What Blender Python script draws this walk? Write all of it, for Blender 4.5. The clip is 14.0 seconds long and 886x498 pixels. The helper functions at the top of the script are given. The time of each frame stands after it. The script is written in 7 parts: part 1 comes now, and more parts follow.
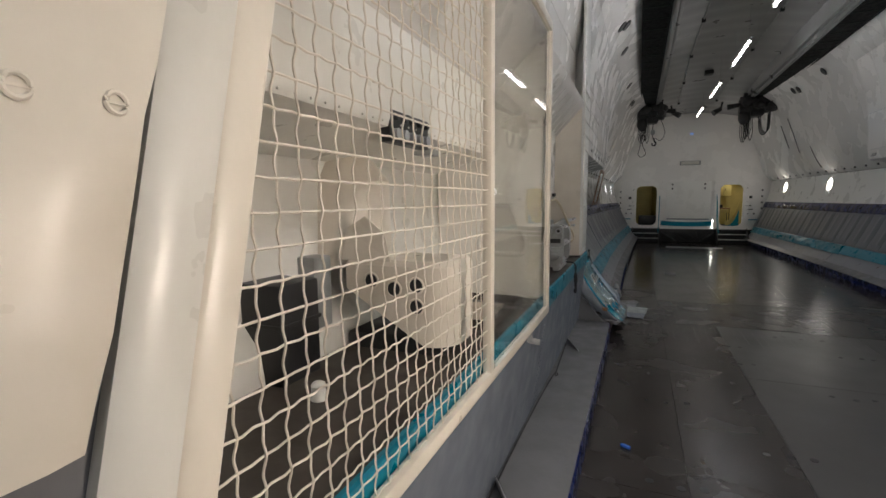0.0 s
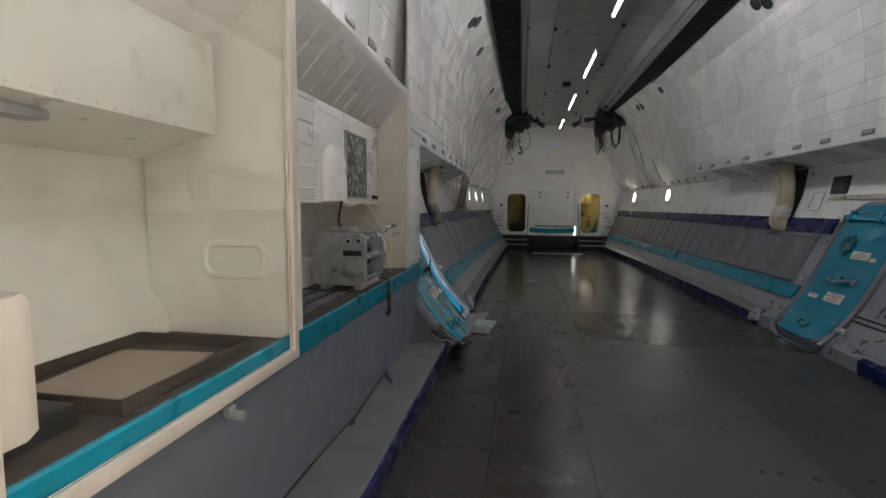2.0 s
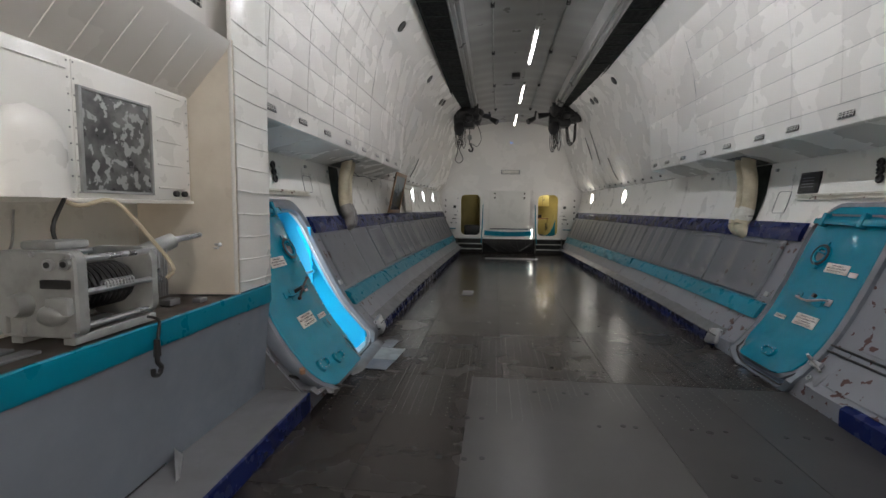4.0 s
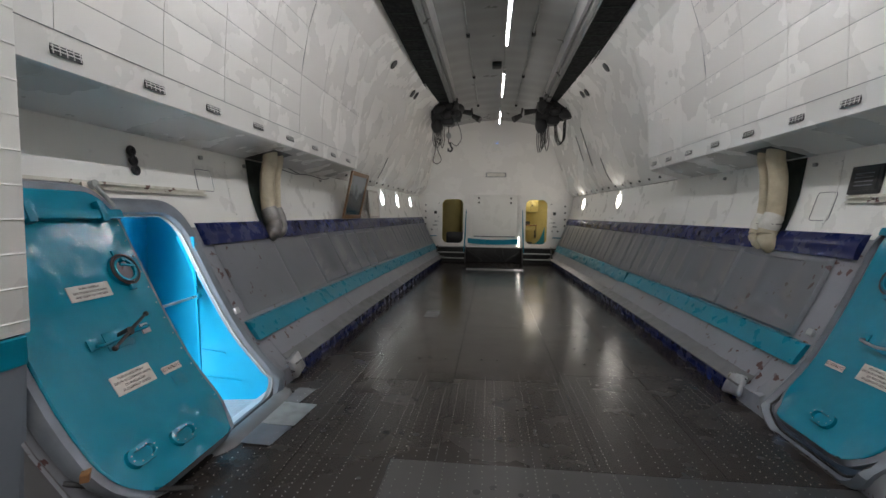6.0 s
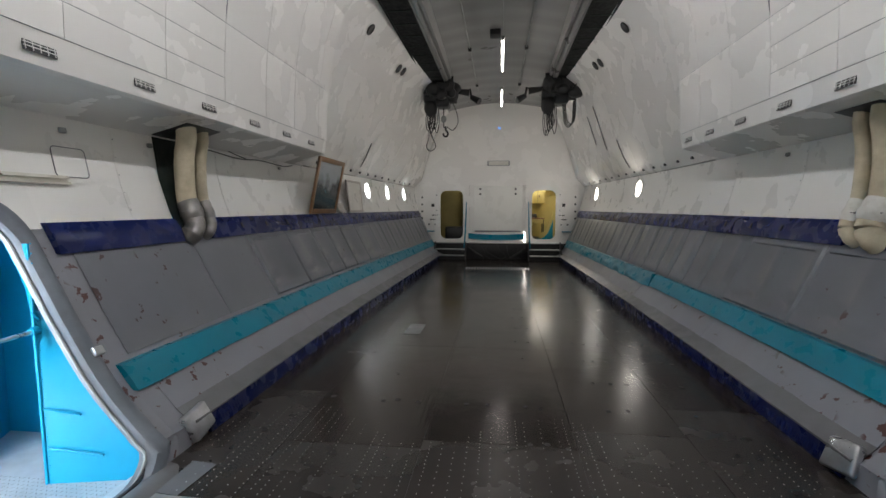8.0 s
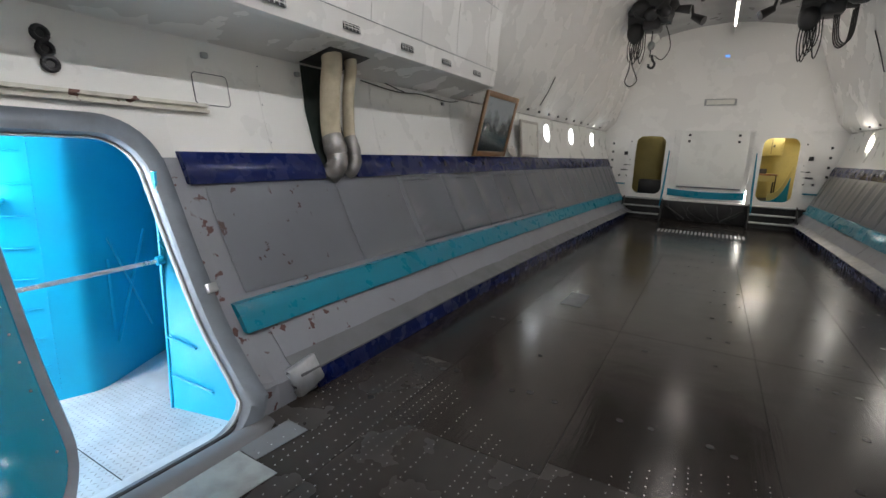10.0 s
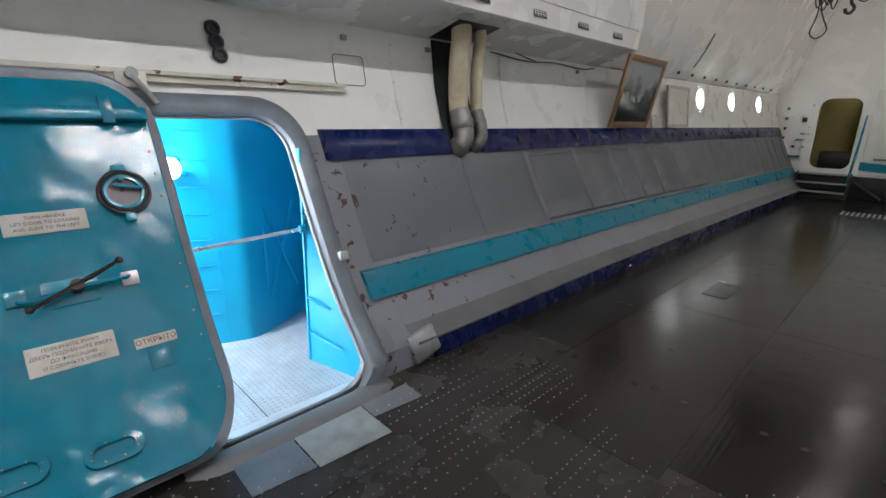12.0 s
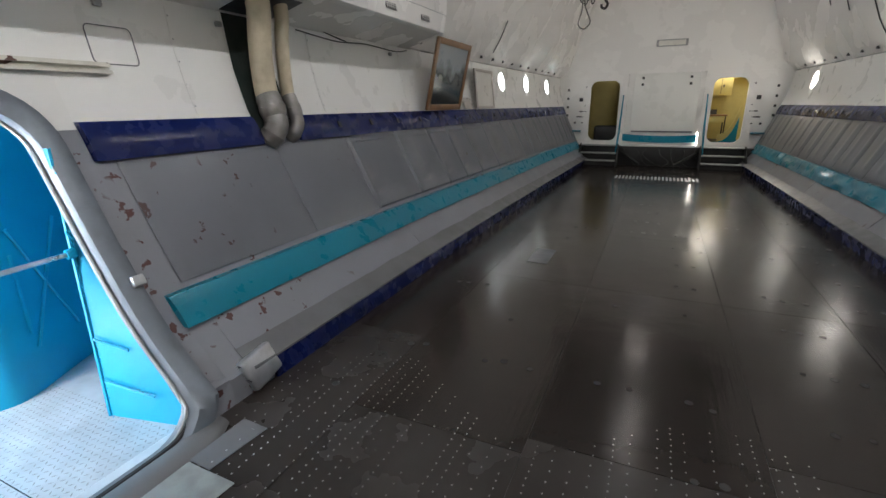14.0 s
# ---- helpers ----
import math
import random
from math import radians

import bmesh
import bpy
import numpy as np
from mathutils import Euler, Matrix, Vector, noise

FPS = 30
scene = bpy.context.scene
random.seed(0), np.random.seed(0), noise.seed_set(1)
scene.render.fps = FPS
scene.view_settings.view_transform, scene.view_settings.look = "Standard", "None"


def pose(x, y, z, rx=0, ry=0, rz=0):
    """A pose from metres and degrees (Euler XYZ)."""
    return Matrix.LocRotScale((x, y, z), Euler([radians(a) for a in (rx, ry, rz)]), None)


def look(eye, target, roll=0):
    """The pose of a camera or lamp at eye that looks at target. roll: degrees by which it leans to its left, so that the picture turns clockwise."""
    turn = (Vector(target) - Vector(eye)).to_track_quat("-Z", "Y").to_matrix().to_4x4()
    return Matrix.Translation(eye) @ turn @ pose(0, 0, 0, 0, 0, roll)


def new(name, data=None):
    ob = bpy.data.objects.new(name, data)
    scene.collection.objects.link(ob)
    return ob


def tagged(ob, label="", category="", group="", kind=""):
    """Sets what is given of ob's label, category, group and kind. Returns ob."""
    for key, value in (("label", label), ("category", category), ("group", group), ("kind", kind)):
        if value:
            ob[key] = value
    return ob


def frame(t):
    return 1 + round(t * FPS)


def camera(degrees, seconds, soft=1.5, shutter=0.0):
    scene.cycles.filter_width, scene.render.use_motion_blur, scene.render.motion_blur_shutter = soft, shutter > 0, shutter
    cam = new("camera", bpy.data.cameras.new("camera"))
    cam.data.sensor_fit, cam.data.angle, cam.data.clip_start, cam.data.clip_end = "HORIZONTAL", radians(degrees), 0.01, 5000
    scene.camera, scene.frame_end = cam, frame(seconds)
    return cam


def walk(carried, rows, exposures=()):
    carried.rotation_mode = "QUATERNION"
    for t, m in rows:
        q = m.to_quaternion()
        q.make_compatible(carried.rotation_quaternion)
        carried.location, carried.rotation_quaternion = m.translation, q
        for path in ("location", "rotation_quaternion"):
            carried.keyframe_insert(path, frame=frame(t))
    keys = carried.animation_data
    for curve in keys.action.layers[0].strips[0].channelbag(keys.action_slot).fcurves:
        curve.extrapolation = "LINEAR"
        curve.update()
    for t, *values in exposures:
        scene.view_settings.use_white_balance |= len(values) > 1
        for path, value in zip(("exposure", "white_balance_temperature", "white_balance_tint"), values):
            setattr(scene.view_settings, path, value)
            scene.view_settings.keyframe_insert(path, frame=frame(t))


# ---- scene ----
cam = camera(87.5, 14.0)
PATH = [
    (0, (-1.744, 0.4, 1.696), (-2.519, 2.232, 1.487), -0.5),
    (0.5, (-1.604, 0.609, 1.701), (-2.241, 2.494, 1.504), -0.3),
    (1, (-1.505, 0.877, 1.688), (-2.001, 2.804, 1.498), -0.2),
    (1.5, (-1.426, 1.197, 1.698), (-1.797, 3.153, 1.509), 0.4),
    (2, (-1.245, 1.459, 1.671), (-1.578, 3.422, 1.485), 0.5),
    (2.5, (-1.017, 1.778, 1.698), (-1.313, 3.748, 1.513), 0.4),
    (3, (-0.843, 2.146, 1.666), (-1.1, 4.121, 1.485), 0.4),
    (5.5, (-0.217, 3.972, 1.679), (-0.42, 5.955, 1.518), 0.7),
    (6, (-0.115, 4.373, 1.66), (-0.318, 6.357, 1.509), 0.8),
    (6.5, (-0.048, 4.753, 1.645), (-0.245, 6.737, 1.493), 0.7),
    (7, (-0.015, 5.169, 1.651), (-0.209, 7.153, 1.495), 0.4),
    (7.2, (0.003, 5.298, 1.663), (-0.188, 7.282, 1.503), 0.4),
    (9.3, (0.112, 6.552, 1.59), (-0.514, 8.428, 1.288), 1.2),
    (9.5, (0.089, 6.617, 1.609), (-0.635, 8.45, 1.268), 1.8),
    (10, (0.11, 6.755, 1.601), (-0.857, 8.456, 1.187), 2.0),
    (10.5, (0.124, 6.813, 1.599), (-1.059, 8.354, 1.126), 1.6),
    (11, (0.127, 6.821, 1.612), (-1.167, 8.257, 1.098), 1.4),
    (11.5, (0.142, 6.833, 1.606), (-1.226, 8.195, 1.081), 0.8),
    (12, (0.129, 6.828, 1.613), (-1.251, 8.172, 1.077), 0.7),
    (12.5, (0.139, 6.84, 1.613), (-1.237, 8.186, 1.071), 0.3),
    (13, (0.101, 6.859, 1.608), (-1.181, 8.29, 1.053), -0.1),
    (13.5, (0.048, 6.917, 1.607), (-1.045, 8.491, 1.034), -0.7),
    (14, (-0.022, 6.995, 1.608), (-0.815, 8.733, 1.015), -0.6),
]
EXPOSURES = [(0, -0.85), (0.6, -0.95), (1.0, -0.78), (1.4, -0.66), (2.0, -0.84), (2.6, -0.62), (3.2, -0.4), (5.5, -0.18), (7.2, -0.12), (9.3, 0.12), (10.5, 0.16), (12.5, 0.14), (14, 0.15)]
walk(cam, [(t, look(eye, target, roll)) for t, eye, target, roll in PATH], EXPOSURES)

# ---- world and light ----
world = bpy.data.worlds.new("world")
scene.world = world
world.use_nodes = True
_wn = world.node_tree.nodes
_sky = _wn.new("ShaderNodeTexSky")
_sky.sky_type = "NISHITA"
_sky.sun_disc = False
_sky.sun_elevation = radians(38)
_sky.sun_rotation = radians(200)
world.node_tree.links.new(_sky.outputs[0], _wn["Background"].inputs[0])
_wn["Background"].inputs[1].default_value = 0.12

LAMP_POWER = 92.0
DOOR_LIGHT = 33.0


def area_light(name, at, target, sx, sy, watts, color):
    data = bpy.data.lights.new(name, "AREA")
    data.shape, data.size, data.size_y, data.energy, data.color = "RECTANGLE", sx, sy, watts, color
    ob = new(name, data)
    ob.matrix_world = look(at, target)
    return ob


# daylight through the outer hatch of the blue vestibule
area_light("daylight_hatch", (-3.27, 7.1, 1.72), (-3.3, 7.65, 0.0), 0.4, 0.7, DOOR_LIGHT, (0.9, 0.96, 1.0))
# hidden fill lamps under the compartment ceilings, standing in for unseen windows
area_light("tail_fill_left", (-1.5, 22.0, 2.52), (-1.5, 21.6, 0.6), 0.8, 0.6, 3.0, (1.0, 0.95, 0.85))
area_light("tail_fill_right", (1.45, 22.0, 2.52), (1.35, 21.3, 0.6), 0.8, 0.6, 40.0, (1.0, 0.95, 0.85))


# ---- materials ----
def mat(name, color, rough=0.5, metal=0.0, var=0.12, scale=3.0, bump=0.0, bump_scale=40.0, dirt=None, dirt_amount=0.0,
        dirt_scale=6.0, coat=0.0, mask_level=0.0, streaks=0.0, spots=None, spot_level=0.68, spot_scale=14.0, rough_var=0.12, dents=0.0, dent_scale=1.6, spec=0.5):
    m = bpy.data.materials.new(name)
    m.use_nodes = True
    nt = m.node_tree
    n, l = nt.nodes, nt.links
    b = n["Principled BSDF"]
    geo = n.new("ShaderNodeNewGeometry")

    def tex(s, detail=4.0):
        t = n.new("ShaderNodeTexNoise")
        t.inputs["Scale"].default_value = s
        t.inputs["Detail"].default_value = detail
        l.new(geo.outputs["Position"], t.inputs["Vector"])
        return t.outputs["Fac"]

    def ramp(src, a, c, va=0.0, vb=1.0):
        r = n.new("ShaderNodeMapRange")
        r.inputs[1].default_value, r.inputs[2].default_value = a, c
        r.inputs[3].default_value, r.inputs[4].default_value = va, vb
        l.new(src, r.inputs[0])
        return r.outputs[0]

    def mix(fac, a, c):
        x = n.new("ShaderNodeMix")
        x.data_type = "RGBA"
        l.new(fac, x.inputs[0])
        for sock, v in ((x.inputs[6], a), (x.inputs[7], c)):
            if isinstance(v, tuple):
                sock.default_value = (*v, 1)
            else:
                l.new(v, sock)
        return x.outputs[2]

    big = tex(scale)
    fine = tex(scale * 11)
    lo = tuple(max(0.0, c * (1 - var)) for c in color)
    hi = tuple(min(1.0, c * (1 + var)) for c in color)
    col = mix(ramp(big, 0.3, 0.7), lo, hi)
    col = mix(ramp(fine, 0.35, 0.75, 0, 0.35), col, lo)
    info = n.new("ShaderNodeObjectInfo")
    hsv = n.new("ShaderNodeHueSaturation")
    l.new(ramp(info.outputs["Random"], 0, 1, 0.95, 1.05), hsv.inputs["Value"])
    l.new(col, hsv.inputs["Color"])
    col = hsv.outputs[0]
    if dirt:
        col = mix(ramp(tex(dirt_scale, 4.0), 0.42, 0.8, 0, dirt_amount), col, dirt)
    rsrc = ramp(tex(scale * 2.3), 0.3, 0.7, max(0.03, rough - rough_var), min(1.0, rough + rough_var))
    if spots:
        k = ramp(tex(spot_scale, 5.0), spot_level, spot_level + 0.02)
        if mask_level:
            # chips gather in patches
            both = n.new("ShaderNodeMath")
            both.operation = "MULTIPLY"
            l.new(k, both.inputs[0])
            # and towards the side doors, where loads knocked the paint
            sep, near = n.new("ShaderNodeSeparateXYZ"), n.new("ShaderNodeMath")
            l.new(geo.outputs["Position"], sep.inputs[0])
            l.new(tex(2.6, 2.0), near.inputs[0])
            l.new(ramp(sep.outputs[1], 8.5, 10.2, 0.22, 0.0), near.inputs[1])
            l.new(ramp(near.outputs[0], mask_level, mask_level + 0.05), both.inputs[1])
            k = both.outputs[0]
        col = mix(k, col, spots)
    l.new(col, b.inputs["Base Color"])
    l.new(rsrc, b.inputs["Roughness"])
    b.inputs["Metallic"].default_value = metal
    b.inputs["Specular IOR Level"].default_value = spec
    b.inputs["Coat Weight"].default_value = coat
    b.inputs["Coat Roughness"].default_value = 0.12
    norm = None
    for strength, s, dist in ((bump, bump_scale, 0.004), (dents, dent_scale, 0.05)):
        if strength:
            bp = n.new("ShaderNodeBump")
            bp.inputs["Strength"].default_value = strength
            bp.inputs["Distance"].default_value = dist
            l.new(tex(s, 2.0), bp.inputs["Height"])
            if norm:
                l.new(norm, bp.inputs["Normal"])
            norm = bp.outputs[0]
    if streaks:
        # fine lengthwise scratches from years of dragged loads
        mp = n.new("ShaderNodeMapping")
        mp.inputs["Scale"].default_value = (46.0, 1.3, 1.0)
        l.new(geo.outputs["Position"], mp.inputs["Vector"])
        t = n.new("ShaderNodeTexNoise")
        t.inputs["Scale"].default_value = 1.0
        t.inputs["Detail"].default_value = 3.0
        l.new(mp.outputs[0], t.inputs["Vector"])
        bp = n.new("ShaderNodeBump")
        bp.inputs["Strength"].default_value = streaks
        bp.inputs["Distance"].default_value = 0.004
        l.new(t.outputs["Fac"], bp.inputs["Height"])
        if norm:
            l.new(norm, bp.inputs["Normal"])
        norm = bp.outputs[0]
    if norm:
        l.new(norm, b.inputs["Normal"])
    return m


def glow(name, color, strength):
    m = bpy.data.materials.new(name)
    m.use_nodes = True
    b = m.node_tree.nodes["Principled BSDF"]
    b.inputs["Base Color"].default_value = (*color, 1)
    b.inputs["Emission Color"].default_value = (*color, 1)
    b.inputs["Emission Strength"].default_value = strength
    return m


WHITE = mat("white_paint", (0.80, 0.79, 0.75), 0.3, var=0.01, scale=1.4, dirt=(0.55, 0.51, 0.45), dirt_amount=0.10, dirt_scale=0.9, dents=0.10, dent_scale=1.1, coat=0.2, rough_var=0.05)
WHITE2 = mat("white_lining", (0.81, 0.79, 0.755), 0.27, var=0.01, scale=0.8, dirt=(0.58, 0.54, 0.49), dirt_amount=0.05, dirt_scale=0.5, dents=0.05, dent_scale=0.8, rough_var=0.03)
# off-white ceiling and tracks; the dim light up there is put into this grey
CEIL = mat("dimmed_ceiling_paint", (0.25, 0.247, 0.24), 0.3, var=0.03, scale=0.9, dirt=(0.19, 0.185, 0.175), dirt_amount=0.2, dirt_scale=0.8, dents=0.1, dent_scale=1.2, rough_var=0.03)
CREAM = mat("cream_paint", (0.72, 0.66, 0.56), 0.38, var=0.05, dirt=(0.40, 0.33, 0.24), dirt_amount=0.3, dirt_scale=4.0, bump=0.08)
CHIPCREAM = mat("chipped_cream_paint", (0.62, 0.60, 0.52), 0.45, var=0.08, dirt=(0.30, 0.24, 0.17), dirt_amount=0.5, dirt_scale=8.0, bump=0.1, spots=(0.12, 0.05, 0.035), spot_level=0.64, spot_scale=9.0)
OFFWHITE = mat("old_white_paint", (0.70, 0.68, 0.62), 0.36, var=0.05, dirt=(0.42, 0.38, 0.30), dirt_amount=0.35, dirt_scale=2.5, bump=0.06, dents=0.2)
GREY = mat("grey_panel_paint", (0.140, 0.147, 0.168), 0.33, var=0.03, scale=1.2, dirt=(0.095, 0.095, 0.10), dirt_amount=0.3, dirt_scale=1.6, bump=0.05, dents=0.14, dent_scale=1.3, rough_var=0.05, spots=(0.05, 0.022, 0.02), spot_level=0.64, spot_scale=10.0, mask_level=0.62)
GREY_CHIP = mat("chipped_grey_paint", (0.225, 0.232, 0.262), 0.40, var=0.04, scale=1.4, dirt=(0.17, 0.16, 0.155), dirt_amount=0.35, dirt_scale=2.6, bump=0.08, rough_var=0.06, spots=(0.07, 0.018, 0.015), spot_level=0.60, spot_scale=11.0, mask_level=0.60)
BLUEGREY = mat("bluegrey_paint", (0.17, 0.19, 0.225), 0.5, var=0.06, dirt=(0.13, 0.13, 0.13), dirt_amount=0.3, dirt_scale=2.0, bump=0.06)
LEDGE = mat("worn_ledge_paint", (0.145, 0.147, 0.155), 0.45, var=0.10, dirt=(0.095, 0.09, 0.085), dirt_amount=0.45, dirt_scale=4.0, bump=0.12)
NAVY = mat("navy_vinyl", (0.0055, 0.013, 0.085), 0.26, var=0.08, dirt=(0.006, 0.010, 0.045), dirt_amount=0.3, dirt_scale=2.0, bump=0.15, bump_scale=18, coat=0.06, spec=0.25)
TEAL = mat("teal_paint", (0.0, 0.185, 0.275), 0.33, var=0.06, dirt=(0.003, 0.13, 0.18), dirt_amount=0.2, dirt_scale=3.0, bump=0.05, coat=0.05, spec=0.3)
DOORTEAL = mat("glossy_teal_paint", (0.001, 0.215, 0.325), 0.15, var=0.05, scale=1.5, dirt=(0.004, 0.13, 0.18), dirt_amount=0.2, dirt_scale=1.4, dents=0.75, dent_scale=3.2, bump=0.22, bump_scale=55, coat=0.5, spec=0.45)
VEST = mat("sky_blue_paint", (0.002, 0.33, 0.54), 0.4, var=0.07, dirt=(0.01, 0.15, 0.30), dirt_amount=0.35, dirt_scale=3.0, bump=0.06, spec=0.3)
TREAD = mat("pale_tread_metal", (0.55, 0.57, 0.6), 0.42, metal=0.25, var=0.12, dirt=(0.25, 0.26, 0.28), dirt_amount=0.5, dirt_scale=5, bump=0.1)
FLOOR = mat("floor_metal", (0.0255, 0.0195, 0.0168), 0.17, var=0.10, scale=0.9, dirt=(0.013, 0.011, 0.010), dirt_amount=0.3, dirt_scale=0.8, bump=0.04, bump_scale=12, rough_var=0.03, spec=0.40, streaks=0.16, dents=0.05, dent_scale=3.0)
FLOOR_B = mat("floor_metal_paler", (0.0290, 0.0222, 0.0192), 0.2, var=0.10, scale=0.8, dirt=(0.015, 0.013, 0.012), dirt_amount=0.3, dirt_scale=0.9, bump=0.04, bump_scale=12, rough_var=0.03, spec=0.40, streaks=0.16, dents=0.05, dent_scale=3.0)
FLOOR_C = mat("floor_sheet_metal", (0.088, 0.085, 0.083), 0.33, metal=0.2, var=0.12, scale=0.6, dirt=(0.042, 0.038, 0.036), dirt_amount=0.45, dirt_scale=0.9, bump=0.03, bump_scale=20, rough_var=0.05, spec=0.45, streaks=0.1)
FLOOR_D = mat("worn_dotted_floor_metal", (0.038, 0.032, 0.029), 0.26, var=0.12, scale=0.9, dirt=(0.020, 0.018, 0.017), dirt_amount=0.35, dirt_scale=1.1, bump=0.05, bump_scale=40, rough_var=0.04, spec=0.42, streaks=0.05)
FLOOR_E = mat("floor_sheet_dull", (0.058, 0.056, 0.056), 0.32, metal=0.1, var=0.12, scale=0.7, dirt=(0.038, 0.036, 0.035), dirt_amount=0.4, dirt_scale=1.0, bump=0.03, bump_scale=20, rough_var=0.04, spec=0.5, streaks=0.1)
SCREEN = mat("mottled_dark_screen", (0.07, 0.07, 0.07), 0.35, var=0.5, scale=7, dirt=(0.30, 0.30, 0.29), dirt_amount=0.5, dirt_scale=9, spots=(0.34, 0.35, 0.34), spot_level=0.55, spot_scale=16.0)
BLUEBIT = mat("blue_plastic", (0.03, 0.12, 0.5), 0.35, var=0.1)
FLOOR_DARK = mat("floor_seam", (0.05, 0.047, 0.045), 0.6, var=0.2)
STUD = mat("worn_stud_metal", (0.30, 0.295, 0.28), 0.4, metal=0.3, var=0.15)
ALU = mat("worn_aluminium", (0.52, 0.53, 0.55), 0.36, metal=0.85, var=0.12, dirt=(0.2, 0.19, 0.18), dirt_amount=0.5, dirt_scale=9, bump=0.12)
FRAMEMETAL = mat("grey_frame_metal", (0.19, 0.215, 0.25), 0.42, metal=0.25, var=0.12, dirt=(0.10, 0.10, 0.11), dirt_amount=0.5, dirt_scale=7, bump=0.1)
GREYMETAL = mat("machine_grey", (0.36, 0.37, 0.36), 0.45, metal=0.25, var=0.12, dirt=(0.10, 0.10, 0.09), dirt_amount=0.5, dirt_scale=9, bump=0.15)
DARK = mat("dark_oily_metal", (0.030, 0.030, 0.030), 0.5, metal=0.3, var=0.3, bump=0.2)
BLACK = mat("black_paint", (0.015, 0.015, 0.016), 0.4, var=0.2)
DARKGREEN = mat("dark_green_lining", (0.007, 0.014, 0.010), 0.8, var=0.25, bump=0.3, bump_scale=30)
RAILDARK = mat("dark_rail", (0.011, 0.012, 0.012), 0.7, var=0.4, scale=6, bump=0.2, spec=0.15)
RUBBER = mat("black_rubber", (0.025, 0.025, 0.026), 0.7, var=0.2, bump=0.1)
HOSE = mat("cream_hose_cloth", (0.56, 0.49, 0.35), 0.7, var=0.12, dirt=(0.25, 0.20, 0.13), dirt_amount=0.5, dirt_scale=8, bump=0.3, bump_scale=60)
TAPE = mat("silver_tape", (0.26, 0.25, 0.24), 0.38, metal=0.6, var=0.2, dirt=(0.12, 0.10, 0.08), dirt_amount=0.7, dirt_scale=12, bump=0.5, bump_scale=30)
WOOD = mat("varnished_wood", (0.22, 0.11, 0.045), 0.38, var=0.22, scale=9, bump=0.08)
BACKBOARD = mat("old_backing_board", (0.50, 0.46, 0.42), 0.7, var=0.1)
PLACARD = mat("white_placard", (0.68, 0.67, 0.62), 0.45, var=0.06, dirt=(0.38, 0.34, 0.28), dirt_amount=0.6, dirt_scale=12)
INK = mat("faded_black_ink", (0.06, 0.055, 0.05), 0.6, var=0.3)
YELLOW = mat("yellow_lining", (0.50, 0.42, 0.16), 0.6, var=0.12, dirt=(0.25, 0.2, 0.08), dirt_amount=0.4)
BROWN = mat("dark_brown_board", (0.075, 0.060, 0.048), 0.6, var=0.25, dirt=(0.03, 0.025, 0.02), dirt_amount=0.6, dirt_scale=8, bump=0.15)
CARD = mat("cardboard", (0.36, 0.30, 0.24), 0.75, var=0.08)
ROPE = mat("dark_cable", (0.02, 0.02, 0.02), 0.6, var=0.2)
BLUETAG = glow("blue_indicator_glow", (0.10, 0.42, 0.95), 1.6)
# tube strengths graded along the hold, to brighten near walls and dim the tail
TUBE = glow("tube_light_glow", (0.97, 0.97, 1.0), LAMP_POWER * 1.1)
TUBE_STRONG = glow("strong_tube_light_glow", (0.97, 0.97, 1.0), LAMP_POWER * 3.0)
TUBE_WEAK = glow("weak_tube_light_glow", (1.0, 0.93, 0.88), LAMP_POWER * 0.42)
TUBE_DIM = glow("dim_tube_light_glow", (1.0, 0.90, 0.84), LAMP_POWER * 0.36)
# glow of the added fill lamp that warms the cage
WARM_FILL = glow("warm_fill_glow", (1.0, 0.86, 0.74), 185.0)
SKYGLOW = glow("bright_sky_backdrop", (0.93, 0.97, 1.0), 20.0)
SUNGLOW = glow("sunny_sky_backdrop", (1.0, 0.95, 0.88), 58.0)
# emission that stands for daylight falling on the bulkhead
GLOW_PATCH = glow("wall_glow_patch", (1.0, 0.95, 0.86), 42.0)


def glass_mat():
    m = bpy.data.materials.new("clear_glass")
    m.use_nodes = True
    b = m.node_tree.nodes["Principled BSDF"]
    b.inputs["Base Color"].default_value = (0.96, 0.97, 0.95, 1)
    b.inputs["Roughness"].default_value = 0.03
    b.inputs["Transmission Weight"].default_value = 1.0
    b.inputs["IOR"].default_value = 1.45
    return m


GLASS = glass_mat()


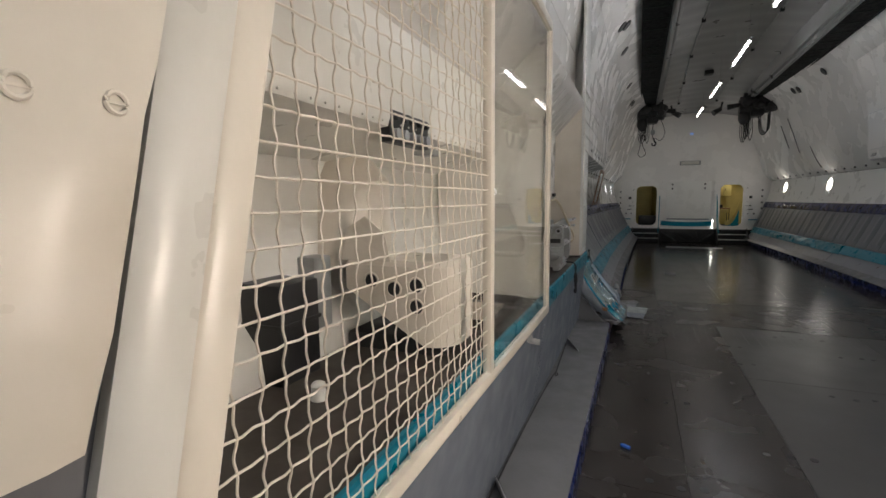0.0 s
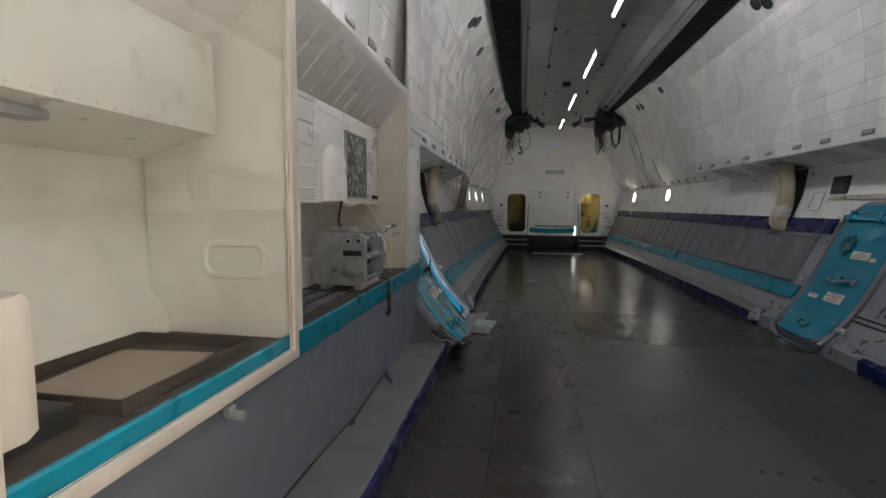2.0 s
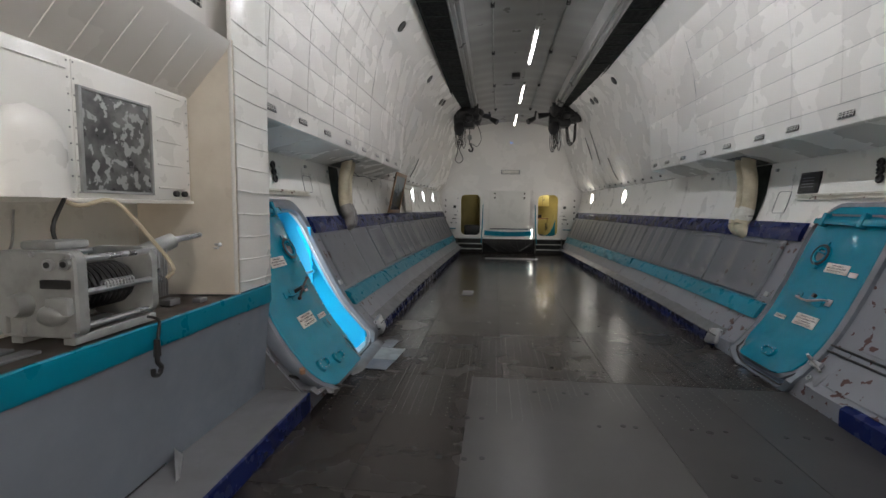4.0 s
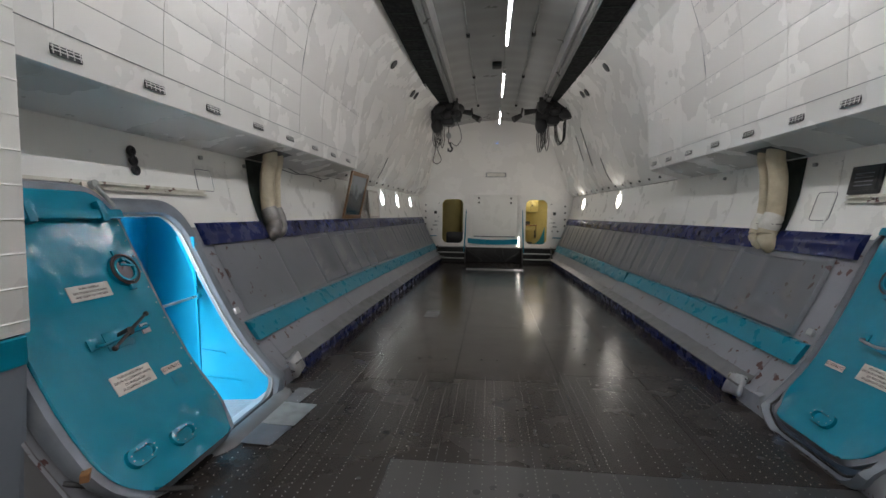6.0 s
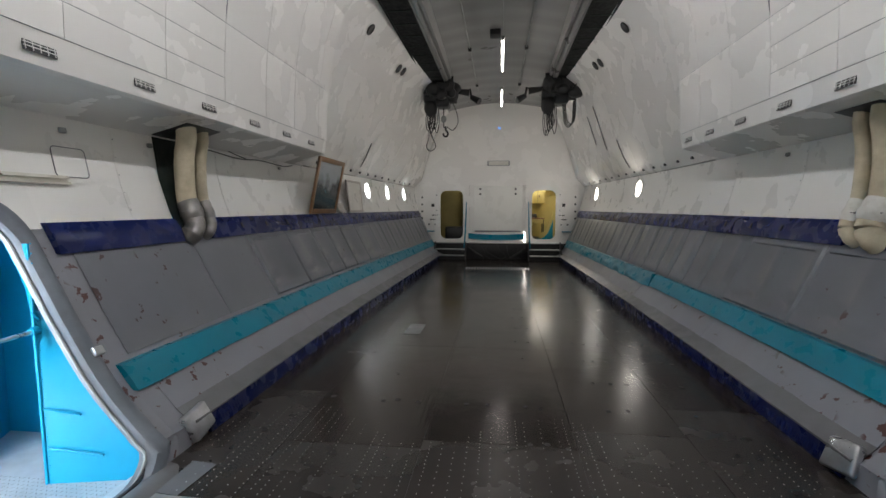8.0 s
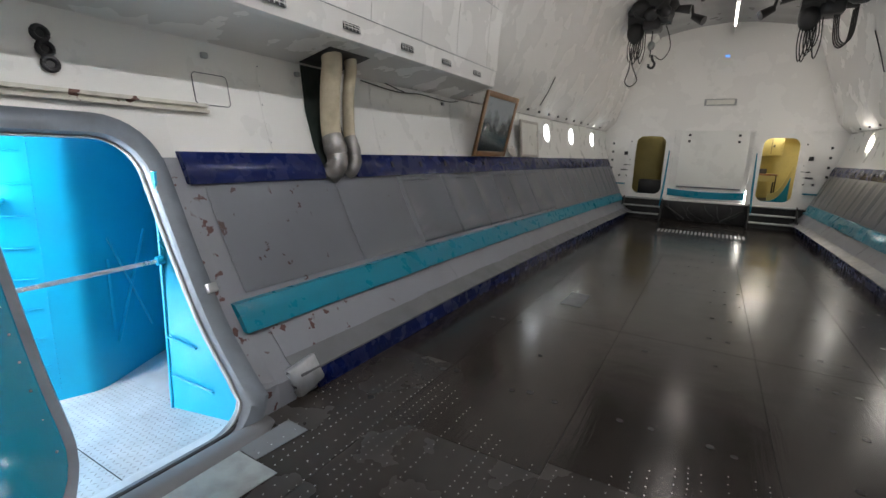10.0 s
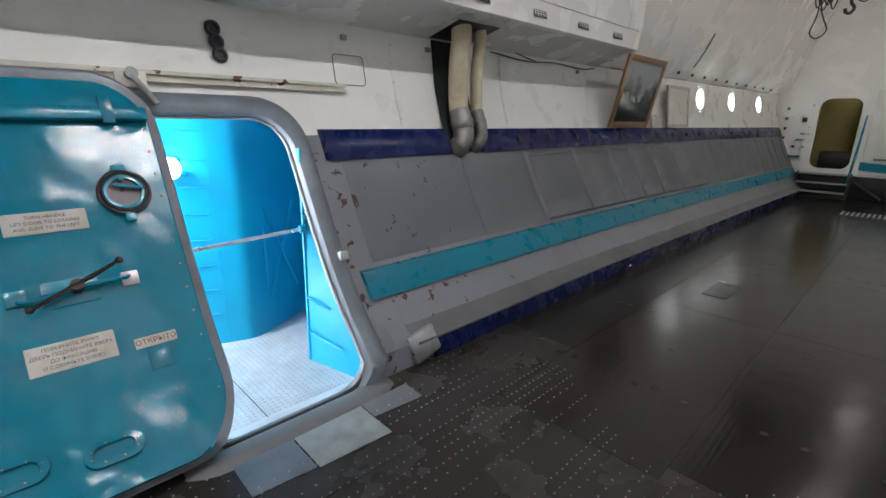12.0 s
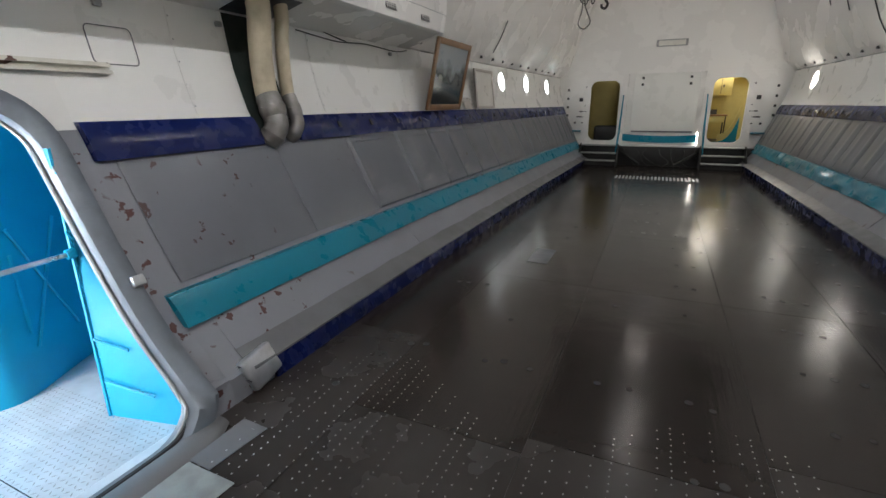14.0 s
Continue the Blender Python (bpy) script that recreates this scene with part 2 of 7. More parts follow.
def photo_mat():
    m = bpy.data.materials.new("faded_grey_photograph")
    m.use_nodes = True
    n, l = m.node_tree.nodes, m.node_tree.links
    geo, t, r = n.new("ShaderNodeNewGeometry"), n.new("ShaderNodeTexNoise"), n.new("ShaderNodeValToRGB")
    sep, mr, ad = n.new("ShaderNodeSeparateXYZ"), n.new("ShaderNodeMapRange"), n.new("ShaderNodeMath")
    t.inputs["Scale"].default_value = 6
    t.inputs["Detail"].default_value = 6
    # pale sky above, dark ground below, grey shapes between
    l.new(geo.outputs["Position"], t.inputs["Vector"])
    l.new(geo.outputs["Position"], sep.inputs[0])
    l.new(sep.outputs[2], mr.inputs[0])
    mr.inputs[1].default_value, mr.inputs[2].default_value, mr.inputs[3].default_value, mr.inputs[4].default_value = 1.75, 2.28, -0.28, 0.34
    l.new(t.outputs["Fac"], ad.inputs[0])
    l.new(mr.outputs[0], ad.inputs[1])
    ad.operation = "ADD"
    r.color_ramp.elements[0].color, r.color_ramp.elements[0].position = (0.03, 0.035, 0.04, 1), 0.36
    r.color_ramp.elements[1].color, r.color_ramp.elements[1].position = (0.30, 0.33, 0.35, 1), 0.72
    l.new(ad.outputs[0], r.inputs[0])
    l.new(r.outputs[0], n["Principled BSDF"].inputs["Base Color"])
    n["Principled BSDF"].inputs["Roughness"].default_value = 0.12
    return m


PHOTO = photo_mat()


# ---- building helpers ----
def link(name, bm, material, smooth=True, angle=35):
    bmesh.ops.recalc_face_normals(bm, faces=bm.faces)
    me = bpy.data.meshes.new(name)
    bm.to_mesh(me)
    bm.free()
    me.materials.append(material)
    if smooth:
        me.shade_smooth()
        me.set_sharp_from_angle(angle=radians(angle))
    return new(name, me)


def part(name, bm, material, parent=None, label="", smooth=True):
    ob = link(name, bm, material, smooth)
    ob.parent = parent
    if label:
        ob["label"] = label
    return ob


def thing(name, label, category, at=(0, 0, 0), group="", kind=""):
    ob = new(name)
    ob.empty_display_size = 0.1
    ob.location = at
    # parts are written in world coordinates
    return tagged(ob, label, category, group, kind)


def under(ob, parent):
    ob.parent = parent
    ob.matrix_parent_inverse = Matrix.Translation(parent.location).inverted()
    return ob


def add(name, bm, material, parent, label="", smooth=True):
    """A part whose mesh is in world coordinates, under a thing that may stand anywhere."""
    ob = part(name, bm, material, None, label, smooth)
    if parent.type == "EMPTY":
        return under(ob, parent)
    ob.parent = parent
    return ob


def box(bm, x0, x1, y0, y1, z0, z1, bevel=0.0, M=None, seg=2):
    r = bmesh.ops.create_cube(bm, size=1.0)
    vs = r["verts"]
    bmesh.ops.transform(bm, verts=vs, matrix=Matrix.Translation(((x0 + x1) / 2, (y0 + y1) / 2, (z0 + z1) / 2)) @ Matrix.Diagonal((abs(x1 - x0), abs(y1 - y0), abs(z1 - z0), 1)))
    if bevel:
        es = list({e for v in vs for e in v.link_edges})
        g = bmesh.ops.bevel(bm, geom=es, offset=bevel, segments=seg, affect="EDGES", profile=0.5)
        vs = list({v for f in g["faces"] for v in f.verts} | {v for v in vs if v.is_valid})
    if M is not None:
        bmesh.ops.transform(bm, verts=vs, matrix=M)
    return bm


def cyl(bm, p0, p1, r, r2=None, seg=16, M=None):
    p0, p1 = Vector(p0), Vector(p1)
    d = p1 - p0
    m = Matrix.Translation((p0 + p1) / 2) @ d.to_track_quat("Z", "Y").to_matrix().to_4x4()
    if M is not None:
        m = M @ m
    bmesh.ops.create_cone(bm, cap_ends=True, segments=seg, radius1=r, radius2=r if r2 is None else r2, depth=d.length, matrix=m)
    return bm


def ball(bm, at, r, seg=12, scale=(1, 1, 1), M=None):
    m = Matrix.Translation(at) @ Matrix.Diagonal((*scale, 1))
    if M is not None:
        m = M @ m
    bmesh.ops.create_uvsphere(bm, u_segments=seg, v_segments=max(6, seg // 2), radius=r, matrix=m)
    return bm


def tube(bm, pts, r, seg=8, closed=False, M=None, radii=None):
    pts = [Vector(p) for p in pts]
    if M is not None:
        pts = [M @ p for p in pts]
    n, rings, up = len(pts), [], Vector((0.13, 0.31, 0.94)).normalized()
    for i, p in enumerate(pts):
        a = pts[(i - 1) % n] if closed or i else p
        b = pts[(i + 1) % n] if closed or i < n - 1 else p
        d = (b - a).normalized()
        s = d.cross(up)
        if s.length < 0.05:
            s = d.cross(Vector((1, 0, 0)))
        s.normalize()
        q = s.cross(d).normalized()
        rr = radii[i] if radii else r
        rings.append([bm.verts.new(p + (s * math.cos(2 * math.pi * k / seg) + q * math.sin(2 * math.pi * k / seg)) * rr) for k in range(seg)])
    for i in range(n if closed else n - 1):
        A, B = rings[i], rings[(i + 1) % n]
        for k in range(seg):
            bm.faces.new((A[k], A[(k + 1) % seg], B[(k + 1) % seg], B[k]))
    if not closed:
        bm.faces.new(rings[0][::-1])
        bm.faces.new(rings[-1])
    return bm


def smooth_path(pts, n=6):
    """A rounded path through the points."""
    P = [Vector(p) for p in pts]
    P = [2 * P[0] - P[1]] + P + [2 * P[-1] - P[-2]]
    out = []
    for i in range(1, len(P) - 2):
        for k in range(n):
            t = k / n
            a, b, c, d = P[i - 1], P[i], P[i + 1], P[i + 2]
            out.append(0.5 * ((2 * b) + (c - a) * t + (2 * a - 5 * b + 4 * c - d) * t * t + (3 * b - a - 3 * c + d) * t ** 3))
    return out + [P[-2]]


def grid_sheet(bm, rows):
    """A sheet through rows of points of equal number."""
    V = [[bm.verts.new(p) for p in row] for row in rows]
    for a, b in zip(V, V[1:]):
        for k in range(len(a) - 1):
            bm.faces.new((a[k], a[k + 1], b[k + 1], b[k]))
    return V


def solid(bm, t):
    bmesh.ops.recalc_face_normals(bm, faces=bm.faces)
    bmesh.ops.solidify(bm, geom=bm.faces[:], thickness=t)
    return bm


def round_rect(w, h, r, n=6, mids=0):
    """Outline of a rounded rectangle about the origin, anticlockwise; w and h are half sizes."""
    r = min(r, w, h)
    out = []
    for cx, cy, a0 in ((w - r, h - r, 0), (-(w - r), h - r, 90), (-(w - r), -(h - r), 180), (w - r, -(h - r), 270)):
        for k in range(n + 1):
            a = radians(a0 + 90 * k / n)
            out.append((cx + r * math.cos(a), cy + r * math.sin(a)))
    if not mids:
        return out
    # points along the straight sides, for outlines that follow a curved wall
    full = []
    for q in range(4):
        arc = out[q * (n + 1):(q + 1) * (n + 1)]
        nxt = out[((q + 1) % 4) * (n + 1)]
        full += arc + [(arc[-1][0] + (nxt[0] - arc[-1][0]) * k / (mids + 1), arc[-1][1] + (nxt[1] - arc[-1][1]) * k / (mids + 1)) for k in range(1, mids + 1)]
    return full


def text_mesh(name, body, size, material, M, parent, align="CENTER"):
    cu = bpy.data.curves.new(name, "FONT")
    cu.body, cu.size, cu.align_x, cu.align_y, cu.extrude = body, size, align, "CENTER", 0.0006
    cu.resolution_u = 2
    tmp = new(name, cu)
    dg = bpy.context.evaluated_depsgraph_get()
    me = bpy.data.meshes.new_from_object(tmp.evaluated_get(dg))
    bpy.data.objects.remove(tmp)
    bpy.data.curves.remove(cu)
    me.transform(M)
    me.materials.clear()
    me.materials.append(material)
    return under(new(name, me), parent)


# ---- plan: cross-section of the hold ----
Y0, YE = -4.0, 21.0            # back wall, tail bulkhead
LOWER = [(0.0, 2.10), (0.15, 2.11), (0.18, 2.17), (0.44, 2.39), (0.62, 2.51), (0.95, 2.68), (1.34, 2.86), (1.54, 2.95), (1.75, 3.03), (2.0, 3.09), (2.3, 3.12)]
OVER_END = 12.65               # where the overhang stops
DOOR_Y0, DOOR_Y1 = 7.05, 8.55  # wall bay of the side doors


def lerp_table(tab, z):
    if z <= tab[0][0]:
        return tab[0][1]
    for (a, va), (b, vb) in zip(tab, tab[1:]):
        if z <= b:
            return va + (vb - va) * (z - a) / (b - a)
    return tab[-1][1]


def taper(y):
    return 1.0 if y < 11 else 1.0 - 0.125 * ((y - 11) / 10) ** 1.25


def surf(side, y, z, off=0.0):
    """A point of the lower wall; off: metres inwards. side: -1 left, 1 right."""
    h = lerp_table(LOWER, z) * (taper(y) if z > 0.1 else 1 - (1 - taper(y)) * 0.7)
    shift = 0.07 * max(0.0, 1 - z / 1.5)
    return Vector((side * (h - off) + shift, y, z))


def wall_frame(side, y, z, off=0.0):
    """Axes on the lower wall: along it to the right as seen from inside, up along it, out of it."""
    up = (surf(side, y, z + 0.12) - surf(side, y, z - 0.12)).normalized()
    u = Vector((0, -side, 0))
    n = u.cross(up).normalized()
    o = surf(side, y, z) + n * off
    return Matrix(((u.x, up.x, n.x, o.x), (u.y, up.y, n.y, o.y), (u.z, up.z, n.z, o.z), (0, 0, 0, 1)))


def zrange(z0, z1):
    return [z0] + [z for z, _ in LOWER if z0 < z < z1] + [z1]


def steps(a, b, d):
    n = max(1, round((b - a) / d))
    return [a + (b - a) * i / n for i in range(n + 1)]


def wall_strip(bm, side, y0, y1, z0, z1, off=0.0, dy=0.6):
    grid_sheet(bm, [[surf(side, y, z, off) for y in steps(y0, y1, dy)] for z in zrange(z0, z1)])


def hole_sheet(bm, f, y0, y1, z0, z1, cy, cz, hy, hz, r, rings=4):
    """A bay from y0 to y1 and z0 to z1 with a rounded opening; f takes its two coordinates to a place."""
    inner = round_rect(hy, hz, r, 8, 9)
    rows, flat = [], []
    for k in range(rings + 1):
        row = []
        for u, v in inner:
            big = []
            if abs(u) > 1e-6:
                big.append(((y1 - cy) if u > 0 else (y0 - cy)) / u)
            if abs(v) > 1e-6:
                big.append(((z1 - cz) if v > 0 else (z0 - cz)) / v)
            s = 1 + (min(big) - 1) * k / rings
            row.append((cy + u * s, cz + v * s))
        rows.append([f(*p) for p in row + [row[0]]])
        flat = row
    grid_sheet(bm, rows)
    n = len(flat)
    for yy, zz in ((y1, z1), (y0, z1), (y0, z0), (y1, z0)):
        for i in range(n):
            p, q = flat[i], flat[(i + 1) % n]
            for a, b in ((p, q), (q, p)):
                if abs(a[0] - yy) < 1e-6 and abs(a[1] - zz) > 1e-6 and abs(b[1] - zz) < 1e-6 and abs(b[0] - yy) > 1e-6:
                    bm.faces.new([bm.verts.new(f(*c)) for c in (a, b, (yy, zz))])
    bmesh.ops.remove_doubles(bm, verts=bm.verts, dist=1e-4)


def wall_hole(bm, side, *args):
    hole_sheet(bm, lambda y, z: surf(side, y, z), *args)


def edge_ring(bm, side, cy, cz, rings):
    """Nested rounded outlines on the wall: (half width, half height, radius, offset out of the wall)."""
    rows = []
    for hy, hz, r, off in rings:
        row = [surf(side, cy + u, cz + v, off) for u, v in round_rect(hy, hz, r, 8, 9)]
        rows.append(row + [row[0]])
    grid_sheet(bm, rows)
    bmesh.ops.remove_doubles(bm, verts=bm.verts, dist=1e-5)


# ---- the hold: floor ----
floor = tagged(link("floor", box(bmesh.new(), -2.13, 2.4, Y0, 24.5, -0.12, -0.006), FLOOR_DARK, False), "dark metal cargo floor of riveted plates", "floor", kind="structure")


def floor_half(y):
    return surf(1, y, 0.0).x - 0.07


# ---- upper lining and ceiling profile ----
UPPER = [(2.56, 2.45), (2.53, 2.62), (2.52, 3.0), (2.48, 3.5), (2.38, 4.0), (2.22, 4.45), (2.0, 4.72), (1.74, 4.9)]
FAR_A = [(3.07, 2.32), (2.84, 2.75), (2.66, 3.15), (2.52, 3.6), (2.38, 4.0), (2.22, 4.45), (2.0, 4.72), (1.74, 4.9)]
FAR_B = [(2.70, 2.32), (2.46, 2.55), (2.34, 2.95), (2.20, 3.4), (2.06, 3.8), (1.92, 4.2), (1.76, 4.5), (1.56, 4.68)]
CEIL_A = [(1.74, 4.9), (1.70, 5.08), (1.2, 5.22), (0.66, 5.32), (0.0, 5.36)]
CEIL_B = [(1.56, 4.68), (1.53, 4.74), (1.05, 4.84), (0.55, 4.92), (0.0, 4.95)]


def blend(A, B, f):
    return [(a[0] + (b[0] - a[0]) * f, a[1] + (b[1] - a[1]) * f) for a, b in zip(A, B)]


def far_f(y):
    return max(0.0, min(1.0, (y - OVER_END) / (YE - OVER_END))) ** 1.5


def side_pts(side, prof, y):
    return [Vector((side * x, y, z)) for x, z in prof]


for side, word in ((-1, "left"), (1, "right")):
    start = 6.34 if side < 0 else Y0
    bm = bmesh.new()
    grid_sheet(bm, [side_pts(side, [(3.14, 2.29), (2.62, 2.43), (2.585, 2.432), (2.56, 2.45), (2.53, 2.64)], y) for y in steps(start, OVER_END, 0.5)])
    tagged(link("overhang_" + word, bm, WHITE2), "white painted overhang with a rounded lower lip", "overhang", kind="structure")
    # end of the overhang, a flat cheek
    bm = bmesh.new()
    vs = [bm.verts.new((side * x, OVER_END, z)) for x, z in [(3.14, 2.29), (2.62, 2.43), (2.56, 2.45), (2.53, 2.62), (2.52, 3.0), (2.50, 3.6), (2.66, 3.15), (2.84, 2.75), (3.07, 2.32)]]
    bm.faces.new(vs)
    tagged(link("overhang_cheek_" + word, bm, WHITE2), "white end of the overhang", "trim", kind="structure")
    bm = bmesh.new()
    ys = steps(OVER_END, YE + 0.05, 0.4)
    grid_sheet(bm, [side_pts(side, blend(FAR_A, FAR_B, far_f(y)), y) for y in ys])
    tagged(link("upper_wall_tail_" + word, bm, WHITE2, angle=60), "smooth dented white upper wall towards the tail", "wall", kind="structure")
    # closing strip between the tail wall's foot and the lower wall
    bm = bmesh.new()
    rows = []
    for y in ys:
        x, z = blend(FAR_A, FAR_B, far_f(y))[0]
        p = surf(side, y, 2.295)
        rows.append([p, Vector((side * (max(abs(p.x), x) + 0.05), y, 2.315)), Vector((side * x, y, z + 0.002))])
    grid_sheet(bm, rows)
    tagged(link("tail_ledge_" + word, bm, WHITE2), "narrow white seam strip below the tail wall", "trim", kind="structure")
    bm = bmesh.new()
    up = [(2.53, 2.64)] + UPPER[2:]
    grid_sheet(bm, [side_pts(side, [(x + 0.014, z) for x, z in up], y) for y in steps(Y0, OVER_END, 0.6)])
    upper = tagged(link("upper_wall_" + word, bm, GREY, angle=60), "white quilted upper wall of lining panels", "wall", kind="structure")
    # lining panels, one by one
    random.seed(7 + side)
    cols = []
    y = 0.6 if side < 0 else 2.2
    while y < OVER_END - 0.3:
        w = random.choice((0.72, 0.78, 0.86))
        cols.append((y, min(y + w, OVER_END)))
        y += w
    edges = [2.64, 2.86, 3.10, 3.36, 3.64, 3.92, 4.22, 4.45]
    tab = sorted((z, x) for x, z in up)
    for y0, y1 in cols:
        low = 2.78 if (side < 0 and y1 < 6.4) else 2.64
        # narrow boards by the doors, tall sheets elsewhere
        fine = 6.3 < y0 < 9.3 if side < 0 else y0 < 10.4
        rows_z = edges if fine else [2.64, 3.36, 4.45]
        for a, b in zip(rows_z, rows_z[1:]):
            a = max(a, low)
            if b - a < 0.03:
                continue
            bm = bmesh.new()
            g, rows = 0.0025, []
            for k in range(3):
                z = a + g + (b - a - 2 * g) * k / 2
                x = lerp_table(tab, z)
                puff = 0.004 + 0.008 * math.sin(math.pi * k / 2)
                rows.append([Vector((side * (x - (puff if 0 < j < 3 else 0.004)), y0 + g + (y1 - y0 - 2 * g) * j / 3, z)) for j in range(4)])
            grid_sheet(bm, rows)
            solid(bm, 0.004)
            part("lining_panel", bm, WHITE2, upper)
    # the rest of the upper wall, behind the walker and under the ceiling
    bm = bmesh.new()
    grid_sheet(bm, [side_pts(side, [(lerp_table(tab, z), z) for z in (4.45, 4.60, 4.72, 4.9)], y) for y in steps(Y0, OVER_END, 0.6)])
    grid_sheet(bm, [side_pts(side, [(lerp_table(tab, z), z) for z in (2.78, 3.6, 4.45)], y) for y in steps(Y0, cols[0][0], 0.6)])
    tagged(link("upper_wall_cove_" + word, bm, WHITE2, angle=60), "smooth white cove above the lining panels", "wall", kind="structure")
    # bolts along the foot of the tail wall
    bolts = thing("bolt_row", "row of dark bolts along the white wall seam", "bolts", (side * 2.9, 15, 2.34), kind="stuff")
    bm = bmesh.new()
    y = OVER_END + 0.25
    while y < 20.6:
        x, z = blend(FAR_A, FAR_B, far_f(y))[0]
        x2, z2 = blend(FAR_A, FAR_B, far_f(y))[1]
        p = Vector((side * (x * 0.8 + x2 * 0.2 - 0.006), y, z * 0.8 + z2 * 0.2))
        box(bm, p.x - 0.02, p.x + 0.02, y - 0.03, y + 0.03, p.z - 0.022, p.z + 0.022, 0.006, seg=1)
        y += 0.55
    add("bolt_heads", bm, BLACK, bolts)

bm = bmesh.new()
rows = []
for y in steps(Y0, YE + 0.05, 0.16):
    pr = blend(CEIL_A, CEIL_B, far_f(y))
    wave = 0.012 * math.sin(y * 2 * math.pi / 0.62)
    rows.append([Vector((s * x, y, z + (wave if 0.1 < x < 1.6 else 0))) for s, x, z in [(-1, x, z) for x, z in pr[:-1]] + [(1, x, z) for x, z in pr[::-1]]])
grid_sheet(bm, rows)
tagged(link("ceiling", bm, CEIL, angle=60), "ribbed dull white metal ceiling, greyed to stand for dim light", "ceiling", kind="structure")

# crane rails under the ceiling
for side, word in ((-1, "left"), (1, "right")):
    rail = tagged(thing("crane_rail", "dark wide overhead crane rail running the length of the hold", "rail", (side * 1.46, 8, 4.95), "crane rails"))
    cx = side * 1.62 + 0.045
    bm = bmesh.new()
    box(bm, cx - 0.225, cx + 0.225, Y0, 17.6, 4.80, 4.84)
    for x in (-0.215, 0.215):
        box(bm, cx + x - 0.015, cx + x + 0.015, Y0, 17.6, 4.775, 4.80)
    add("channel", bm, RAILDARK, rail)
    bm = bmesh.new()
    box(bm, cx - side * 0.26, cx - side * 0.33, Y0, 18.2, 4.80, 4.87, 0.008)
    box(bm, cx - side * 0.235, cx - side * 0.25, Y0, 18.2, 4.78, 5.2)
    box(bm, cx - side * 0.345, cx - side * 0.41, Y0, 18.2, 4.86, 5.22, 0.006)
    add("grey_track", bm, CEIL, rail, "dull white steel track beside the dark channel, greyed for dim light")
    bm = bmesh.new()
    for y in steps(Y0 + 0.3, 17.3, 0.55):
        box(bm, cx - 0.20, cx + 0.20, y, y + 0.04, 4.79, 4.799)
    add("cross_slatting", bm, DARKGREEN, rail, "dark green cross slatting")["kind"] = "stuff"


# ---- lower walls ----
def disc(bm, side, y, z, r, off):
    """A disc that follows the wall."""
    rows = []
    for k in range(5):
        row = [surf(side, y + r * (0.02 + 0.98 * k / 4) * math.cos(q), z + r * (0.02 + 0.98 * k / 4) * math.sin(q), off) for q in [2 * math.pi * j / 24 for j in range(24)]]
        rows.append(row + [row[0]])
    grid_sheet(bm, rows)
    bm.faces.new([bm.verts.new(p) for p in rows[0][:-1]])
    bmesh.ops.remove_doubles(bm, verts=bm.verts, dist=1e-5)


HOLE_Z, HOLE_H = 0.815, 0.795     # middle and half height of the side doorways
WIN_L, WIN_R = [16.15, 17.75, 19.5], [15.9, 19.35]
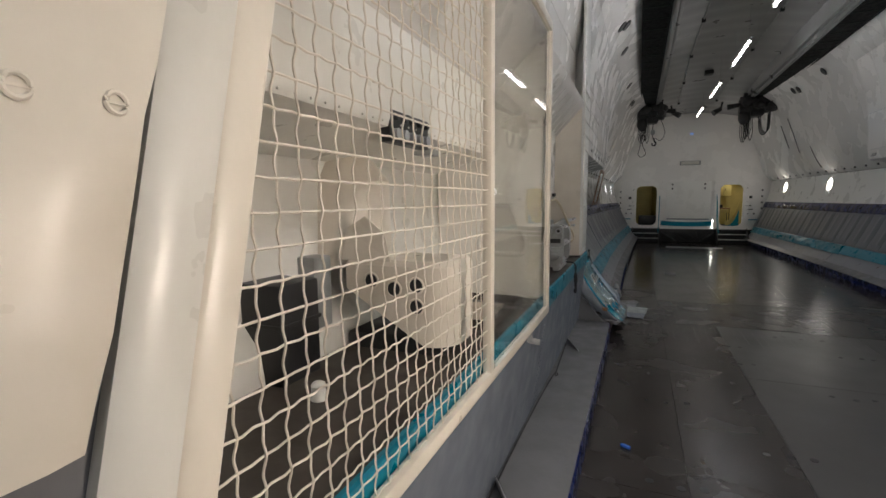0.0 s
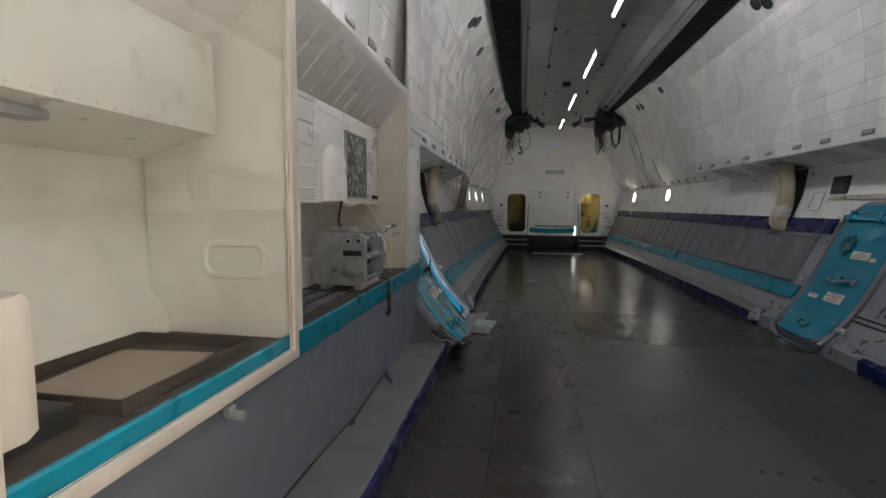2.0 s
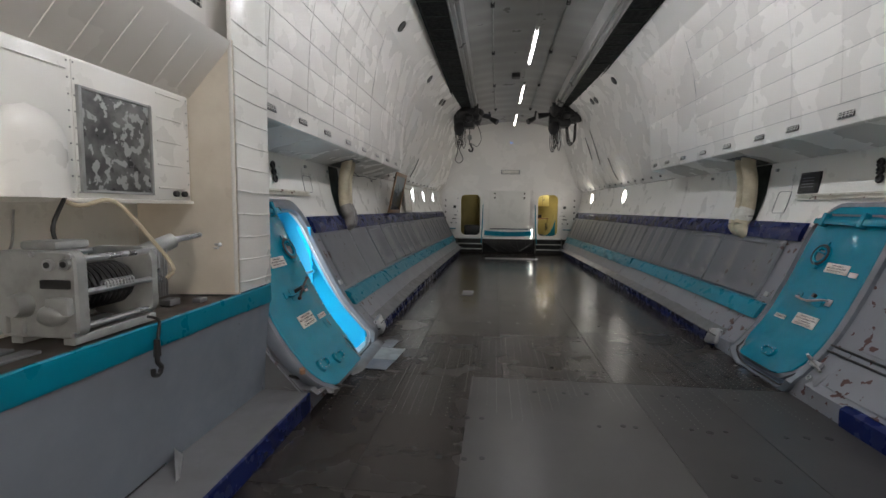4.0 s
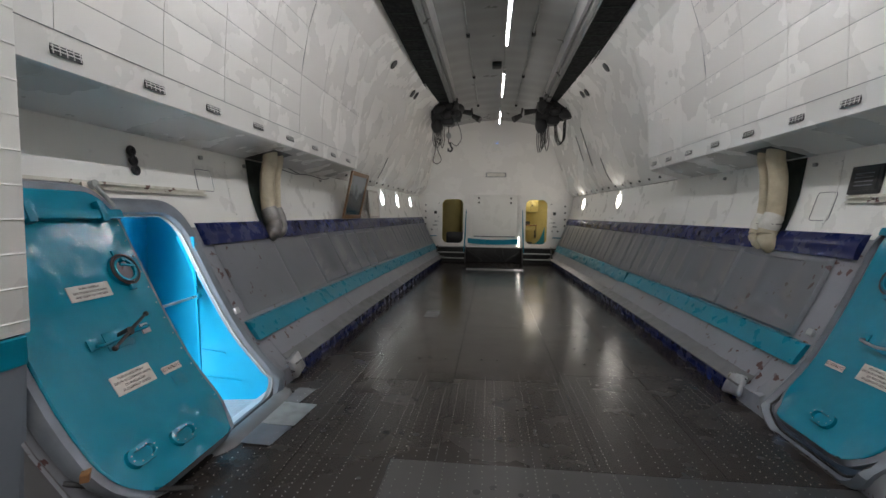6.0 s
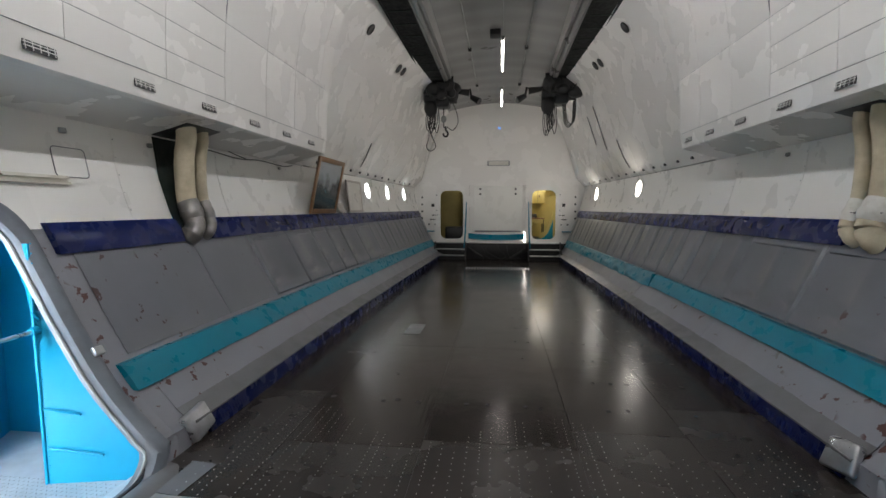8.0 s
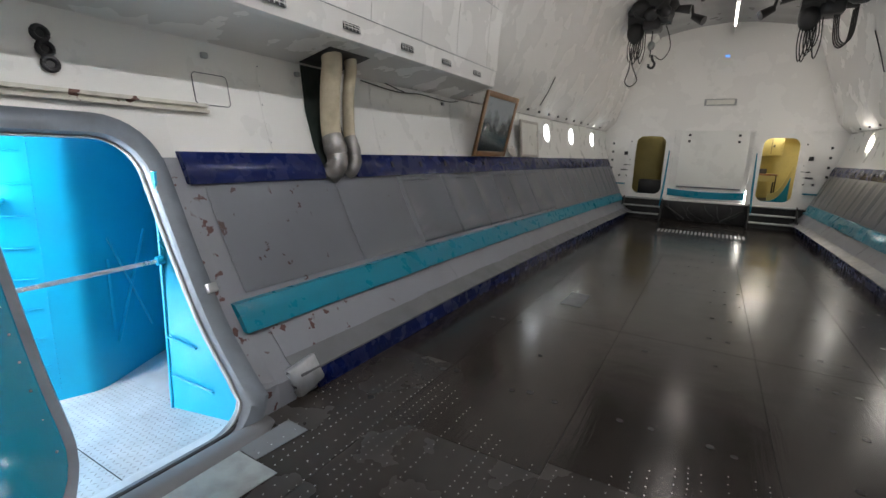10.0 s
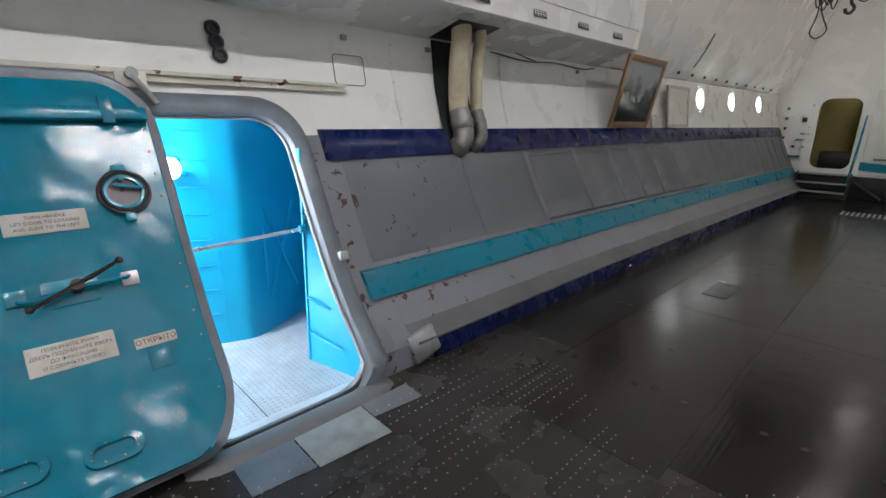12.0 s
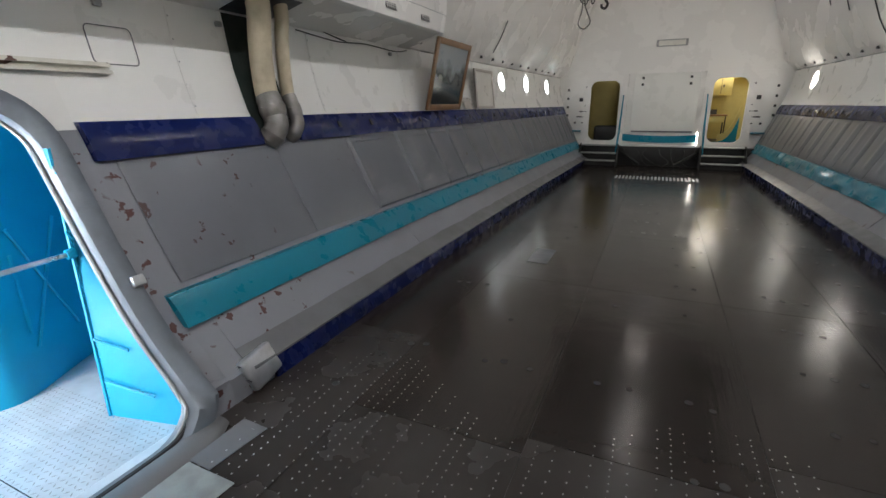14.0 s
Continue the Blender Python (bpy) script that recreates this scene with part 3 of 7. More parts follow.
for side, word, wins in ((-1, "left", WIN_L), (1, "right", WIN_R)):
    bm = bmesh.new()
    y_from = 6.34 if side < 0 else Y0
    wall_strip(bm, side, DOOR_Y1, YE + 0.05, 0.0, 1.54)
    wall_strip(bm, side, y_from, DOOR_Y0, 0.0, 1.54)
    # door bay, with backing strips behind its joints
    for a, b in ((DOOR_Y0 - 0.1, DOOR_Y0 + 0.1), (DOOR_Y1 - 0.1, DOOR_Y1 + 0.1)):
        wall_strip(bm, side, a, b, 0.0, 1.5, -0.012, 0.1)
    bay = bmesh.new()
    wall_hole(bay, side, DOOR_Y0, DOOR_Y1, -0.1, 1.80, 7.80, HOLE_Z, 0.50, HOLE_H, 0.22)
    bmesh.ops.bisect_plane(bay, geom=bay.verts[:] + bay.edges[:] + bay.faces[:], plane_co=(0, 0, 1.50), plane_no=(0, 0, 1))
    top = bay.copy()
    bmesh.ops.delete(bay, geom=[f for f in bay.faces if f.calc_center_median().z > 1.50], context="FACES")
    bmesh.ops.delete(top, geom=[f for f in top.faces if f.calc_center_median().z <= 1.50], context="FACES")
    tagged(link("wall_door_bay_low_" + word, bay, GREY_CHIP, angle=50), "chipped grey painted metal round the side doorway", "wall", kind="structure")
    tagged(link("wall_door_bay_top_" + word, top, WHITE, angle=50), "white painted metal above the side doorway", "wall", kind="structure")
    tagged(link("wall_lower_" + word, bm, GREY_CHIP, angle=50), "sloping lower wall of chipped grey painted metal", "wall", kind="structure")
    bm = bmesh.new()
    cuts = [DOOR_Y1]
    for w in wins:
        cuts += [w - 0.5, w + 0.5]
    cuts += [YE + 0.05]
    for a, b in zip(cuts[0::2], cuts[1::2]):
        wall_strip(bm, side, a, b, 1.54, 2.3)
    for w in wins:
        wall_hole(bm, side, w - 0.5, w + 0.5, 1.54, 2.3, w, 2.03, 0.22, 0.22, 0.2199)
    wall_strip(bm, side, y_from, DOOR_Y0, 1.54, 2.3)
    wall_strip(bm, side, DOOR_Y0, DOOR_Y1, 1.80, 2.3)
    bmesh.ops.remove_doubles(bm, verts=bm.verts, dist=1e-4)
    tagged(link("wall_white_" + word, bm, WHITE, angle=50), "white painted side wall below the overhang", "wall", kind="structure")
    for i, w in enumerate(wins):
        win = tagged(thing("window_%s_%d" % (word, i + 1), "small oval porthole with bright daylight behind it", "window", surf(side, w, 2.05), kind="structure"))
        bm = bmesh.new()
        edge_ring(bm, side, w, 2.03, [(0.262, 0.262, 0.261, 0.001), (0.258, 0.258, 0.257, 0.006), (0.225, 0.225, 0.224, 0.006), (0.220, 0.220, 0.219, -0.004)])
        add("window_frame", bm, WHITE, win)
        bm = bmesh.new()
        edge_ring(bm, side, w, 2.03, [(0.219, 0.219, 0.218, 0.002), (0.196, 0.196, 0.195, 0.004), (0.19, 0.19, 0.189, 0.008), (0.172, 0.172, 0.171, 0.008), (0.168, 0.168, 0.167, 0.0)])
        add("inner_ring", bm, WHITE, win)
        bm = bmesh.new()
        disc(bm, side, w, 2.03, 0.219, -0.002)
        g = add("pane", solid(bm, 0.003), GLASS, win)
        g.visible_shadow = False
        bm = bmesh.new()
        disc(bm, side, w, 2.03, 0.228, -0.010)
        tagged(link("backdrop_sky", bm, SUNGLOW if side > 0 else SKYGLOW, False), "bright daylight sky outside a porthole", "sky", kind="structure")

# ---- tail bulkhead ----
bm = bmesh.new()
plane = lambda x, z: Vector((x, YE, z))
for x0, x1, cx in ((-2.05, -0.9, -1.48), (0.9, 2.05, 1.48)):
    hole_sheet(bm, plane, x0, x1, 0.5, 2.35, cx, 1.41, 0.375, 0.785, 0.19)
for x0, x1 in ((-3.0, -2.05), (-0.9, 0.9), (2.05, 3.0)):
    grid_sheet(bm, [[plane(x, z) for x in (x0, x1)] for z in (0.5, 2.35)])
grid_sheet(bm, [[plane(x, z) for x in (-3, 3)] for z in (0, 0.5)])
grid_sheet(bm, [[plane(-2.72, 2.35), plane(2.72, 2.35)], [plane(-2.5, 2.6), plane(2.5, 2.6)], [plane(-2.3, 3.6), plane(2.3, 3.6)], [plane(-1.7, 5.1), plane(1.7, 5.1)]])
bmesh.ops.remove_doubles(bm, verts=bm.verts, dist=1e-4)
solid(bm, 0.05)
bulkhead = tagged(link("wall_bulkhead", bm, WHITE2), "white painted tail bulkhead with two rounded doorways", "wall", kind="structure")
bm = bmesh.new()
box(bm, -3.3, 3.3, Y0 - 0.1, Y0, -0.1, 5.6)
tagged(link("wall_back", bm, WHITE2, False), "plain white back wall", "wall", kind="structure")

# yellow compartments behind the doorways
for cx in (-1.48, 1.48):
    word = "left" if cx < 0 else "right"
    bm = bmesh.new()
    x0, x1 = (cx - 0.75, cx + 0.7)
    for p in (((x0, 21.08, 0.5), (x0, 22.9, 0.5), (x0, 22.9, 2.6), (x0, 21.08, 2.6)), ((x1, 21.08, 0.5), (x1, 22.9, 0.5), (x1, 22.9, 2.6), (x1, 21.08, 2.6)),
              ((x0, 22.9, 0.5), (x1, 22.9, 0.5), (x1, 22.9, 2.6), (x0, 22.9, 2.6)), ((x0, 21.08, 2.6), (x1, 21.08, 2.6), (x1, 22.9, 2.6), (x0, 22.9, 2.6))):
        bm.faces.new([bm.verts.new(q) for q in p])
    tagged(link("compartment_wall_" + word, bm, YELLOW, False), "dull yellow lined compartment behind the bulkhead", "wall", kind="structure")
    bm = bmesh.new()
    box(bm, x0, x1, 21.06, 22.9, 0.5, 0.6)
    tagged(link("compartment_floor_" + word, bm, DARK, False), "dark compartment floor", "floor", kind="structure")


# ---- ceiling lamps ----
LAMP_X, LAMP_Z = 0.10, 4.66


def tube_lamp(y0, y1, tube_mat):
    y, h = (y0 + y1) / 2, (y1 - y0) / 2
    lamp = tagged(thing("ceiling_lamp", "slim tube lamp glowing white, hung below the middle of the ceiling", "lamp", (LAMP_X, y, LAMP_Z), "tube lamps"))
    M = Matrix.Translation((LAMP_X, y, LAMP_Z))
    add("housing", box(bmesh.new(), -0.04, 0.04, -h - 0.04, h + 0.04, 0.022, 0.05, 0.008, M), GREYMETAL, lamp)
    add("tube", cyl(bmesh.new(), (0, -h, 0), (0, h, 0), 0.013, seg=10, M=M), tube_mat, lamp, "glowing white tube")
    for e in (-1, 0, 1):
        add("tube_holder", box(bmesh.new(), -0.022, 0.022, e * h - 0.015, e * h + 0.015, -0.018, 0.024, 0.004, M), GREYMETAL, lamp)
    for e in (-0.8, 0.8):
        yy = y + e * h
        zc = blend(CEIL_A, CEIL_B, far_f(yy))[-1][1]
        add("hanger_wire", cyl(bmesh.new(), (LAMP_X, yy, LAMP_Z + 0.05), (LAMP_X, yy, zc + 0.012), 0.003, seg=6), GREYMETAL, lamp)


for a, b, tube_mat in ((-3.1, -1.2, TUBE_STRONG), (0.45, 2.35, TUBE_STRONG), (3.95, 5.85, TUBE_STRONG), (7.5, 9.4, TUBE_STRONG), (11.05, 12.9, TUBE), (14.52, 16.52, TUBE_WEAK), (18.1, 20.05, TUBE_DIM)):
    tube_lamp(a, b, tube_mat)
wire = thing("lamp_cable", "thin grey cable strung between the tube lamps", "cable", (LAMP_X, 8.0, LAMP_Z + 0.06))
add("cable_run", tube(bmesh.new(), [(LAMP_X, y, LAMP_Z + 0.056) for y in (Y0 + 0.01, 4.0, 10.0, 16.0, YE - 0.01)], 0.004, 6), GREYMETAL, wire)

# unseen fill lamp on a made-up stand, added to warm the cage
warm = tagged(thing("warm_fill_lamp", "added warm fill lamp on a grey stand, out of view near the cage", "lamp", (-0.6, 1.3, 0.0)))
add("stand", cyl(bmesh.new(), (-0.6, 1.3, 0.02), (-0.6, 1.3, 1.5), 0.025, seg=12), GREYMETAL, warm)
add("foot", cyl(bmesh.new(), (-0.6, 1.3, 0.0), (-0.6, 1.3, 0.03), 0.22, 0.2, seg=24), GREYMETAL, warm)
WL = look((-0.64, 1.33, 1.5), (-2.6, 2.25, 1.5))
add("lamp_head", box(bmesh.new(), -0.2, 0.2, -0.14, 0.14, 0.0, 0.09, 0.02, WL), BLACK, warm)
add("diffuser", box(bmesh.new(), -0.17, 0.17, -0.11, 0.11, -0.012, -0.002, 0.004, WL), WARM_FILL, warm, "warm glowing diffuser")


# ---- belts, cushions and kick strips along the walls ----
def wall_board(name, label, category, side, y0, y1, z0, z1, off0, off1, material, group, dy=0.25, puff=0.0, wrinkle=0.0, seed=0):
    """A board or cushion that follows the wall from y0 to y1."""
    ob = tagged(thing(name, label, category, surf(side, (y0 + y1) / 2, (z0 + z1) / 2, off1), group))
    bm = bmesh.new()
    ys = steps(y0, y1, dy)
    zs = [z0 + (z1 - z0) * k / 6 for k in range(7)]
    rows = []
    for k, z in enumerate(zs):
        row = []
        for i, y in enumerate(ys):
            e = puff * math.sin(math.pi * k / 6) + wrinkle * noise.noise((y * 4.1 + seed, z * 9, side * 3.0))
            row.append(surf(side, y, z, off1 + e))
        rows.append(row)
    front = grid_sheet(bm, rows)
    back = [[bm.verts.new(surf(side, y, z, off0)) for y in ys] for z in (z0, z1)]
    n = len(ys)
    for i in range(n - 1):
        bm.faces.new((front[0][i], front[0][i + 1], back[0][i + 1], back[0][i]))
        bm.faces.new((front[-1][i], front[-1][i + 1], back[1][i + 1], back[1][i]))
    for i in (0, n - 1):
        bm.faces.new([r[i] for r in front] + [back[1][i], back[0][i]])
    add(category.replace(" ", "_") + "_body", bm, material, ob)
    return ob


wall_board("seat_belt_board", "long teal painted board along the sloping grey wall", "board", -1, 8.535, 20.7, 0.433, 0.60, 0.0, 0.045, TEAL, "teal boards", 0.3, 0.006, 0.006)
wall_board("seat_belt_board", "teal painted board along the sloping grey wall, dark cut end", "board", 1, 8.43, 13.2, 0.45, 0.62, 0.0, 0.045, TEAL, "teal boards", 0.3, 0.006, 0.008, 5)
wall_board("seat_belt_board", "crumpled teal board with pale scuffed patches", "board", 1, 13.25, 20.7, 0.43, 0.62, 0.0, 0.045, TEAL, "teal boards", 0.12, 0.008, 0.04, 9)

for side in (-1, 1):
    gap = (9.79, 10.22) if side < 0 else (9.56, 9.96)
    runs = [(8.555 if side < 0 else 8.45, gap[0])]
    y = gap[1]
    while y < 20.6:
        runs.append((y, min(y + 1.75, 20.8)))
        y += 1.76
    for i, (a, b) in enumerate(runs):
        wall_board("wall_cushion", "shiny navy vinyl padded strip along the white wall", "cushion", side, a, b, 1.332, 1.54, 0.0, 0.035, NAVY, "navy cushions", 0.12 if i else 0.3, 0.02, 0.016 if i else 0.004, i + side)
    # studs on the cushions
    st = thing("cushion_studs", "small dark studs along the navy strip", "studs", surf(side, 14, 1.5, 0.06), kind="stuff")
    bm = bmesh.new()
    for y in steps(10.7, 20.6, 0.55):
        box(bm, -0.02, 0.02, -0.03, 0.03, -0.004, 0.006, 0.0, wall_frame(side, y + 0.1, 1.42, 0.056))
    add("stud_heads", bm, BLACK, st)
    # kick strips by the floor
    wall_board("kick_strip", "dark navy kick strip along the floor's edge", "kick strip", side, 8.86 if side < 0 else 8.78, 20.6, 0.004, 0.15, 0.0, 0.025, NAVY, "kick strips", 0.3, 0.003, 0.0015)
    ledge = thing("wall_ledge", "worn grey metal ledge above the kick strip", "ledge", surf(side, 14, 0.16))
    bm = bmesh.new()
    ys = steps(8.7, 20.8, 0.3)
    grid_sheet(bm, [[surf(side, y, z, o) + Vector((0, 0, dz)) for y in ys] for z, o, dz in ((0.15, 0.035, -0.004), (0.15, 0.034, 0.008), (0.18, 0.0, 0.02), (0.25, 0.004, 0.0))])
    add("ledge_sheet", solid(bm, 0.004), LEDGE, ledge)
    # crushed end of the ledge
    bm = bmesh.new()
    box(bm, -0.13, 0.1, -0.07, 0.13, -0.01, 0.05, 0.02, wall_frame(side, 8.78, 0.10, 0.0) @ Matrix.Rotation(0.2, 4, "Z"), 3)
    for v in bm.verts:
        v.co += noise.noise_vector(v.co * 14) * 0.018
    add("crushed_end", bm, ALU, ledge, "crumpled bare metal end")

for side in (-1, 1):
    kr = thing("kick_strip_ribs", "fine upright ribs pressed into the navy kick strip", "ribs", surf(side, 9.5, 0.02, 0.03), kind="stuff")
    bm = bmesh.new()
    for y in steps(8.9, 12.4, 0.035):
        box(bm, -0.004, 0.004, -0.045, 0.05, 0.0, 0.005, 0, wall_frame(side, y, 0.078, 0.0265))
    add("ribs", bm, NAVY, kr)
wall_board("kick_strip", "dark navy kick strip along the floor's edge", "kick strip", 1, Y0, 6.66, 0.004, 0.17, 0.0, 0.03, NAVY, "kick strips", 0.3, 0.004, 0.006)

# ---- grey wall panels with pressed ribs ----
PRESS_L = ((10.95, 11.44), (12.06, 12.45), (12.62, 13.03), (13.2, 13.62), (13.77, 14.16), (14.74, 15.2))
PRESS_R = ((9.0, 9.42), (9.58, 10.0), (10.2, 10.58), (10.72, 11.13))
for side, word in ((-1, "left"), (1, "right")):
    wall = bpy.data.objects["wall_lower_" + word]
    random.seed(31 + side)
    press = PRESS_L if side < 0 else PRESS_R
    seams = [8.66, 9.9, 10.85, 11.75, 12.54, 13.1, 13.69, 14.45] if side < 0 else [8.66, 10.09, 11.25]
    y = 15.32 if side < 0 else 11.85
    while y < 20.7:
        seams.append(y)
        y += random.choice((0.5, 0.62, 0.75))
    seams.append(20.85)
    for y, y1 in zip(seams, seams[1:]):
        rects = [r for r in press if y < r[0] and r[1] < y1]
        bm = bmesh.new()
        sag = random.uniform(0.004, 0.014)
        ys = [y + 0.004, y + 0.03] + [y1 - 0.03, y1 - 0.004]
        for r0, r1 in rects:
            ys += [r0 - 0.012, r0 + 0.012, (r0 + r1) / 2, r1 - 0.035, r1 + 0.012]
        if not rects:
            ys += [y + (y1 - y) * j / 14 for j in range(1, 14)]
        rows = []
        for z in (0.635, 0.66, 0.735, 0.765, 0.82, 0.93, 1.04, 1.15, 1.235, 1.262, 1.274, 1.292, 1.31, 1.335):
            row = []
            for yy in sorted(ys):
                f = (yy - y) / (y1 - y)
                edge = yy < y + 0.01 or yy > y1 - 0.01 or z in (0.635, 1.335)
                if rects:
                    e = 0.034 + 0.003 * noise.noise((yy * 2.3, z * 3, side))
                    for r0, r1 in rects:
                        if r0 - 0.005 < yy < r1 - 0.02 and 0.75 < z < 1.27:
                            e -= 0.026 * (0.25 + 0.75 * (1.27 - z) / 0.5)
                        elif r0 - 0.02 < yy < r1 + 0.02 and 1.27 < z < 1.3:
                            e += 0.010
                else:
                    e = 0.016 + sag * math.sin(math.pi * f) * math.sin(math.pi * (z - 0.635) / 0.7)
                    if y > 11.2 and 0.75 < z < 1.28:
                        e += 0.015 * max(0.0, math.sin(math.pi * 2 * f * (2 if y1 - y > 0.6 else 1)) ** 3)
                row.append(surf(side, yy, z, 0.008 if edge else e))
            rows.append(row)
        grid_sheet(bm, rows)
        solid(bm, 0.003)
        part("wall_panel", bm, GREY, wall)
    # lower plates
    y = 8.7
    while y < 20.6:
        y1 = min(y + 2.4, 20.8)
        bm = bmesh.new()
        grid_sheet(bm, [[surf(side, a, z, 0.008 + 0.004 * noise.noise((a * 3, z * 9, side))) for a in steps(y + 0.004, y1 - 0.004, 0.3)] for z in (0.19, 0.27, 0.35, 0.43)])
        solid(bm, 0.003)
        part("lower_plate", bm, GREY_CHIP, wall)
        y = y1
# plates on the near right slope
wall = bpy.data.objects["wall_lower_right"]
for a, b in ((-0.5, 2.4), (2.4, 4.9), (4.9, 7.02)):
    for z0, z1 in ((0.2, 0.5), (0.52, 1.52)):
        bm = bmesh.new()
        grid_sheet(bm, [[surf(1, y, z, 0.01) for y in steps(a + 0.005, b - 0.005, 0.3)] for z in zrange(z0, z1)])
        part("lower_plate", solid(bm, 0.004), GREY_CHIP, wall)


# ---- side doors ----
def door_leaf(side, cy, cz, hy, hz, off, label, opened, at_uv):
    """A sliding door leaf that follows the slope of the wall, with its porthole, handle and placards."""
    leaf = tagged(thing("side_door_leaf", label, "door", surf(side, cy, 0.06, off)))
    r = 0.24

    def at(u, v, o=0.0):
        return surf(side, cy + u, cz + v, off + o)

    out = round_rect(hy, hz, r, 8, 9)
    bm = bmesh.new()
    rows = []
    for s, o in ((1.0, 0.0), (1.0, 0.035), (0.985, 0.045), (0.8, 0.052), (0.6, 0.056), (0.4, 0.058), (0.2, 0.06), (0.02, 0.06)):
        row = [at(u * s, v * s, o) for u, v in out]
        rows.append(row + [row[0]])
    grid_sheet(bm, rows)
    bm.faces.new([bm.verts.new(p) for p in rows[-1][:-1]])
    bmesh.ops.remove_doubles(bm, verts=bm.verts, dist=1e-5)
    add("door_skin", bm, DOORTEAL, leaf)
    # grey rubber edge
    bm = bmesh.new()
    rows = []
    for g, o in ((0.0, -0.11), (0.05, -0.11), (0.058, -0.03), (0.042, 0.018), (0.0, 0.026)):
        row = [at(u, v, o) for u, v in round_rect(hy + g, hz + g, r + g, 8, 9)]
        rows.append(row + [row[0]])
    grid_sheet(bm, rows)
    add("edge_seal", bm, FRAMEMETAL, leaf, "scuffed grey edge seal")

    def fr(u, v, o=0.06):
        M = wall_frame(side, cy + u, cz + v)
        M.translation = surf(side, cy + u, cz + v, off + o * 1.08)
        return M

    # top beam with brackets
    bm = bmesh.new()
    box(bm, -hy * 0.98, hy * 0.98, -0.035, 0.035, 0.0, 0.05, 0.015, fr(0, at_uv["beam"], 0.05))
    add("top_beam", bm, DOORTEAL, leaf)
    for k in (-0.18, 0.33):
        add("bracket", box(bmesh.new(), -0.028, 0.028, -0.075, 0.075, 0.0, 0.062, 0.01, fr(k, at_uv["beam"] + 0.015, 0.05)), DOORTEAL, leaf)
    # porthole
    M = fr(*at_uv["port"], 0.055)
    bm = bmesh.new()
    for r0, z0, r1, z1 in ((0.115, 0, 0.115, 0.022), (0.115, 0.022, 0.10, 0.026), (0.10, 0.026, 0.094, 0.012), (0.094, 0.012, 0.085, 0.03), (0.085, 0.03, 0.07, 0.03), (0.07, 0.03, 0.068, 0.006)):
        ra = [bm.verts.new(M @ Vector((r0 * math.cos(a), r0 * math.sin(a), z0))) for a in [2 * math.pi * k / 28 for k in range(28)]]
        rb = [bm.verts.new(M @ Vector((r1 * math.cos(a), r1 * math.sin(a), z1))) for a in [2 * math.pi * k / 28 for k in range(28)]]
        for k in range(28):
            bm.faces.new((ra[k], ra[(k + 1) % 28], rb[(k + 1) % 28], rb[k]))
    bmesh.ops.remove_doubles(bm, verts=bm.verts, dist=1e-5)
    ph = add("porthole_ring", bm, DOORTEAL, leaf)
    # black rings that paint the shadow round the porthole and in its groove
    bm = tube(bmesh.new(), [M @ Vector((0.108 * math.cos(a), 0.108 * math.sin(a), 0.024)) for a in [2 * math.pi * k / 28 for k in range(28)]], 0.008, 6, True)
    tube(bm, [M @ Vector((0.09 * math.cos(a), 0.09 * math.sin(a), 0.02)) for a in [2 * math.pi * k / 28 for k in range(28)]], 0.007, 6, True)
    add("gasket", bm, RUBBER, ph, "black rings standing for the shadow round the porthole")
    add("porthole_cover", cyl(bmesh.new(), (0, 0, 0.004), (0, 0, 0.012), 0.07, seg=24, M=M), GREY, ph, "dull grey disc")
    add("hinge", box(bmesh.new(), -0.024, 0.024, -0.15, -0.10, 0, 0.03, 0.008, M), DOORTEAL, ph)
    add("clasp", box(bmesh.new(), -0.03, 0.03, 0.09, 0.15, 0, 0.016, 0.005, M), DOORTEAL, ph)
    bm = box(bmesh.new(), -0.05, 0.075, 0.018, 0.036, 0.03, 0.045, 0.006, M @ Matrix.Rotation(-0.2, 4, "Z"))
    cyl(bm, (-0.005, 0.068, 0.01), (-0.005, 0.068, 0.05), 0.016, seg=8, M=M)
    add("latch", bm, DOORTEAL, ph)
    # handle
    M = fr(*at_uv["handle"], 0.06)
    if opened:
        bm = cyl(bmesh.new(), (0, 0, 0), (0, 0, 0.085), 0.026, seg=14, M=M)
        for s in (-1, 1):
            p = Vector((0.17 * s, 0.075 * s, 0.088))
            cyl(bm, (0, 0, 0.075), p, 0.011, 0.008, seg=10, M=M)
            ball(bm, p, 0.017, 10, M=M)
        add("handle", bm, BLACK, leaf, "black two-armed turning handle")
    else:
        add("handle", cyl(bmesh.new(), (0, 0.03, 0), (0, 0.03, 0.03), 0.02, seg=12, M=M), BLACK, leaf, "small black handle socket")
    pts = smooth_path([(-0.20, -0.015, 0.012), (-0.17, -0.03, 0.05), (0, -0.045 if not opened else -0.01, 0.055), (0.17, 0.0, 0.05), (0.20, 0.012, 0.012)], 5)
    add("grab_bar", tube(bmesh.new(), pts, 0.011, 8, M=M), DOORTEAL if opened else ALU, leaf, "curved grab bar")
    for s in (-1, 1):
        add("bar_foot", box(bmesh.new(), s * 0.205 - 0.035, s * 0.205 + 0.035, -0.035, 0.035, 0.0, 0.01, 0.004, M), ALU if s > 0 else DOORTEAL, leaf, "small riveted plate")
    bm = box(bmesh.new(), -0.1, 0.1, -0.06, 0.06, 0.0, 0.006, 0.003, fr(at_uv["handle"][0] - 0.02, at_uv["handle"][1] - 0.01, 0.058))
    add("backing_plate", bm, DOORTEAL, leaf)
    # recessed hand grip
    for gu, gv in at_uv["grips"]:
        M = fr(gu, gv, 0.062)
        bm = bmesh.new()
        rows = []
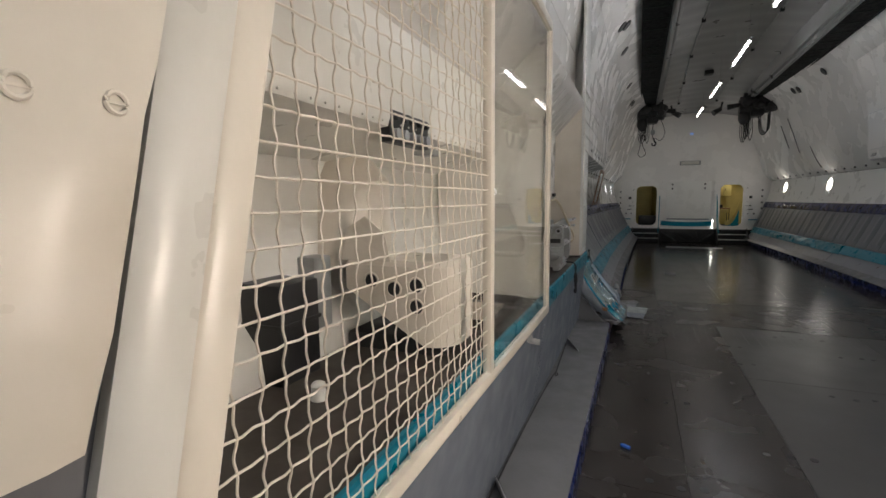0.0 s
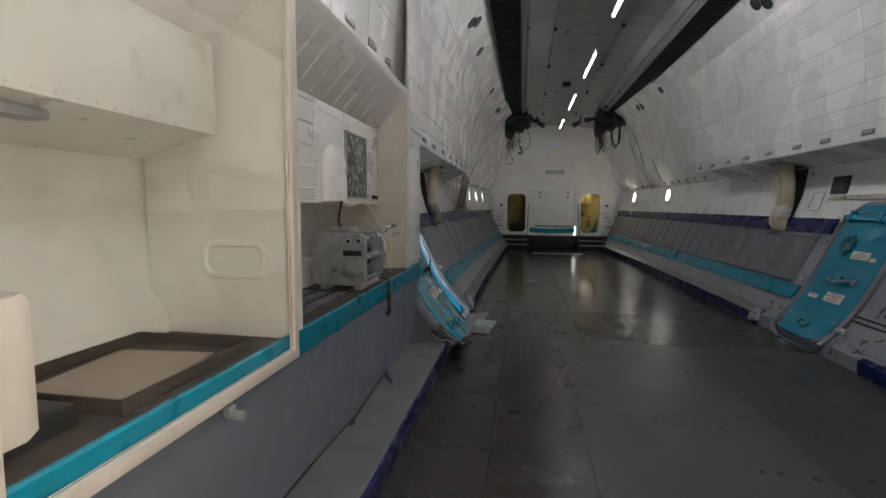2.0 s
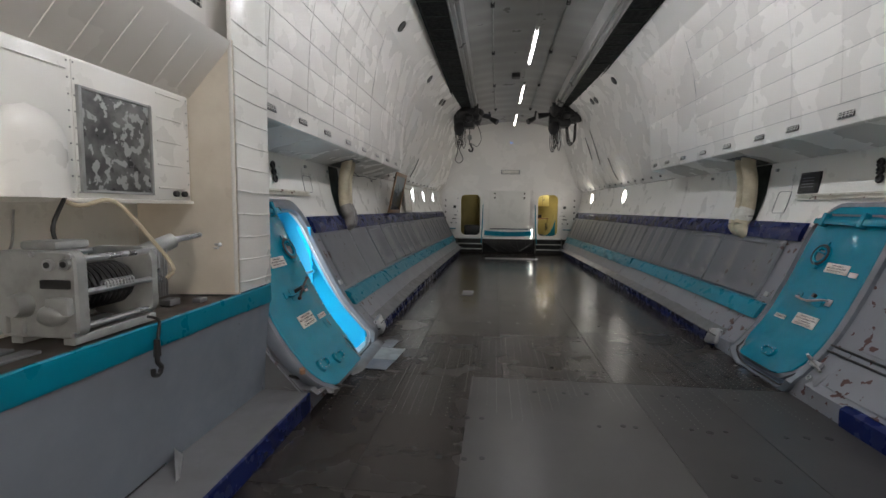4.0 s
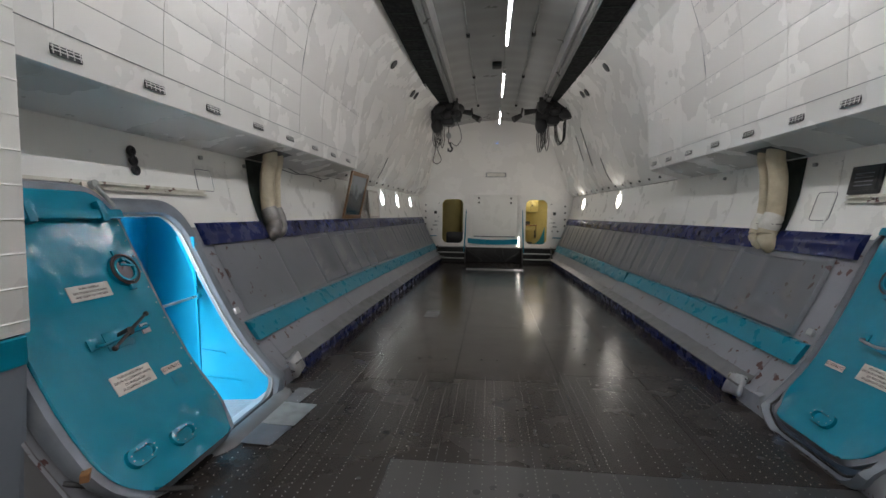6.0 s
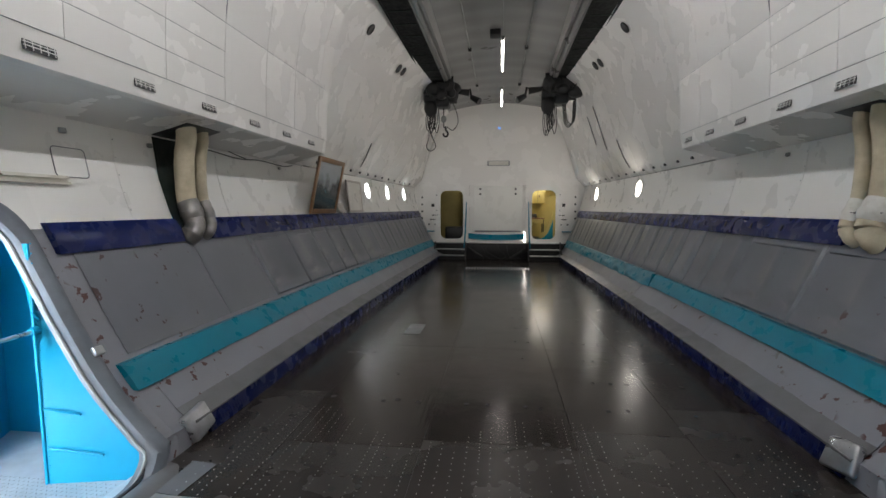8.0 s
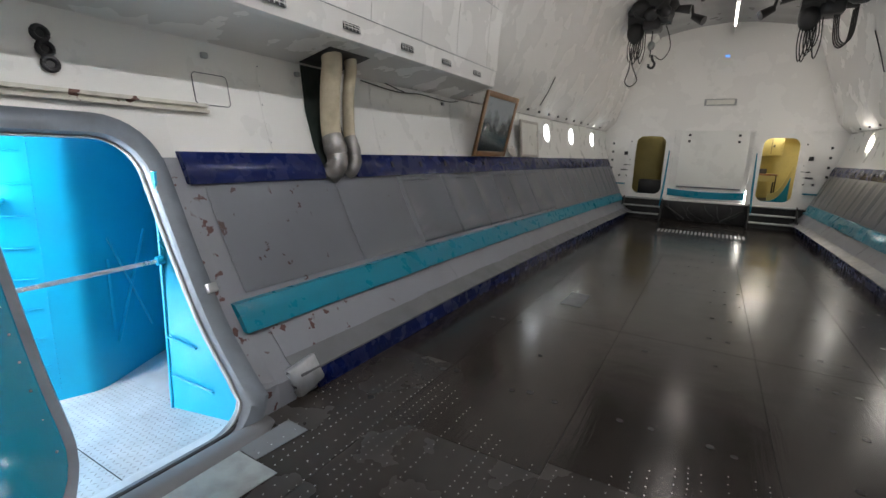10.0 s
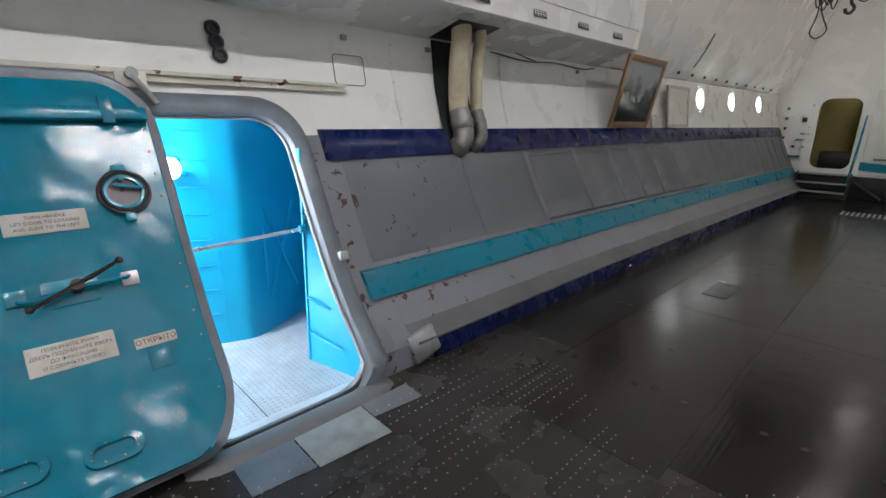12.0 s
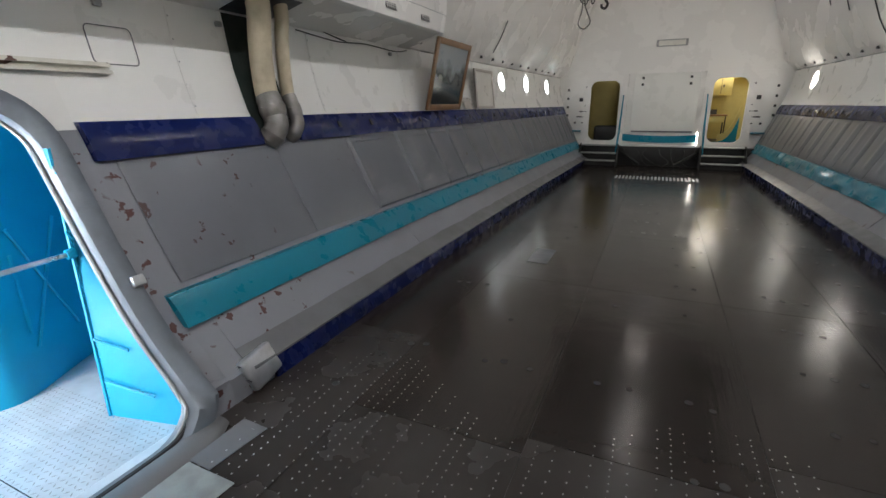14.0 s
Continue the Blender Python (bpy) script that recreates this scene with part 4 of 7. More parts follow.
        for hw, hh, o in ((0.11, 0.058, -0.01), (0.105, 0.054, 0.014), (0.075, 0.032, 0.016), (0.07, 0.028, -0.006)):
            row = [M @ Vector((u, v, o)) for u, v in round_rect(hw, hh, hh, 6)]
            rows.append(row + [row[0]])
        grid_sheet(bm, rows)
        bm.faces.new([bm.verts.new(p) for p in rows[-1][:-1]])
        gp = add("hand_grip", bm, DOORTEAL, leaf)
        bm = bmesh.new()
        for k in range(8):
            a = math.pi * 2 * k / 8 + 0.3
            ball(bm, (0.088 * math.cos(a), 0.04 * math.sin(a), 0.014), 0.005, 6, M=M)
        add("rivets", bm, ALU, gp)["kind"] = "stuff"

    def placard(u, v, w, h, lines, size, tilt=0.0):
        M = fr(u, v, 0.0575) @ Matrix.Rotation(tilt, 4, "Z")
        pl = add("placard", box(bmesh.new(), -w / 2, w / 2, -h / 2, h / 2, 0.0, 0.006, 0.003, M), PLACARD, leaf, "white riveted placard with stencilled lettering")
        for k, ln in enumerate(lines):
            o = text_mesh("lettering", ln, size, INK, M @ Matrix.Translation((0, (len(lines) - 1) / 2 * size * 1.25 - k * size * 1.25, 0.0068)), leaf)
            o.parent = pl
            o.matrix_parent_inverse = Matrix()

    placard(*at_uv["english"], 0.30, 0.10, ["TURN HANDLE", "LIFT DOOR TO LOCKING", "AND SLIDE TO THE LEFT"], 0.021)
    placard(*at_uv["russian"], 0.31, 0.125, ["ПОВЕРНИТЕ РУЧКУ", "ДВЕРЬ ПОДНИМИТЕ ВВЕРХ", "ДО ФИКСАЦИИ", "И СДВИНЬТЕ ВЛЕВО"], 0.021)
    placard(*at_uv["open"], 0.175, 0.05, ["ОТКРЫТО"], 0.034)
    if opened:
        M = fr(0.288, -0.443, 0.0575)
        add("riveted_patch", box(bmesh.new(), -0.05, 0.05, -0.045, 0.045, 0.0, 0.004, 0.002, M), DOORTEAL, leaf)
        bm = bmesh.new()
        for k in range(12):
            ball(bm, surf(side, cy + hy - 0.035, cz - hz * 0.75 + k * 0.11, off + 0.048), 0.006, 6)
        add("edge_rivets", bm, ALU, leaf)["kind"] = "stuff"
    if not opened:
        M = fr(-0.36, 0.171, 0.0575)
        add("placard", box(bmesh.new(), -0.05, 0.05, -0.025, 0.025, 0.0, 0.006, 0.003, M), PLACARD, leaf, "small white placard")
    return leaf


door_leaf(-1, 6.965, 0.955, 0.515, 0.825, 0.125, "glossy teal sliding door leaf with porthole, slid open beside the doorway", True,
          {"beam": 0.66, "port": (0.319, 0.287), "handle": (0.046, -0.09), "grips": ((0.03, -0.687), (-0.28, -0.655)), "english": (0.0, 0.195), "russian": (-0.02, -0.335), "open": (0.287, -0.365)})
door_leaf(1, 7.79, 0.92, 0.48, 0.80, 0.0, "glossy teal sliding door leaf with porthole, closed in the sloping wall", False,
          {"beam": 0.637, "port": (0.145, 0.303), "handle": (-0.07, -0.105), "grips": ((0.0, -0.655),), "english": (-0.138, 0.202), "russian": (-0.123, -0.316), "open": (0.236, -0.349)})

for side, word in ((-1, "left"), (1, "right")):
    fr_ob = tagged(thing("door_frame_" + word, "rounded grey metal door frame on the sloping wall", "door frame", surf(side, 7.85, 0.03), kind="structure"))
    bm = bmesh.new()
    w = 0.0 if side < 0 else -0.085
    edge_ring(bm, side, 7.80, HOLE_Z, [(0.655 + w, 0.935 + w, 0.33 + w, 0.0), (0.65 + w, 0.93 + w, 0.325 + w, 0.035), (0.62 + w, 0.905 + w, 0.305 + w, 0.055), (0.572 + w * 0.6, 0.862 + w * 0.6, 0.275 + w * 0.6, 0.058), (0.53, 0.825, 0.245, 0.05), (0.512, 0.807, 0.235, 0.02), (0.50, 0.795, 0.22, -0.035)])
    add("frame_ring", bm, FRAMEMETAL, fr_ob)
    bm = bmesh.new()
    tube(bm, [surf(side, 7.80 + u, HOLE_Z + v, 0.004) for u, v in round_rect(0.499, 0.794, 0.22, 8, 9)], 0.009, 6, True)
    add("rubber_lip", bm, GREYMETAL if side < 0 else RUBBER, fr_ob, "thin sealing lip")
    bm = bmesh.new()
    d = 1 if side < 0 else -1
    box(bm, -0.035, 0.035, -0.03, 0.03, 0, 0.03, 0.008, wall_frame(side, 8.42, 0.70, 0.05))
    add("latch_block", bm, ALU, fr_ob, "small bright latch block")
    # slide rail above the door
    rl = thing("slide_rail", "cream painted sliding-door rail with rusty chips", "rail", surf(side, 7.8, 1.82, 0.03), "slide rails")
    bm = bmesh.new()
    for z0, z1, o in ((1.805, 1.825, 0.035), (1.845, 1.868, 0.035), (1.825, 1.845, 0.012)):
        ys = steps(6.4, 8.86, 0.25)
        grid_sheet(bm, [[surf(side, y, z, oo) for y in ys] for z, oo in ((z0, 0), (z0, o), (z1, o), (z1, 0))])
    add("rail_channel", bm, CHIPCREAM, rl)
    M = wall_frame(side, 7.47, 1.80, 0.05)
    hg = thing("door_hanger", "grey metal roller hanger of the sliding door", "hanger", M.translation, "door hangers")
    bm = box(bmesh.new(), -0.075, 0.075, -0.045, 0.045, -0.02, 0.0, 0.006, M)
    add("plate", bm, CREAM, hg)
    add("roller", cyl(bmesh.new(), (0, 0.02, 0), (0, 0.02, 0.04), 0.032, seg=14, M=M), GREYMETAL, hg)
    add("arm", cyl(bmesh.new(), (0, 0.01, 0.03), (0.09 , -0.15, 0.05), 0.018, 0.015, seg=8, M=M), GREYMETAL, hg)

# foot of the frame and threshold plates at the open door
fl_ = tagged(thing("door_frame_foot", "rounded scuffed grey metal foot of the door frame", "door frame", (-1.95, 7.8, 0.0), kind="structure"))
bm = bmesh.new()
rows = []
for y in steps(7.22, 8.42, 0.06):
    e = max(0.0, abs(y - 7.82) - 0.42) / 0.18
    w = 1 - 0.45 * e * e
    rows.append([Vector((-2.025 + (x + 2.025) * w, y, z * w if z > 0 else z)) for x, z in ((-2.03, -0.09), (-2.025, 0.0), (-2.012, 0.028), (-1.985, 0.042), (-1.93, 0.038), (-1.885, 0.022), (-1.868, 0.0))])
grid_sheet(bm, rows)
add("foot_sheet", bm, LEDGE, fl_)
add("foot_seal", tube(bmesh.new(), smooth_path([(-2.055, 7.32, 0.12), (-2.03, 7.38, 0.06), (-2.012, 7.48, 0.034), (-2.008, 7.82, 0.032), (-2.012, 8.12, 0.034), (-2.03, 8.23, 0.06), (-2.055, 8.29, 0.12)], 5), 0.014, 6), RUBBER, fl_, "black rubber seal")
for lab, y0, y1, x0, x1, m_, tread in (("bare aluminium tread plate on the floor at the doorway", 7.71, 8.12, -1.862, -1.60, GREYMETAL, True), ("scuffed plain metal threshold plate beside the doorway", 7.40, 7.70, -1.86, -1.64, FRAMEMETAL, False), ("scuffed plain metal threshold plate beside the doorway", 8.13, 8.46, -1.87, -1.74, LEDGE, False)):
    th = thing("threshold_plate", lab, "plate", ((x0 + x1) / 2, (y0 + y1) / 2, 0.0), "threshold plates")
    bm = bmesh.new()
    grid_sheet(bm, [[Vector((x + 0.03 * (y - y0) / (y1 - y0) * (1 if x > x0 else 0), y, z)) for y in (y0, (y0 + y1) / 2, y1)] for x, z in ((x0, 0.016), (x0 + 0.05, 0.010), (x1 - 0.02, 0.007), (x1, 0.0045))])
    add("plate", solid(bm, 0.003), m_, th)
    bm = bmesh.new()
    if tread:
        for i, x in enumerate(steps(x0 + 0.06, x1 - 0.02, 0.026)):
            for j, y in enumerate(steps(y0 + 0.02, y1 - 0.02, 0.026)):
                q = 0.8 if (i + j) % 2 else -0.8
                box(bm, -0.010, 0.010, -0.0026, 0.0026, 0, 0.0028, 0, Matrix.Translation((x, y, 0.0095 - 0.013 * (x - x0 - 0.05))) @ Matrix.Rotation(q, 4, "Z"))
        add("tread_pattern", bm, ALU, th)["kind"] = "stuff"
    else:
        for j, y in enumerate(steps(y0 + 0.04, y1 - 0.04, 0.08)):
            for x in (x0 + 0.07, x1 - 0.03):
                ball(bm, (x, y, 0.010 - 0.013 * (x - x0 - 0.05)), 0.006, 8, (1, 1, 0.5))
        add("rivets", bm, ALU, th)["kind"] = "stuff"

# ---- blue vestibule behind the open door ----
VZ = -0.08
vest = bmesh.new()
plan = smooth_path([(-4.0, 6.3, 0), (-3.78, 6.9, 0), (-3.57, 7.4, 0), (-3.44, 7.78, 0), (-3.36, 8.0, 0), (-3.33, 8.12, 0), (-3.37, 8.25, 0), (-3.5, 8.5, 0), (-3.7, 8.9, 0)], 5)
plan = [(p.x, p.y) for p in plan]
grid_sheet(vest, [[Vector((x, y, z)) for x, y in plan] for z in (VZ, 0.5, 1.1, 1.7, 1.82)])
grid_sheet(vest, [[Vector((min(x, -lerp_table(LOWER, max(z, 0)) - 0.05 + 0.07 * max(0.0, 1 - max(z, 0) / 1.5)), 8.85, z)) for x in (-4.0, -3.4, -3.0, -2.6, -2.1)] for z in (VZ, 0.3, 0.6, 0.9, 1.2, 1.5, 1.8)])
wv = tagged(link("vestibule_wall", vest, VEST, angle=60), "bright blue painted curved vestibule wall with ribs", "wall", kind="structure")
bm = bmesh.new()
grid_sheet(bm, [[Vector((-4.0, y, 1.78)), Vector((-3.4, y, 1.80)), Vector((-3.08, y, 1.80))] for y in (6.4, 7.5, 8.7)])
tagged(link("vestibule_ceiling", bm, VEST), "blue vestibule ceiling", "ceiling", kind="structure")
bm = bmesh.new()
rows = []
for z in (VZ, 0.15, 0.4, 0.7, 1.0, 1.25, 1.42):
    f = (z - VZ) / (1.42 - VZ)
    a = Vector((-2.715 - 0.10 * f, 8.262 + 0.075 * f, z))
    b = surf(-1, 8.36 + 0.03 * (1 - f), max(z, 0.0), -0.10)
    b.z = z
    rows.append([a, a.lerp(b, 0.5), b])
grid_sheet(bm, rows)
sp = tagged(link("vestibule_side_panel", solid(bm, 0.012), VEST), "light blue riveted side panel inside the doorway", "panel", kind="structure")
part("panel_edge", tube(bmesh.new(), [r[0] for r in rows], 0.012, 6), VEST, sp)
for i, k in ((1, 0.85), (2, 0.9), (4, 0.9)):
    r = rows[i]
    o = Vector((0.012, -0.018, 0))
    part("rib", tube(bmesh.new(), [r[0].lerp(r[2], 0.05) + o, r[0].lerp(r[2], k * 0.7) + o + Vector((0, 0, -0.05))], 0.008, 6), VEST, sp)
bm = bmesh.new()
for k in range(26):
    ball(bm, rows[0][0].lerp(rows[-1][0], k / 25) + Vector((0.03, -0.005, 0)), 0.005, 6)
part("rivet_row", bm, VEST, sp)["kind"] = "stuff"


def on_vest(y, z, o=0.0):
    tab = sorted((py, px) for px, py in plan)
    return Vector((lerp_table(tab, y) + o, y - o * 0.3, z))


for k, z in enumerate(steps(0.1, 1.45, 0.19)):
    part("rib", tube(bmesh.new(), [on_vest(7.42, z + 0.02, 0.004), on_vest(7.55, z + 0.01, 0.008), on_vest(7.68, z, 0.004)], 0.007, 6), VEST, wv)
    part("rib", tube(bmesh.new(), [on_vest(7.75, z + 0.08, 0.004), on_vest(7.82, z + 0.075, 0.008), on_vest(7.9, z + 0.07, 0.004)], 0.006, 6), VEST, wv)
bm = bmesh.new()
for z in steps(0.0, 1.7, 0.035):
    for y in (7.71, 7.93):
        ball(bm, on_vest(y, z, 0.002), 0.005, 6)
part("rivet_row", bm, VEST, wv)["kind"] = "stuff"
for a, b in (((8.3, 0.2), (8.62, 0.95)), ((8.3, 0.95), (8.62, 0.2)), ((8.28, 0.3), (8.28, 0.8))):
    part("brace", tube(bmesh.new(), [on_vest(*a, 0.01), on_vest((a[0] + b[0]) / 2, (a[1] + b[1]) / 2, 0.01), on_vest(*b, 0.01)], 0.011, 6), VEST, wv)
bm = bmesh.new()
box(bm, -4.05, -2.05, 6.2, 8.9, VZ - 0.04, VZ)
vf = tagged(link("vestibule_floor", bm, TREAD, False), "bright aluminium tread plate floor of the vestibule", "floor", kind="structure")
bm = bmesh.new()
for i, x in enumerate(steps(-3.6, -2.08, 0.034)):
    for j, y in enumerate(steps(7.25, 8.3, 0.034)):
        q = 0.8 if (i + j) % 2 else -0.8
        c, sn = math.cos(q), math.sin(q)
        bm.faces.new([bm.verts.new((x + u * c - v * sn, y + u * sn + v * c, VZ + 0.0025)) for u, v in ((-0.0145, 0), (0, -0.0045), (0.0145, 0), (0, 0.0045))])
part("tread_pattern", bm, GREYMETAL, vf, "", False)["kind"] = "stuff"
bm = bmesh.new()
box(bm, -3.6, -2.08, 7.738, 7.743, VZ + 0.001, VZ + 0.003)
part("floor_joint", bm, BLACK, vf)
bm = bmesh.new()
grid_sheet(bm, [[Vector((x, y, z)) for y in (7.2, 7.8, 8.4)] for x, z in ((-2.20, VZ), (-2.165, -0.01), (-2.13, 0.012), (-2.062, 0.012))])
sill_ = tagged(link("door_sill", solid(bm, 0.006), TREAD), "scuffed pale metal door sill", "sill", kind="structure")
bar = thing("safety_bar", "bright metal safety bar across the doorway", "bar", (-2.7, 7.8, 0.93))
add("bar", tube(bmesh.new(), [(-2.95, 7.2, 0.80), (-2.83, 7.7, 0.845), (-2.755, 8.29, 0.885)], 0.014, 8), ALU, bar)
add("bar_socket", cyl(bmesh.new(), (-2.757, 8.27, 0.884), (-2.752, 8.31, 0.888), 0.028, seg=10), VEST, bar)
lp = thing("wall_lamp", "small blue hooded bracket with a bright oval lamp in the vestibule", "lamp", (-3.46, 7.66, 1.2))
P0 = on_vest(7.70, 1.24)
add("bracket", box(bmesh.new(), -0.01, 0.10, -0.12, 0.10, -0.02, 0.015, 0.015, Matrix.Translation(P0)), VEST, lp)
add("hood", box(bmesh.new(), -0.01, 0.04, -0.03, 0.08, 0.015, 0.12, 0.02, Matrix.Translation(P0)), VEST, lp)
add("socket", box(bmesh.new(), 0.04, 0.046, 0.02, 0.06, 0.06, 0.095, 0.002, Matrix.Translation(P0)), BLACK, lp)
add("bulb", ball(bmesh.new(), Vector((-3.33, 7.685, 1.285)), 0.06, 16, (0.7, 1.0, 1.2)), SKYGLOW, lp, "bright white lamp glass")
# the outer hatch: bright daylight
bm = bmesh.new()
bm.faces.new([bm.verts.new(p) for p in ((-4.2, 6.2, 0.0), (-4.05, 6.25, 0.0), (-4.05, 6.25, 1.78), (-4.2, 6.2, 1.78))])
bm.faces.new([bm.verts.new(p) for p in ((-4.2, 6.2, 0.0), (-2.8, 6.2, 0.0), (-3.2, 6.2, 1.78), (-4.2, 6.2, 1.78))])
tagged(link("backdrop_daylight", bm, SKYGLOW, False), "bright daylight outside the hatch", "sky", kind="structure")


# ---- bay on the left: face, shelf, ledge ----
BX = -2.33
YB = 6.34
bm = bmesh.new()
grid_sheet(bm, [[Vector((x, y, z)) for y in steps(Y0, YB, 0.5)] for x, z in ((-2.42, 0.0), (-2.42, 0.17), (-2.333, 0.93))])
bay_wall = tagged(link("bay_wall", bm, BLUEGREY), "blue-grey painted low wall under the equipment bay", "wall", kind="structure")
bm = bmesh.new()
for yc in (3.66, 3.72, 1.2, 5.9):
    for z in steps(0.24, 0.84, 0.045):
        x = -2.42 + (z - 0.17) * 0.1165
        ball(bm, (x + 0.002, yc, z), 0.006, 6, (0.6, 1, 1))
part("rivet_rows", bm, BLUEGREY, bay_wall)["kind"] = "stuff"
bm = bmesh.new()
box(bm, -3.2, -2.345, Y0, YB, 0.90, 1.03)
tagged(link("bay_shelf", bm, BROWN, False), "dark worn shelf of the equipment bay", "shelf", kind="structure")
teal_edge = thing("edge_board", "teal painted edge board of the bay shelf", "edge board", (-2.33, 2.5, 0.95))
bm = bmesh.new()
ys = steps(Y0, YB, 0.12)
grid_sheet(bm, [[Vector((x, y, z + (0.012 * noise.noise((y * 1.7, 3.1, 0)) if z < 0.95 else 0))) for y in ys] for x, z in ((-2.334, 0.915), (-2.324, 0.915), (-2.318, 0.93), (-2.318, 1.045), (-2.325, 1.052), (-2.338, 1.052), (-2.338, 0.99))])
add("board", bm, TEAL, teal_edge)
bm = bmesh.new()
grid_sheet(bm, [[Vector((x, y, z)) for y in steps(Y0, 6.36, 0.5)] for x, z in ((-2.44, 0.185), (-2.42, 0.172), (-2.05, 0.168), (-2.035, 0.16))])
solid(bm, 0.004)
bl = tagged(link("bay_ledge", bm, LEDGE), "worn grey metal ledge along the foot of the bay", "ledge", kind="structure")
bm = bmesh.new()
grid_sheet(bm, [[Vector((x, y, z)) for y in steps(Y0, 6.37, 0.25)] for x, z in ((-2.034, 0.0), (-2.022, 0.01), (-2.022, 0.155), (-2.034, 0.165))])
ks = thing("kick_strip", "dark navy kick strip below the bay ledge", "kick strip", (-2.03, 3, 0.0), "kick strips")
add("strip", bm, NAVY, ks)
for yb in (5.25, 2.6):
    br = thing("ledge_bracket", "small bent aluminium bracket on the ledge", "bracket", (-2.36, yb, 0.172), "ledge brackets")
    bm = bmesh.new()
    vs = [(-2.40, yb + 0.06, 0.172), (-2.40, yb + 0.10, 0.172), (-2.25, yb - 0.14, 0.172), (-2.25, yb - 0.18, 0.172), (-2.40, yb + 0.02, 0.26)]
    V = [bm.verts.new(v) for v in vs]
    for f in ((0, 1, 4), (1, 2, 4), (2, 3, 4), (3, 0, 4), (0, 3, 2, 1)):
        bm.faces.new([V[i] for i in f])
    bmesh.ops.bevel(bm, geom=bm.edges[:], offset=0.004, segments=1, affect="EDGES")
    add("plate", bm, ALU, br)
cab = thing("ledge_cable", "thin black cable lying along the ledge", "cable", (-2.38, 4.2, 0.19))
add("wire", tube(bmesh.new(), smooth_path([(-2.40, 5.2, 0.20), (-2.37, 4.4, 0.18), (-2.35, 4.38, 0.176), (-2.38, 4.3, 0.19), (-2.40, 3.2, 0.19), (-2.39, 1.0, 0.19)], 5), 0.005, 6), ROPE, cab)
# end cap of the bay beside the open door, with torn sheet and struts
bm = bmesh.new()
bm.faces.new([bm.verts.new(p) for p in ((-2.42, YB, 0.0), (-3.2, YB, 0.0), (-3.2, YB, 2.35), (-2.36, YB, 2.35), (-2.36, YB, 0.9))])
tagged(link("bay_end_wall", solid(bm, 0.03), BLUEGREY, False), "end wall of the equipment bay", "wall", kind="structure")
bm = bmesh.new()
grid_sheet(bm, [[Vector((-2.95, YB + 0.02, z)), Vector((-2.5, YB + 0.02, z)), surf(-1, YB + 0.02, z, 0.012)] for z in (0.0, 0.15, 0.18, 0.3, 0.44, 0.6)])
tagged(link("bay_end_closer", bm, LEDGE), "dull grey plate closing the foot of the bay", "plate", kind="structure")
wr = thing("torn_sheet", "crumpled grey metal scraps behind the door leaf", "scrap", (-2.2, 6.5, 0.0))
bm = bmesh.new()
rows = []
for i in range(9):
    rows.append([Vector((-2.42 + 0.055 * j, 6.38 + 0.035 * i, 0.16 - 0.011 * i)) + noise.noise_vector((i * 0.7, j * 0.8, 2.0)) * 0.05 for j in range(8)])
for r in rows:
    for v in r:
        v.z = max(v.z, 0.012)
grid_sheet(bm, rows)
add("sheet", solid(bm, 0.004), LEDGE, wr)
add("strut", tube(bmesh.new(), [(-2.4, 6.40, 0.26), (-2.1, 6.62, 0.12), (-1.99, 6.8, 0.03)], 0.014, 6), DARK, wr)
add("batten", box(bmesh.new(), -0.02, 0.02, -0.16, 0.16, -0.02, 0.02, 0.004, Matrix.Translation((-2.36, 6.52, 0.30)) @ Matrix.Rotation(0.6, 4, "Z")), WOOD, wr, "broken brown wooden batten")
wr.location += Vector((0.19, -0.02, 0.03))

# ---- bay lining: back, hood, pillar, partition ----
bm = bmesh.new()
grid_sheet(bm, [[Vector((x, y, z)) for y in steps(Y0, YB - 0.03, 0.4)] for x, z in ((-2.98, 1.02), (-3.0, 1.15), (-3.08, 1.25), (-3.10, 1.75), (-3.08, 2.5))])
tagged(link("bay_back_wall", bm, OFFWHITE, angle=60), "old white painted back wall of the equipment bay", "wall", kind="structure")
bm = bmesh.new()
grid_sheet(bm, [[Vector((x, y, z)) for y in steps(0.4, YB - 0.02, 0.3)] for x, z in ((-3.1, 2.44), (-2.70, 2.38), (-2.66, 2.40), (-2.365, 2.72), (-2.345, 2.77), (-2.46, 2.80))])
tagged(link("bay_hood", bm, WHITE2, angle=30), "sloping white hood over the equipment bay with pressed ribs", "hood", kind="structure")
bm = bmesh.new()
y = 3.65
while y < 6.2:
    tube(bm, [(-2.645, y, 2.415), (-2.39, y, 2.692)], 0.004, 6)
    y += 0.19
hr = thing("hood_ribs", "thin pressed ribs across the white hood", "ribs", (-2.55, 5, 2.58), kind="stuff")
add("ribs", bm, WHITE2, hr)
pillar = thing("bay_pillar", "cream pillar closing the bay, with a ribbed white edge strip", "pillar", (-2.7, 6.1, 0.98))
bm = bmesh.new()
for p in (((-2.335, 5.90, 1.05), (-3.08, 5.90, 1.03), (-3.08, 5.90, 2.42), (-2.68, 5.90, 2.40), (-2.38, 5.90, 2.71), (-2.335, 5.90, 2.78)),):
    bm.faces.new([bm.verts.new(q) for q in p])
add("cream_face", solid(bm, 0.02), CREAM, pillar)
bm = bmesh.new()
box(bm, -2.37, -2.335, 5.895, 6.38, 1.055, 4.4, 0.012)
box(bm, -2.56, -2.337, 6.30, 6.379, 2.36, 4.4, 0.008)
add("edge_strip", bm, WHITE, pillar)
